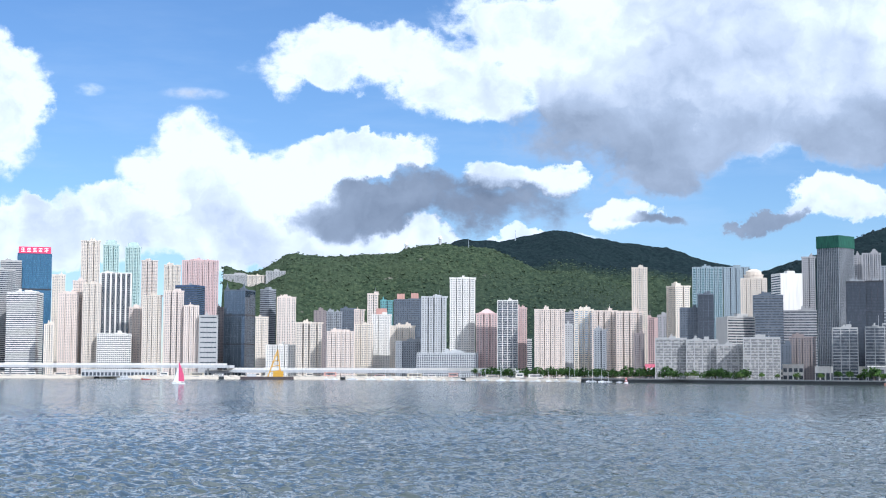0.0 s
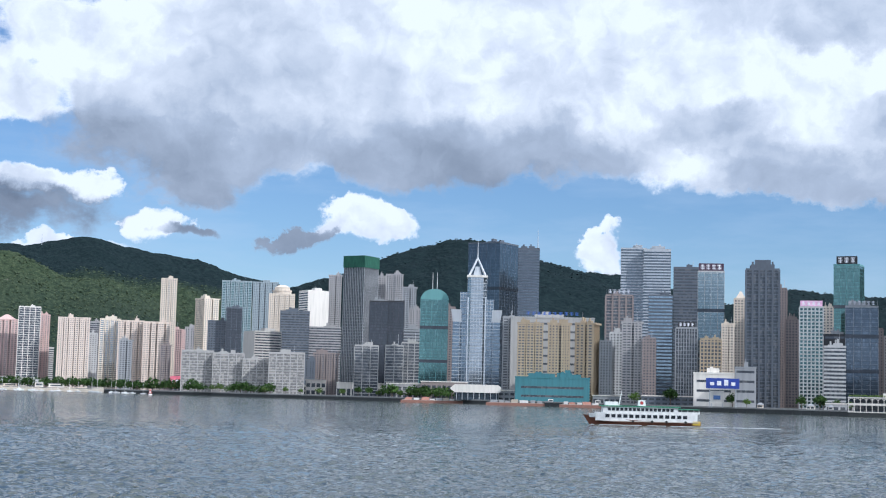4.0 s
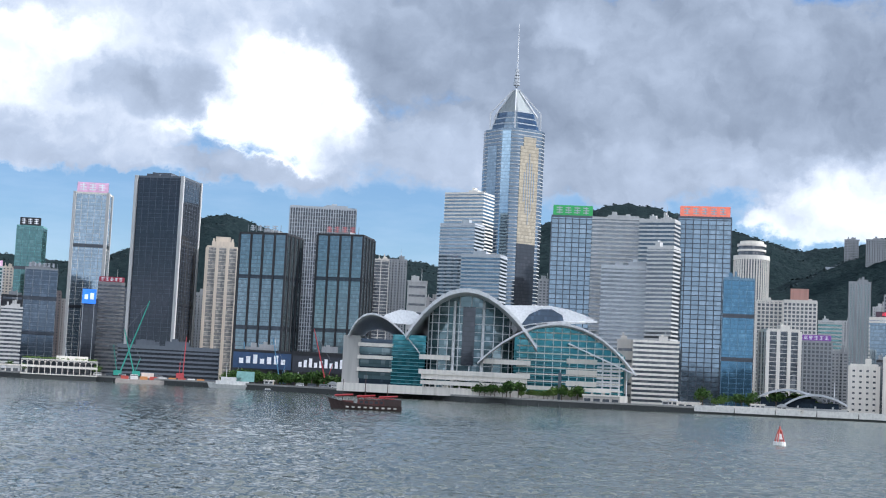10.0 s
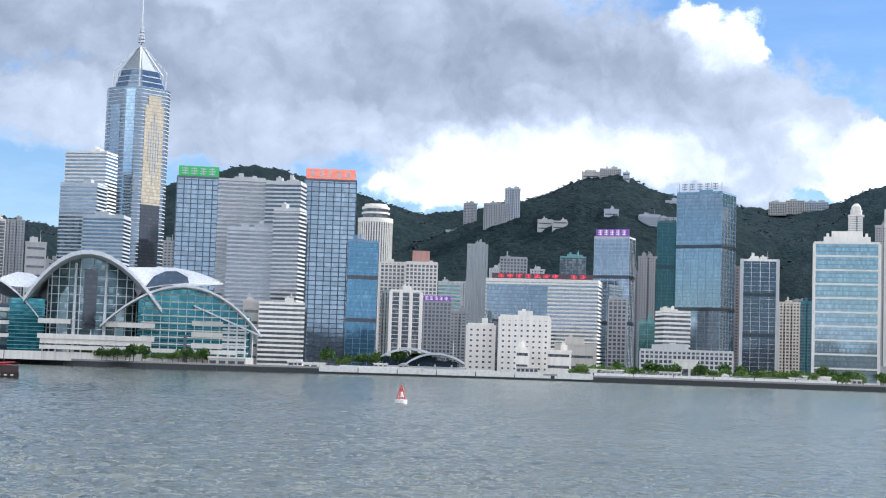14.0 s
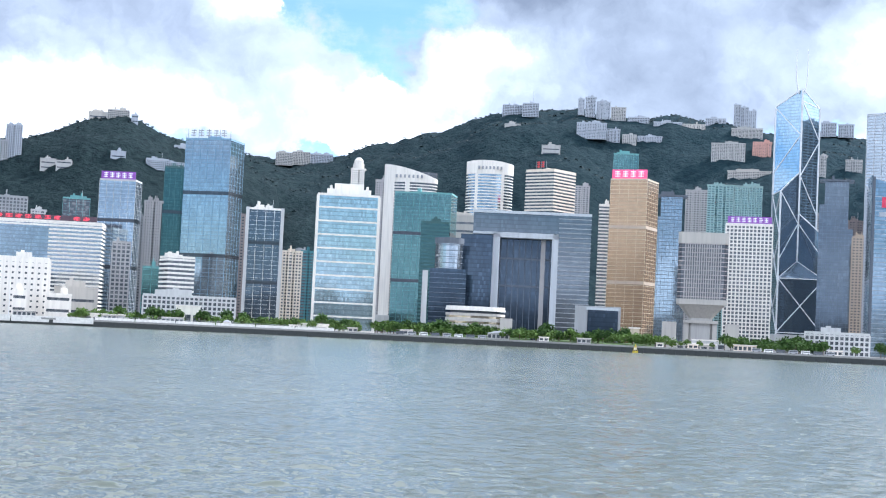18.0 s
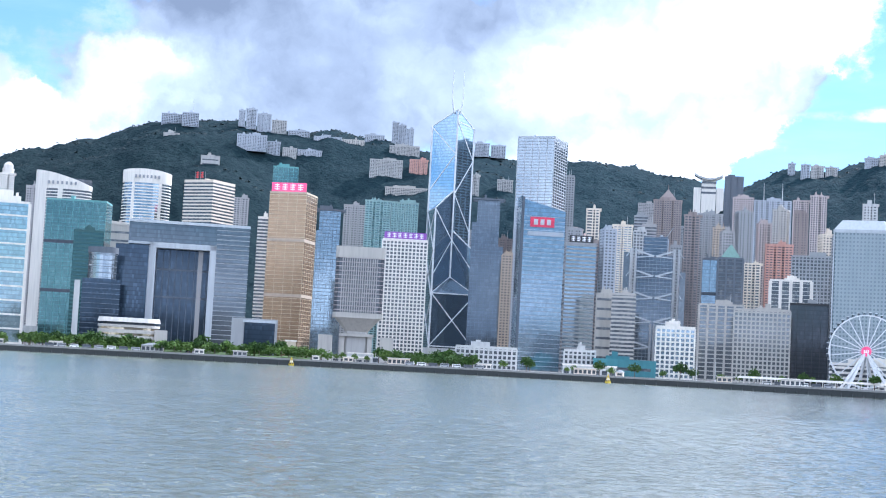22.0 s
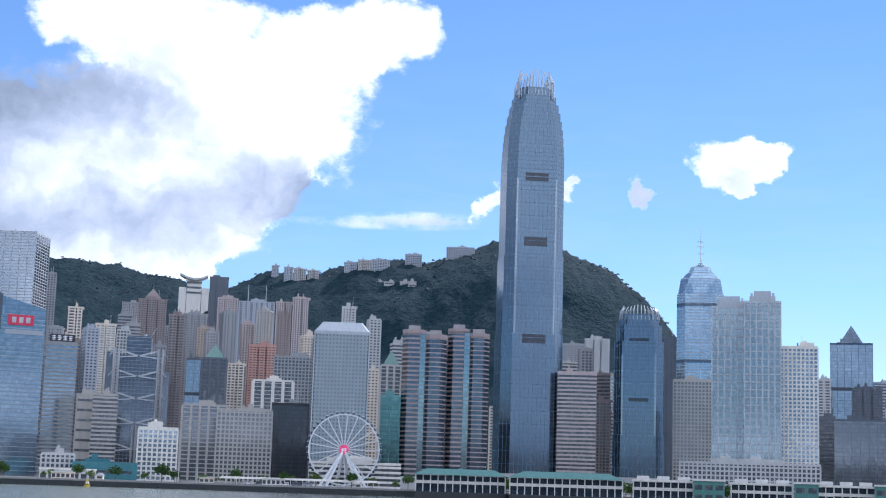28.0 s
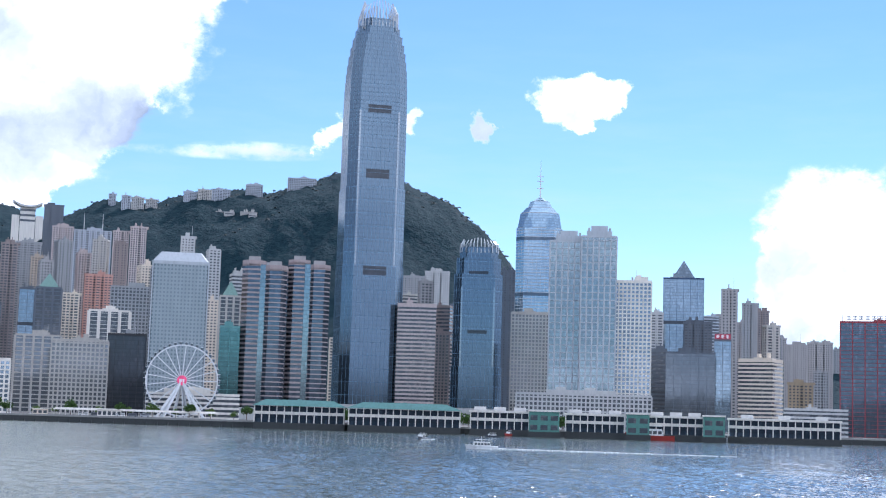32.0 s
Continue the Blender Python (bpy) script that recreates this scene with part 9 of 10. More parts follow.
def junk_boat():
    base = thing("junk_boat", "dark red wooden junk with furled red sails", "junk", *ring(-14.0, 606)[:2], 0, 14.0)
    wood = plain("dark_timber", (0.05, 0.03, 0.028), 0.6)
    part("hull", hull(30, 7, 1.9, 2.6), wood, base)
    part("stern_castle", Mesh().prism([(8, -3.2), (14.6, -2.6), (14.6, 2.6), (8, 3.2)], 1.8, 4.6, 1.05, (-0.5, 0)), wood, base)
    part("deckhouse", Mesh().box(-3, 10, -2.6, 2.6, 1.9, 4.2), plain("timber_red", (0.12, 0.04, 0.035), 0.6), base)
    for i in range(6):
        part("cabin_window", Mesh().box(-2 + i * 2, -0.7 + i * 2, -2.68, -2.4, 2.6, 3.6), glass("dark"), base)
    red = plain("sail_red", (0.30, 0.035, 0.04), 0.85)
    part("awning", Mesh().box(-1, 12, -3, 3, 4.7, 4.95), red, base)
    for i in range(8):
        x = -1 + i * 1.85
        part("awning_post", Mesh().tube((x, -2.9, 1.8), (x, -2.9, 4.7), 0.09, 0.09, 5), wood, base)
    part("stern_rail", Mesh().beam((8, -3.1, 5.4), (14.6, -2.6, 6.0), 0.14), wood, base)
    part("foredeck_house", Mesh().box(-9, -4.5, -2.0, 2.0, 2.2, 3.5), plain("timber_red", (0.12, 0.04, 0.035), 0.6), base)
    for x, h in ((-9, 12), (0, 15), (9, 11)):
        part("mast", Mesh().tube((x, 0, 1.5), (x, 0, h), 0.22, 0.12, 6), wood, base)
        part("furled_sail", Mesh().tube((x - 3.2, 0, 5.2), (x + 4.2, 0, 5.9), 0.5, 0.35, 8), red, base, "furled red sail")
    for i in range(9):
        x = -7.5 + i * 2.4
        part("hull_panel", Mesh().box(x, x + 1.2, -3.75, -3.3, 0.7, 1.3), plain("panel_pale", (0.6, 0.56, 0.5)), base)
    part("bowsprit", Mesh().tube((-14.5, 0, 4.0), (-18, 0, 5.6), 0.2, 0.1, 6), wood, base)


junk_boat()


def channel_buoy(x, y, label, colour, scale=1.0):
    base = thing("channel_buoy", label, "buoy", x, y, 0, 20)
    paint = plain("buoy_" + colour, {"red": (0.55, 0.10, 0.08), "yellow": (0.65, 0.48, 0.04)}[colour], 0.5)
    k = scale
    part("float", Mesh().prism(ellipse(1.7 * k, 1.7 * k, 16), -0.5, 1.0 * k), paint if colour == "yellow" else plain("panel_white", (0.8, 0.79, 0.77)), base)
    for i in range(4):
        a = math.tau * (i + 0.5) / 4
        part("leg", Mesh().beam((1.3 * k * math.cos(a), 1.3 * k * math.sin(a), 1.0 * k), (0.35 * k * math.cos(a), 0.35 * k * math.sin(a), 4.2 * k), 0.28 * k), paint, base)
    part("band_panel", Mesh().prism(ellipse(0.95 * k, 0.95 * k, 10), 1.7 * k, 3.1 * k, 0.6), plain("panel_white", (0.8, 0.79, 0.77)), base)
    part("lantern", Mesh().tube((0, 0, 4.1 * k), (0, 0, 5.1 * k), 0.3 * k, 0.2 * k, 8), paint, base)


channel_buoy(12, 412, "red and white channel buoy on the water", "red")
channel_buoy(*ring(29.5, 1085)[:2], "small yellow marker buoy off the sea wall", "yellow", 1.2)
channel_buoy(*ring(41.6, 1040)[:2], "small yellow marker buoy off the sea wall", "yellow", 1.2)
channel_buoy(*ring(-53.0, 1750)[:2], "distant red marker buoy on the water", "red", 1.4)


def motor_boat(x, y, turn, length, label, colour, trail=0):
    base = thing("motor_boat", label, "boat", x, y, 0, turn)
    k = length / 12
    paint = plain("boat_" + colour, {"white": (0.7, 0.71, 0.72), "red": (0.45, 0.06, 0.05), "dark": (0.06, 0.07, 0.09)}[colour], 0.4)
    part("hull", hull(12 * k, 3.6 * k, 1.1 * k, 0.7 * k), paint, base)
    part("cabin", Mesh().prism([(-3.2 * k, -1.4 * k), (3.5 * k, -1.4 * k), (3.5 * k, 1.4 * k), (-3.2 * k, 1.4 * k)], 1.0 * k, 2.7 * k, 0.88), plain("ship_white", (0.78, 0.78, 0.76), 0.45), base)
    for i in range(5):
        part("cabin_window", Mesh().box((-2.4 + i * 1.15) * k, (-1.6 + i * 1.15) * k, -1.42 * k, -1.2 * k, 1.5 * k, 2.2 * k), glass("dark"), base)
    part("canopy", Mesh().box(-2.2 * k, 3.2 * k, -1.3 * k, 1.3 * k, 3.3 * k, 3.45 * k), plain("ship_white", (0.78, 0.78, 0.76), 0.45), base)
    part("mast", Mesh().tube((0, 0, 2.6 * k), (0, 0, 4.6 * k), 0.1 * k, 0.05 * k, 5), paint, base)
    if trail:
        wake(base, trail, 1.6, int(length))


motor_boat(648, 371, -60 + 70, 11, "dark and white harbour launch heading out", "dark", 14)
motor_boat(501, 261, -63, 12.5, "white harbour launch with long wake", "white", 95)
motor_boat(896, 445, -63 + 50, 13, "red tug boat by the piers", "red")
motor_boat(820, 420, -62 + 10, 9, "small dark launch by the piers", "dark")
motor_boat(*ring(68.8, 1010)[:2], -69, 34, "long white and red fast ferry at its berth", "red", 0)
motor_boat(*ring(71.9, 1060)[:2], -72, 24, "white ferry at its berth", "white", 0)
motor_boat(*ring(-17.7, 1150)[:2], 18, 8, "small dark sampan near the terminal", "dark")
motor_boat(*ring(-72.0, 2250)[:2], 70, 22, "white motor yacht near the far shore", "white")
motor_boat(*ring(-71.2, 2200)[:2], 70, 14, "small red boat near the far shore", "red")


def work_ship():
    base = thing("work_vessel", "white and turquoise survey vessel moored at the wall", "ship", *ring(-19.0, 1196)[:2], 0, 19)
    part("hull", hull(42, 10, 3, 1.6), plain("hull_white", (0.68, 0.68, 0.66), 0.4), base)
    white = plain("ship_white", (0.78, 0.78, 0.76), 0.45)
    for x0, x1, z0, z1 in ((-14, 12, 3, 6), (-10, 6, 6, 9), (2, 16, 6, 14)):
        part("superstructure", Mesh().box(x0, x1, -4.5, 4.5, z0, z1), white if x0 < 0 else plain("ship_turquoise", (0.30, 0.55, 0.52)), base)
    part("mast", Mesh().tube((-6, 0, 9), (-6, 0, 20), 0.3, 0.1, 6), white, base)


work_ship()


def crane_barge():
    base = thing("crane_barge", "dark barge carrying a yellow lattice crane", "barge", *ring(-66.7, 2330)[:2], 0, 66.7)
    part("hull", Mesh().prism([(-40, -9), (38, -9), (42, 0), (38, 9), (-40, 9)], -0.5, 4.5), plain("barge_dark", (0.07, 0.05, 0.05)), base)
    yellow = plain("crane_yellow", (0.62, 0.34, 0.03), 0.5)
    for s in (-1, 1):
        part("frame_leg", Mesh().beam((12 + s * 10, 0, 4), (17, 0, 46), 1.8), yellow, base)
    for z in (12, 20, 28, 36):
        part("frame_tie", Mesh().beam((12 - 9 * (1 - z / 46), 0, z), (22 - 4 * z / 46, 0, z + 2), 1.2), yellow, base)
    part("cab", Mesh().box(10, 26, -5, 5, 4.5, 13), yellow, base)
    part("deck_house", Mesh().box(-30, -16, -5, 5, 4.5, 9), wall("pale"), base)


crane_barge()


def sail_boat(az, far, label, sail, mast, group=""):
    base = thing("sailing_boat", label, "boat", *ring(az, far)[:2], 0, -az + 20, group=group)
    white = plain("ship_white", (0.78, 0.78, 0.76), 0.45)
    part("hull", hull(mast * 0.62, mast * 0.17, 1.3, 0.6), white, base)
    part("cabin", Mesh().box(-2, 2.4, -1, 1, 1.2, 2.2), white, base)
    part("mast", Mesh().tube((0, 0, 1), (0, 0, mast), 0.22, 0.12, 6), white, base)
    part("boom", Mesh().tube((0, 0, 2.4), (mast * 0.25, 0, 2.5), 0.14, 0.1, 5), white, base)
    if sail:
        m = Mesh()
        for i in range(7):
            z0, z1 = 2.4 + (mast - 3) * i / 7, 2.4 + (mast - 3) * (i + 1) / 7
            w0, w1 = (mast * 0.28) * (1 - (i / 7) ** 1.7), (mast * 0.28) * (1 - ((i + 1) / 7) ** 1.7)
            m.prism([(0.2, -0.05), (w0 + 0.2, -0.05 + 0.25), (w0 + 0.2, 0.35), (0.2, 0.05)], z0, z1, 1.0)
        part("main_sail", m, plain("sail_pink", (0.62, 0.08, 0.18), 0.8), base, "bright pink mainsail")
        part("jib", Mesh().prism([(-0.3, -0.05), (-0.3, 0.05), (-mast * 0.24, 0.05), (-mast * 0.24, -0.05)][::-1], 2, mast * 0.8, 0.05), white, base, "white jib")
    return base


sail_boat(-70.0, 1451, "small sailing boat with a bright pink sail", True, 21)
marina = sail_boat(-62.0, 2260, "moored white yacht with bare mast", False, 20, "moored yachts")
rng = random.Random(4)
for k in range(34):
    a = -64.5 + 11.5 * (k + rng.random()) / 34
    x, y, _ = ring(a, shore(a) - rng.uniform(12, 60))
    copy_thing(marina, pose(x, y, 0, 0, 0, rng.uniform(20, 110)) @ Matrix.Scale(rng.uniform(0.6, 1.25), 4))


# ---- cranes, viaduct and shore works ----
def boom_crane(x, y, turn, reach, height, label, colour):
    base = thing("crawler_crane", label, "crane", x, y, GROUND, turn)
    paint = plain("crane_" + colour, {"green": (0.05, 0.36, 0.28), "red": (0.45, 0.06, 0.07), "blue": (0.10, 0.25, 0.40), "grey": (0.3, 0.32, 0.34)}[colour], 0.5)
    part("crawler", Mesh().box(-4, 4, -3, 3, 0, 2), plain("rubber", (0.02, 0.02, 0.02)), base)
    part("cab", Mesh().box(-3.5, 3, -2.2, 2.2, 2, 6), paint, base)
    boom = Mesh()
    tip = Vector((reach, 0, height))
    foot = Vector((2 if reach > 0 else -2, 0, 4))
    for oy, oz in ((-1.2, 0), (1.2, 0), (-0.6, 2.2), (0.6, 2.2)):
        boom.beam(foot + Vector((0, oy, oz)), tip + Vector((0, oy * 0.3, oz * 0.3)), 0.5)
    n = 12
    for i in range(n):
        a, b = foot.lerp(tip, i / n), foot.lerp(tip, (i + 1) / n)
        k = 1 - i / n
        boom.beam(a + Vector((0, -1.2 * k, 0)), b + Vector((0, 1.2 * k, 2.0 * k)), 0.32)
        boom.beam(a + Vector((0, 1.2 * k, 2.0 * k)), b + Vector((0, -1.2 * k, 0)), 0.32)
    part("boom", boom, paint, base)
    part("mast", Mesh().beam((-1, 0, 6), (-reach * 0.22, 0, height * 0.42), 0.5), paint, base)
    part("stay", Mesh().beam((-reach * 0.22, 0, height * 0.42), tip, 0.18), plain("steel_grey", (0.25, 0.26, 0.27), 0.5, 0.6), base)


ferry_pier(840, 577, -55.5, 61, "green roofed ferry pier with white colonnade")
ferry_pier(868, 511, -59.5, 75, "green roofed ferry pier with white colonnade")
for x, y, turn, w in ((901, 456, -63.2, 40), (932, 400, -66.8, 40), (957, 352, -69.8, 37), (998, 290, -73.8, 74)):
    ferry_pier(x, y, turn, w, "low white two-storey ferry pier", "white")
for x, y, turn, w in ((905, 425, -64.9, 20), (934, 370, -68.4, 15), (956, 325, -71.3, 14)):
    solid_block("pier_office", "green clad block at the pier end", x, y, turn, w, 16, 14, plain("pier_green", (0.09, 0.24, 0.20), 0.5))
    base = thing("pier_deck", "dark piled deck under a pier office", "pier", x, y, 0, turn)
    part("pile_deck", Mesh().box(-w / 2 - 1, w / 2 + 1, -9, 14, -1.5, GROUND - 0.5), plain("wet_sea_wall", (0.07, 0.075, 0.075), 0.8), base)


def arcade_pier(x, y, turn, length, label):
    """Open two-storey pier: white slabs on slim columns, round arches above, planted roof."""
    base = thing("ferry_pier", label, "pier", x, y, 0, turn, group="ferry piers")
    h, white = length / 2, wall("white")
    part("pile_deck", Mesh().box(-h, h, -10, 12, -1.5, 3.6), plain("wet_sea_wall", (0.07, 0.075, 0.075), 0.8), base)
    part("core", Mesh().box(-h + 4, h - 4, -2, 9, 3.6, 15), glass("dark"), base)
    for z, name in ((3.6, "lower_slab"), (9.4, "upper_slab"), (15.4, "roof_slab")):
        part(name, Mesh().box(-h - 0.6, h + 0.6, -10.4, 12, z, z + 0.8), white, base)
    n = round(length / 4.5)
    span = length / n
    for i in range(n + 1):
        px = -h + span * i
        part("column", Mesh().box(px - 0.3, px + 0.3, -10, -9.4, 4.0, 15.4), white, base)
        if i < n:
            arch = Mesh()
            pts = [(px + span / 2 - span / 2 * math.cos(math.pi * k / 8), 12.6 + span * 0.55 * math.sin(math.pi * k / 8)) for k in range(9)]
            for (ax, az), (bx, bz) in zip(pts, pts[1:]):
                arch.beam((ax, -9.7, az), (bx, -9.7, bz), 0.5, 0.5)
            part("arch", arch, white, base)
            part("balustrade", Mesh().box(px + 0.3, px + span - 0.3, -10.1, -9.9, 10.2, 11.2), white, base)
    part("roof_house", Mesh().box(-h * 0.1, h * 0.75, -3, 8, 16.2, 19.6), white, base)
    rng = random.Random(5)
    hedge = Mesh()
    for i in range(260):
        px, py, pz, s = rng.uniform(-h, h), rng.uniform(-9, 6), 16.3 + rng.random() * 1.2, rng.uniform(0.4, 0.9)
        k = len(hedge.v)
        hedge.v += [(px - s, py, pz), (px, py - s, pz + s * 0.6), (px + s, py, pz + 0.2), (px, py + s, pz + s)]
        hedge.f.append((k, k + 1, k + 2, k + 3))
    part("roof_planting", hedge, LEAVES[1], base, "green roof planting", kind="stuff")


arcade_pier(-547, 1150, 25.1, 60, "white arcaded ferry pier with planted roof")


def deck_barge(az, off, length, label):
    """Long flat work barge moored along the wall, with stacked material."""
    x, y, _ = ring(az, shore(az) - off)
    base = thing("work_barge", label, "barge", x, y, 0, -az)
    h = length / 2
    part("hull", Mesh().prism([(-h, -6), (h - 3, -6), (h, 0), (h - 3, 6), (-h, 6)], -0.5, 2.6), plain("barge_rust", (0.30, 0.15, 0.11), 0.8), base)
    part("deck", Mesh().box(-h + 1, h - 4, -5.4, 5.4, 2.6, 3.0), plain("barge_pale", (0.45, 0.40, 0.36)), base)
    rng = random.Random(int(abs(az) * 10))
    px = -h + 4
    while px < h - 12:
        w, t = rng.uniform(4, 9), rng.uniform(1.0, 3.2)
        tone = rng.choice((("stack_white", (0.68, 0.67, 0.64)), ("stack_salmon", (0.55, 0.27, 0.20)), ("stack_sand", (0.48, 0.42, 0.33)), ("stack_grey", (0.32, 0.33, 0.34))))
        part("stack", Mesh().prism([(px, -4.4), (px + w, -4.4), (px + w, 1), (px, 1)], 3.0, 3.0 + t, 0.96 if w > 6 else 1.0), plain(*tone), base)
        px += w + rng.uniform(0.5, 3.0)
    part("deck_house", Mesh().box(h - 11, h - 6, -3, 3, 3.0, 7.4), wall("white"), base)
    part("deck_house_window", Mesh().box(h - 10.4, h - 6.6, -3.08, -2.8, 5.2, 6.6), glass("dark"), base)


deck_barge(-41.9, 14, 92, "long low barge stacked with pale and salmon materials")
deck_barge(-38.9, 12, 74, "long low barge with rusty deck and white cabin")
deck_barge(-36.6, 10, 46, "short rusty barge moored at the ferry basin")


def pointed_hall():
    """White canopy hall with pointed ends on grey posts."""
    base = thing("pointed_hall", "white canopy hall with pointed ends by the sea wall", "hall", *ring(-40.7, 1585)[:2], GROUND, 40.7)
    roof = Mesh()
    outline = [(-27, 12), (-22, 16.5), (24, 16.5), (27, 14), (27, 10), (24, 8), (-22, 8)]
    n = len(outline)
    roof.v = [(px, -6, pz) for px, pz in outline] + [(px, 6, pz) for px, pz in outline]
    roof.f = [tuple(range(n))[::-1], tuple(range(n, 2 * n))] + [(i, (i + 1) % n, n + (i + 1) % n, n + i) for i in range(n)]
    part("canopy", roof, wall("white"), base)
    part("body", Mesh().box(-22, 24, -4, 5, 0, 8), glass("slategl"), base)
    for px in range(-20, 25, 6):
        part("post", Mesh().box(px - 0.4, px + 0.4, -5.4, -4.6, 0, 8), wall("grey"), base)


pointed_hall()
for az, inland, w, h, paint, label in ((-43.0, 60, 66, 17, "taupe", "low dark brown shore block with strip windows"), (-41.9, 70, 52, 20, "brown", "low brown shore block with strip windows"),
                                       (-39.4, 55, 60, 12, "grey", "low grey shore depot with strip windows"), (-33.4, 40, 50, 10, "slate", "low dark shore depot with strip windows")):
    x, y, _ = ring(az, shore(az) + inland)
    solid_block("shore_block", label, x, y, -az, w, 18, h, wall(paint), 2)


def vault_pier():
    base = thing("pier_building", "low pier building with two dark arched fronts", "building", 40, 1100, 0, -2.0)
    pale = plain("pale_arch", (0.50, 0.52, 0.55), 0.5)
    part("front_arch", shell([(-27, 12.5), (-3, 20.5), (22, 13)], -8, 14, 1.6), pale, base)
    part("front_arch", shell([(-8, 7.5), (14, 17.5), (38, 11)], -14, 10, 1.5), pale, base)
    part("dark_front", Mesh().box(-22, 16, -6, 12, GROUND, 14), glass("deepblue"), base)
    part("dark_front", Mesh().box(2, 32, -11, 8, GROUND, 11.5), glass("deepblue"), base)
    part("plinth", Mesh().box(-27, 38, -13, 14, 2, 7.5), wall("pale"), base)
    for x in (-20, -8, 4, 16, 28):
        part("buttress", Mesh().box(x - 0.6, x + 0.6, -14, -11, 3, 9), wall("pale"), base)


vault_pier()

for a0, a1, far, z, label in ((-78.5, -68.0, 40, 20, "long pale expressway viaduct along the far shore"), (-68.0, -57.0, 55, 13, "grey expressway viaduct along the far shore")):
    mid = (a0 + a1) / 2
    base = thing("viaduct", label, "viaduct", 0, 0, 0, 0)
    a = a0
    while a < a1 - 0.1:
        b = min(a + 1.2, a1)
        p, q = ring(a, shore(a) + far, z), ring(b, shore(b) + far, z)
        deck = part("deck", Mesh().beam(p, q, 4.4, 18), wall("pale"), base)
        part("parapet", Mesh().beam(Vector(p) + Vector((0, -9, 3.4)), Vector(q) + Vector((0, -9, 3.4)), 4.0, 0.8), wall("white"), deck)
        part("pier", Mesh().tube((p[0], p[1], GROUND), (p[0], p[1], z - 1), 1.6, 1.4, 8), wall("stone"), base)
        a = b


def shore_bank(a0, a1, seed):
    """Uneven sandy rubble bank in front of the sea wall."""
    rng = random.Random(seed)
    sand = plain("sandy_rubble", (0.56, 0.49, 0.39), 0.95)
    span = np.linspace(a0, a1, 40)
    rows = [[ring(v, shore(v) + k, z if not i else z + rng.uniform(-0.9, 1.1)) for v in span][::-1] for i, (k, z) in enumerate(((-9, -0.8), (-4, 3.0), (1, 5.2), (12, 5.6)))]
    tagged(new("shore_bank", Mesh().sheet(rows).data("shore_bank", sand)), "sunlit sandy rubble bank below the expressway", "bank", kind="structure")


for k in range(5):
    shore_bank(-77.5 + 4.6 * k, -73.1 + 4.6 * k, k)
rng = random.Random(8)
for k in range(22):
    az = -77.3 + 1.0 * k + rng.uniform(-0.3, 0.3)
    paint, shade = rng.choice((("white", "white"), ("cream", "cream"), ("salmon", "rusty red"), ("pale", "grey"), ("gold", "ochre")))
    x, y, _ = ring(az, shore(az) + 18)
    w, h = rng.uniform(8, 24), rng.uniform(4, 8)
    box = thing("site_hut", shade + " site hut on the shore works", "hut", x, y, GROUND, -az, group="site huts")
    part("body", Mesh().box(-w / 2, w / 2, -3, 3, 0, h), wall(paint), box)
    part("roof", Mesh().box(-w / 2 - 0.4, w / 2 + 0.4, -3.4, 3.4, h, h + 0.5), wall("pale"), box)
    part("strip_window", Mesh().box(-w * 0.38, w * 0.38, -3.1, -2.8, h * 0.45, h * 0.8), glass("dark"), box)
solid_block("low_building", "long pale shed under the viaduct", -2380, 765, 72.2, 120, 14, 12, wall("pale"), 1)
solid_block("low_building", "long grey shed under the viaduct", -2300, 930, 68.0, 90, 14, 11, wall("grey"), 1)
for az, far, z, h, label in ((-60.1, 4280, 385, 20, "white dome on a hilltop radio station"), (-61.4, 4290, 372, 14, "small hilltop radio hut")):
    base = thing("radio_station", label, "building", *ring(az, far)[:2], z - 10, -az)
    part("tower", Mesh().tube((0, 0, 0), (0, 0, h), 5, 4, 10), wall("pale"), base)
    part("dome", Mesh().prism(ellipse(6, 6, 14), h, h + 5, 0.9).prism(ellipse(5.4, 5.4, 14), h + 5, h + 9, 0.4), wall("white"), base)
for az, far, z, h in ((-59.0, 4290, 378, 36), (-57.2, 4700, 440, 34), (-49.6, 4720, 352, 24), (25.2, 3440, 540, 40), (9.0, 2950, 382, 26), (12.0, 3000, 352, 30), (12.25, 3000, 350, 26)):
    base = thing("radio_mast", "thin steel radio mast on the ridge", "mast", *ring(az, far)[:2], z - 12, 0, group="radio masts")
    part("mast", Mesh().tube((0, 0, 0), (0, 0, h), 1.0, 0.4, 5), GREY_STEEL, base)


def billboard_block():
    base = solid_block("billboard_building", "brown shore building with a large pink billboard", -1650, 1300, 51.8, 40, 16, 20, wall("brown"), 1)
    part("billboard", Mesh().box(-19, 4, -9.2, -8.4, 5, 21), lit("billboard_pink", (0.70, 0.16, 0.22), 0.2), base, "large pink billboard")
    for i in range(4):
        part("billboard_bar", Mesh().box(-16.5 + i * 5, -13 + i * 5, -9.5, -9.1, 9, 16), lit("sign_pale_bars", (0.8, 0.8, 0.82), 0.25), base)


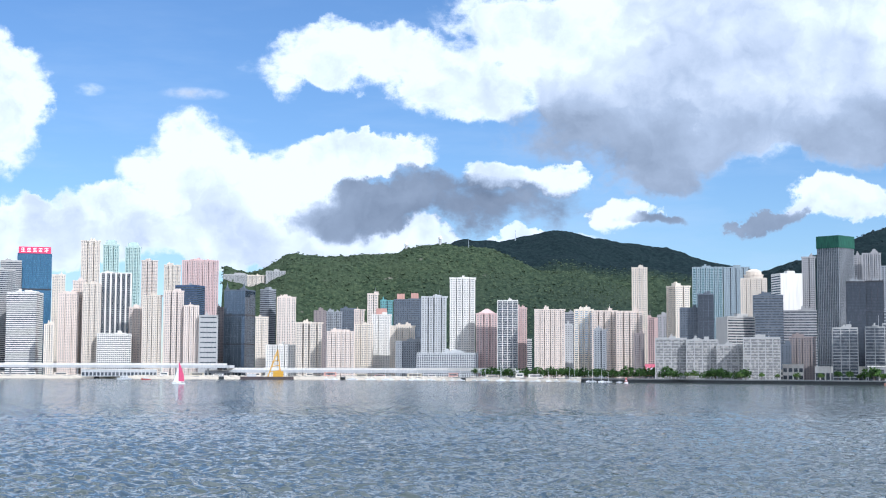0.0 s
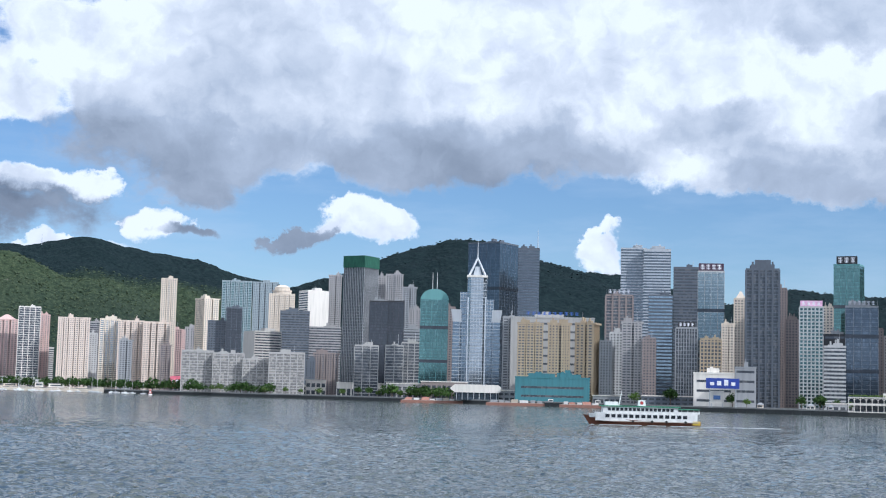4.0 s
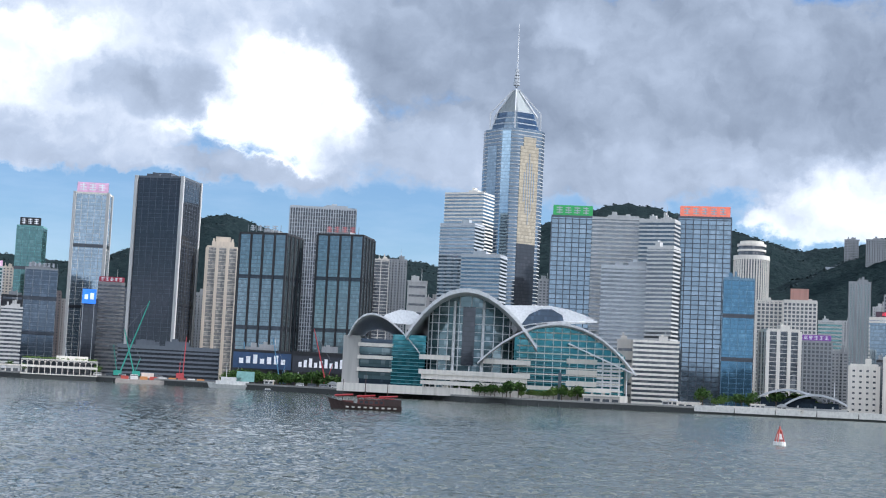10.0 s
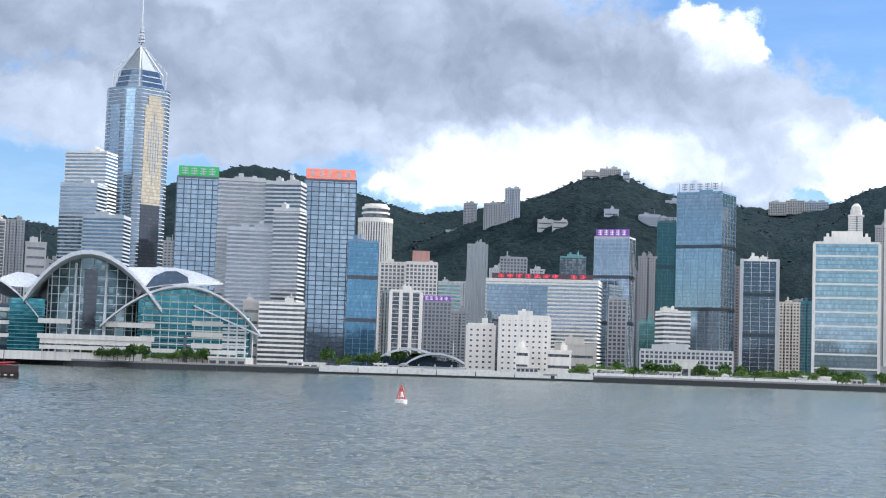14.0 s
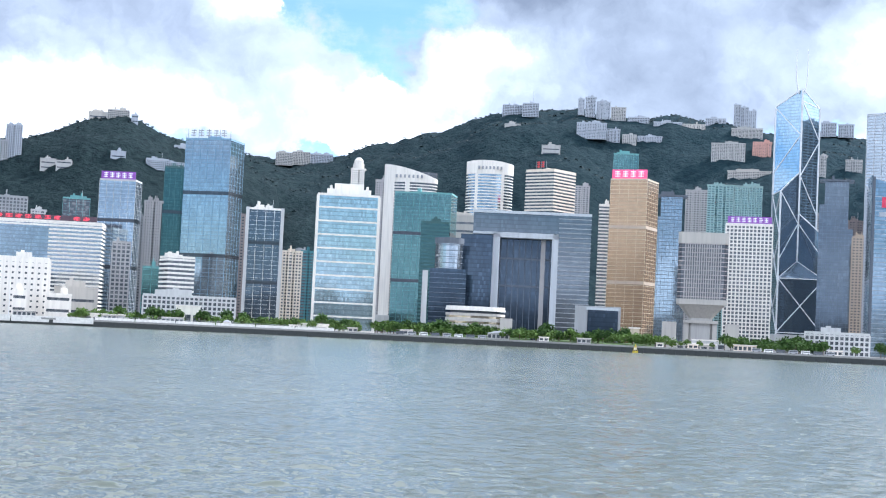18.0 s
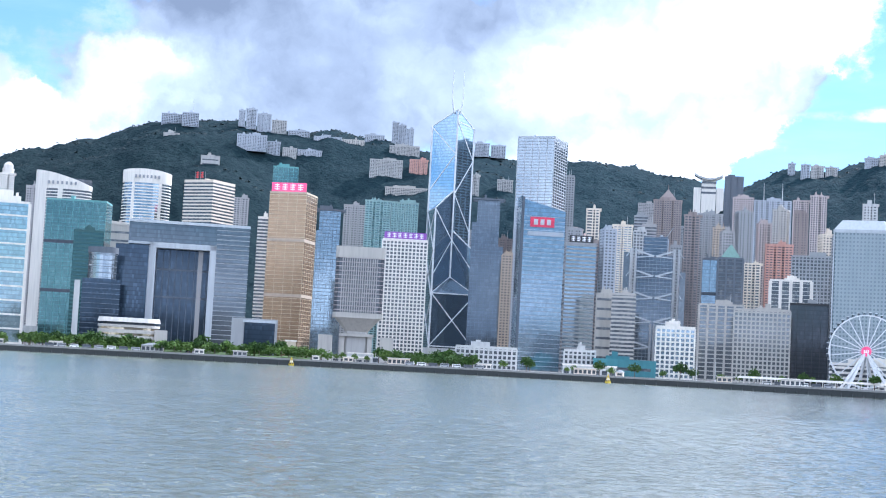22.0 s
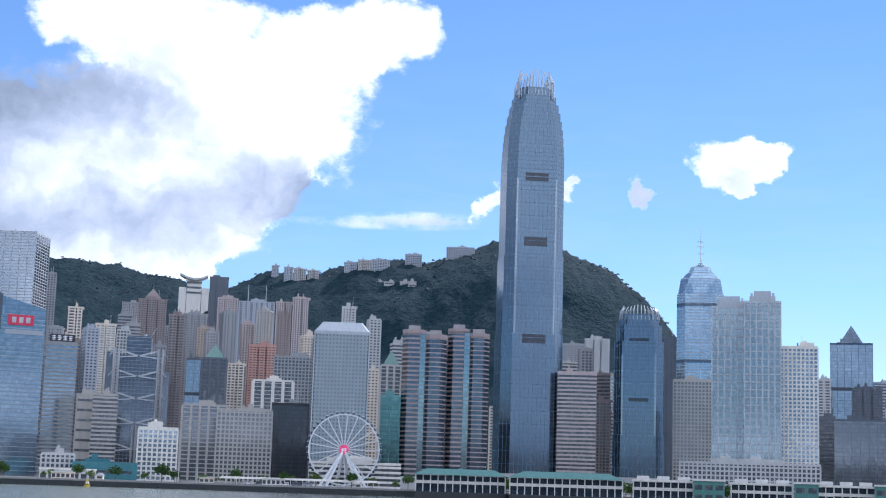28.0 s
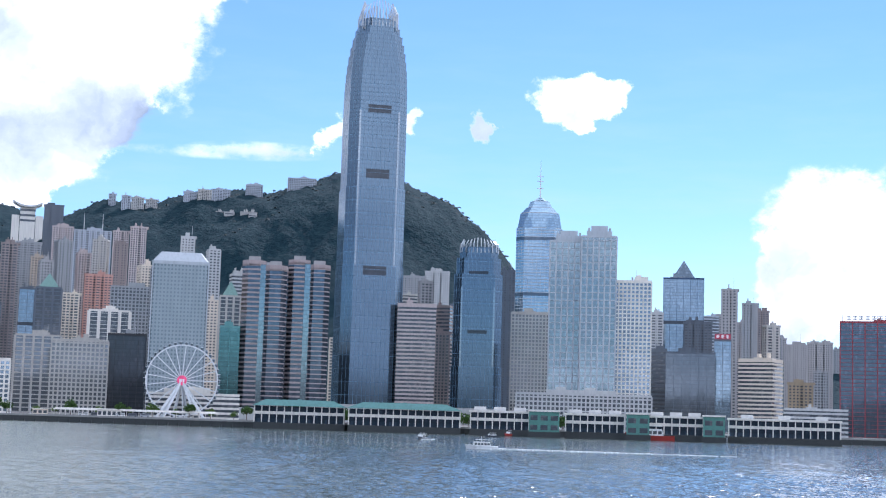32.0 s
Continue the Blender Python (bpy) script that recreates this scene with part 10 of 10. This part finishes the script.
billboard_block()
for x, y, turn, w, h in ((-1500, 1345, 48.5, 60, 18), (-1455, 1330, 47.4, 52, 13), (-1425, 1338, 46.8, 26, 20)):
    solid_block("police_post", "white two-storey harbour post by the water", x, y, turn, w, 18, h, wall("white"), 2)
for x, y, turn, w, d, h, label, paint in ((-1290, 1312, 44.6, 96, 16, 17, "long white pavilion with flat roof", "white"), (-1262, 1325, 43.6, 80, 20, 9, "low grey shore shed", "grey"),
                                          (-1030, 1290, 38.6, 104, 18, 12, "low pale depot by the ferry basin", "pale"), (-930, 1320, 35.0, 60, 18, 9, "low grey shore shed", "grey"),
                                          (-810, 1290, 32.2, 40, 16, 8, "low pale shore shed", "pale"), (-600, 1190, 26.8, 40, 12, 7, "low pale shore shed", "pale"),
                                          (245, 1112, -12.5, 18, 14, 15, "small white glazed block on the promenade", "white"), (418, 1062, -21.9, 46, 8, 5, "long low white kiosk on the promenade", "white"),
                                          (190, 1120, -9.6, 40, 10, 6, "low white kiosk on the promenade", "white"), (330, 1090, -16.8, 36, 10, 6, "low white canopy building", "white"),
                                          (584, 1035, -29.7, 8, 8, 15, "small gold clad kiosk", "gold"), (640, 1015, -32.2, 26, 10, 8, "low pale pump house", "pale"),
                                          (740, 855, -41.0, 40, 12, 8, "low pale pier hall", "pale"), (610, 985, -31.8, 30, 8, 5, "low beige kiosk", "beige")):
    solid_block("shore_pavilion", label if len(label.split()) > 3 else label + " by the sea wall", x, y, turn, w, d, h, wall(paint), 1)


def open_canopy(x, y, turn, w, label):
    base = thing("pier_canopy", label, "canopy", x, y, GROUND - 3, turn)
    part("deck", Mesh().box(-w / 2, w / 2, -8, 10, -4, 3.2), plain("wet_sea_wall", (0.07, 0.075, 0.075), 0.8), base)
    part("roof", Mesh().prism([(-w / 2, -7), (w / 2, -7), (w / 2, 8), (-w / 2, 8)], 7.4, 8.8, 0.93), wall("white"), base)
    for i in range(int(w / 4) + 1):
        px = -w / 2 + 1 + (w - 2) * i / int(w / 4)
        part("post", Mesh().box(px - 0.2, px + 0.2, -6.3, -5.9, 3.2, 7.5), wall("white"), base)


open_canopy(786, 718, -47.6, 44, "white canopy over a public landing pier")
open_canopy(810, 691, -49.5, 27, "white canopy over a public landing pier")
open_canopy(832, 668, -51.3, 46, "white canopy over a public landing pier")
boom_crane(-500, 1160, 23.0, 22, 64, "tall green lattice crane on the work site", "green")
boom_crane(-490, 1175, 23.0, -12, 40, "green lattice crane on the work site", "green")
boom_crane(-553, 1185, 25.2, -7, 30, "grey lattice crane on the work site", "grey")
boom_crane(-312, 1130, 15.4, -13, 45, "red lattice crane behind the trees", "red")
boom_crane(-362, 1170, 17.0, -9, 38, "blue grey lattice crane on the work site", "blue")
boom_crane(-395, 1180, 18.4, -4, 34, "blue grey lattice crane on the work site", "blue")
boom_crane(-455, 1185, 21.0, 3, 36, "red lattice crane on the work site", "red")


def work_platform():
    base = thing("work_barge", "flat red and white work platform at the wall", "barge", *ring(-21.8, 1240)[:2], 0, 21.8)
    part("deck", Mesh().box(-34, 40, -8, 8, -0.5, 3.4), plain("barge_pale", (0.45, 0.40, 0.36)), base)
    rng = random.Random(3)
    for k in range(9):
        x = -30 + k * 7.6
        part("container", Mesh().box(x, x + 6, -3, 0, 3.4, 6), plain(("crate_red", "crate_white", "crate_orange")[k % 3], ((0.45, 0.08, 0.06), (0.7, 0.7, 0.68), (0.55, 0.25, 0.08))[k % 3]), base)
    part("site_hut", Mesh().box(-14, -4, 1, 6, 3.4, 9), wall("white"), base)


work_platform()


def banner(x, y, turn, w, h, z, label, back, ink, bars):
    base = thing("banner_sign", label, "sign", x, y, z, turn)
    part("board", Mesh().box(-w / 2, w / 2, -0.4, 0.4, 0, h), back, base)
    for i in range(bars):
        cx = -w * 0.42 + w * 0.84 * (i + 0.5) / bars
        s = w * 0.84 / bars * 0.3
        part("sign_bar", Mesh().box(cx - s, cx + s, -0.8, -0.35, h * 0.3, h * (0.62 + 0.12 * (i % 3))), ink, base)
    for s in (-1, 1):
        part("post", Mesh().box(s * w * 0.4 - 0.3, s * w * 0.4 + 0.3, 0.3, 0.9, GROUND - z, h), GREY_STEEL, base)


PALE_INK = lit("sign_pale_bars", (0.8, 0.8, 0.82), 0.25)
banner(-379, 1168, 18.0, 47, 13, 17, "wide blue banner with pale lettering bars", lit("banner_blue", (0.03, 0.07, 0.16), 0.05), PALE_INK, 7)
banner(-330, 1178, 15.7, 50, 13, 16, "wide dark banner with pale lettering bars", lit("banner_dark", (0.03, 0.035, 0.05), 0.0), PALE_INK, 10)
banner(-700, 1148, 31.4, 29, 9, 21, "blue sign board with pale character bars", lit("banner_royal", (0.03, 0.06, 0.32), 0.15), PALE_INK, 4)
banner(-612, 1340, 24.6, 13, 14, 72, "bright blue and white video screen", lit("screen_blue", (0.05, 0.22, 0.75), 0.9), lit("screen_white", (0.85, 0.88, 0.9), 0.8), 2)
banner(-707, 1150, 31.4, 12, 11, 8, "white panel with a blue round emblem", wall("white"), lit("emblem_blue", (0.1, 0.2, 0.45), 0.0), 1)

for az, h in ((-14.8, 14), (-13.9, 14), (-10.4, 16), (-10.1, 16), (-9.9, 15), (3.6, 22), (5.9, 26), (44.9, 14), (45.6, 14)):
    base = thing("flagpole", "slim white flagpole on the promenade", "flagpole", *ring(az, shore(az) + 12)[:2], GROUND, 0, group="flagpoles")
    part("pole", Mesh().tube((0, 0, 0), (0, 0, h), 0.25, 0.12, 6), WHITE_STEEL, base)
    part("finial", Mesh().tube((0, 0, h), (0, 0, h + 0.5), 0.3, 0.1, 6), WHITE_STEEL, base)
column = thing("monument_column", "slim dark stone column on the promenade", "monument", *ring(-6.6, 1066)[:2], GROUND, 0)
part("shaft", Mesh().box(-1.0, 1.0, -1.0, 1.0, 0.5, 20), wall("slate"), column)
part("base", Mesh().box(-2.4, 2.4, -2.4, 2.4, 0, 0.9), wall("pale"), column)
for az, w, h, paint in ((-14.2, 7, 8, "white"), (-10.9, 6, 7, "white"), (-5.0, 26, 6, "beige"), (-1.7, 16, 4, "white"), (0.9, 60, 2.6, "white"), (4.2, 36, 2.4, "white")):
    x, y, _ = ring(az, shore(az) + 7)
    solid_block("promenade_kiosk", "low pale kiosk along the promenade wall", x, y, -az, w, 4, h, wall(paint), 1)
for az0, n in ((-24.5, 7), (-16.5, 9), (20.5, 8), (34.0, 7), (47.5, 6)):
    for k in range(n):
        az = az0 + k * 0.45
        x, y, _ = ring(az, shore(az) + 9)
        base = thing("minibus" if k % 3 else "coach", "small pale vehicle parked on the shore road", "vehicle", x, y, GROUND + 0.6, -az + 4 * (k % 2), group="parked vehicles")
        body = plain(("van_white", "van_grey", "van_dark")[(k * 2 + n) % 3], ((0.72, 0.72, 0.7), (0.35, 0.36, 0.38), (0.10, 0.11, 0.13))[(k * 2 + n) % 3], 0.35)
        part("body", Mesh().prism([(-3.2, -1), (3.2, -1), (3.2, 1), (-3.2, 1)], 0.4, 2.6, 0.93), body, base)
        part("window_band", Mesh().box(-2.7, 2.7, -1.02, -0.9, 1.5, 2.1), glass("dark"), base)
        for wx in (-2, 2):
            part("wheel", Mesh().tube((wx, -1.05, 0.45), (wx, -0.75, 0.45), 0.45, 0.45, 10), plain("rubber", (0.02, 0.02, 0.02)), base)


# ---- small buildings and lawns on the promenade ----
def kiosk(az, inland, w, d, h, paint, kind, label):
    x, y, _ = ring(az, shore(az) + inland)
    base = thing("kiosk" if h < 5 else "pavilion", label, "kiosk", x, y, GROUND + 0.6, -az + kind * 7 - 7)
    part("body", Mesh().box(-w / 2, w / 2, -d / 2, d / 2, -0.6, h), wall(paint), base)
    part("roof", Mesh().box(-w / 2 - 0.6, w / 2 + 0.6, -d / 2 - 0.9, d / 2 + 0.6, h, h + 0.45) if kind else Mesh().prism(rect(w + 1.2, d + 1.2), h, h + 1.8, 0.25), wall("white") if kind else wall("grey"), base)
    n = max(1, round(w / 3.5))
    for i in range(n):
        px = -w / 2 + w * (i + 0.5) / n
        part("opening", Mesh().box(px - w / n * 0.34, px + w / n * 0.34, -d / 2 - 0.06, -d / 2 + 0.3, 0.9, h * 0.78), glass("dark"), base)


rng = random.Random(31)
for a0, a1, count in ((-30, -24, 5), (-19, -13.5, 4), (-4.5, 7.5, 6), (8, 20, 7), (20, 31, 5), (31, 46, 6), (47, 57, 4)):
    for i in range(count):
        az = a0 + (a1 - a0) * (i + rng.random()) / count
        w, h = rng.choice(((5, 3.0), (7, 3.2), (10, 3.6), (16, 4.4), (4, 2.8)))
        paint = rng.choice(("white", "white", "pale", "cream", "stone", "beige"))
        shade = {"white": "white", "pale": "pale grey", "cream": "cream", "stone": "grey stone", "beige": "beige"}[paint]
        kiosk(az, rng.uniform(7, 15), w, rng.uniform(3.5, 6), h, paint, rng.choice((0, 1, 1, 2)), shade + " promenade kiosk with small openings")
grass = Nodes("lawn_grass")
blade = grass.noise(grass.where(0.5, 0.5, 0.5), 1.0, 6)
grass.set(Base_Color=grass.ramp(blade, [(0.3, (0.04, 0.085, 0.02)), (0.7, (0.11, 0.17, 0.045))]), Roughness=0.9)
for a0, a1 in ((21.0, 25.5), (26.2, 30.5), (9.5, 14.0)):
    span = np.arange(a0, a1 + 0.01, 0.5)
    m = Mesh().sheet([[ring(v, shore(v) + k, GROUND + z) for v in span][::-1] for k, z in ((9, 0.75), (16, 1.3), (44, 2.6))])
    tagged(new("lawn", m.data("lawn", grass.material)), "sloping green lawn of the waterfront park", "lawn", kind="structure")
terrace = plain("terrace_white", (0.74, 0.72, 0.68), 0.8)
for a in np.arange(-1.5, 17.0, 1.5):
    inland, mid = (-0.5, GROUND - 0.2) if a < 8 else (5, GROUND + 1.7)
    p, q = ring(a, shore(a) + inland, mid), ring(a + 1.46, shore(a + 1.46) + inland, mid)
    step = tagged(new("terrace_wall", Mesh().beam(p, q, 4.4 if a < 8 else 2.4, 1.0).data("terrace_wall", terrace)), "low white terrace wall along the promenade", "wall", kind="structure")
    part("handrail", Mesh().beam(Vector(p) + Vector((0, 0, 1.9)), Vector(q) + Vector((0, 0, 1.9)), 0.16), GREY_STEEL, step)
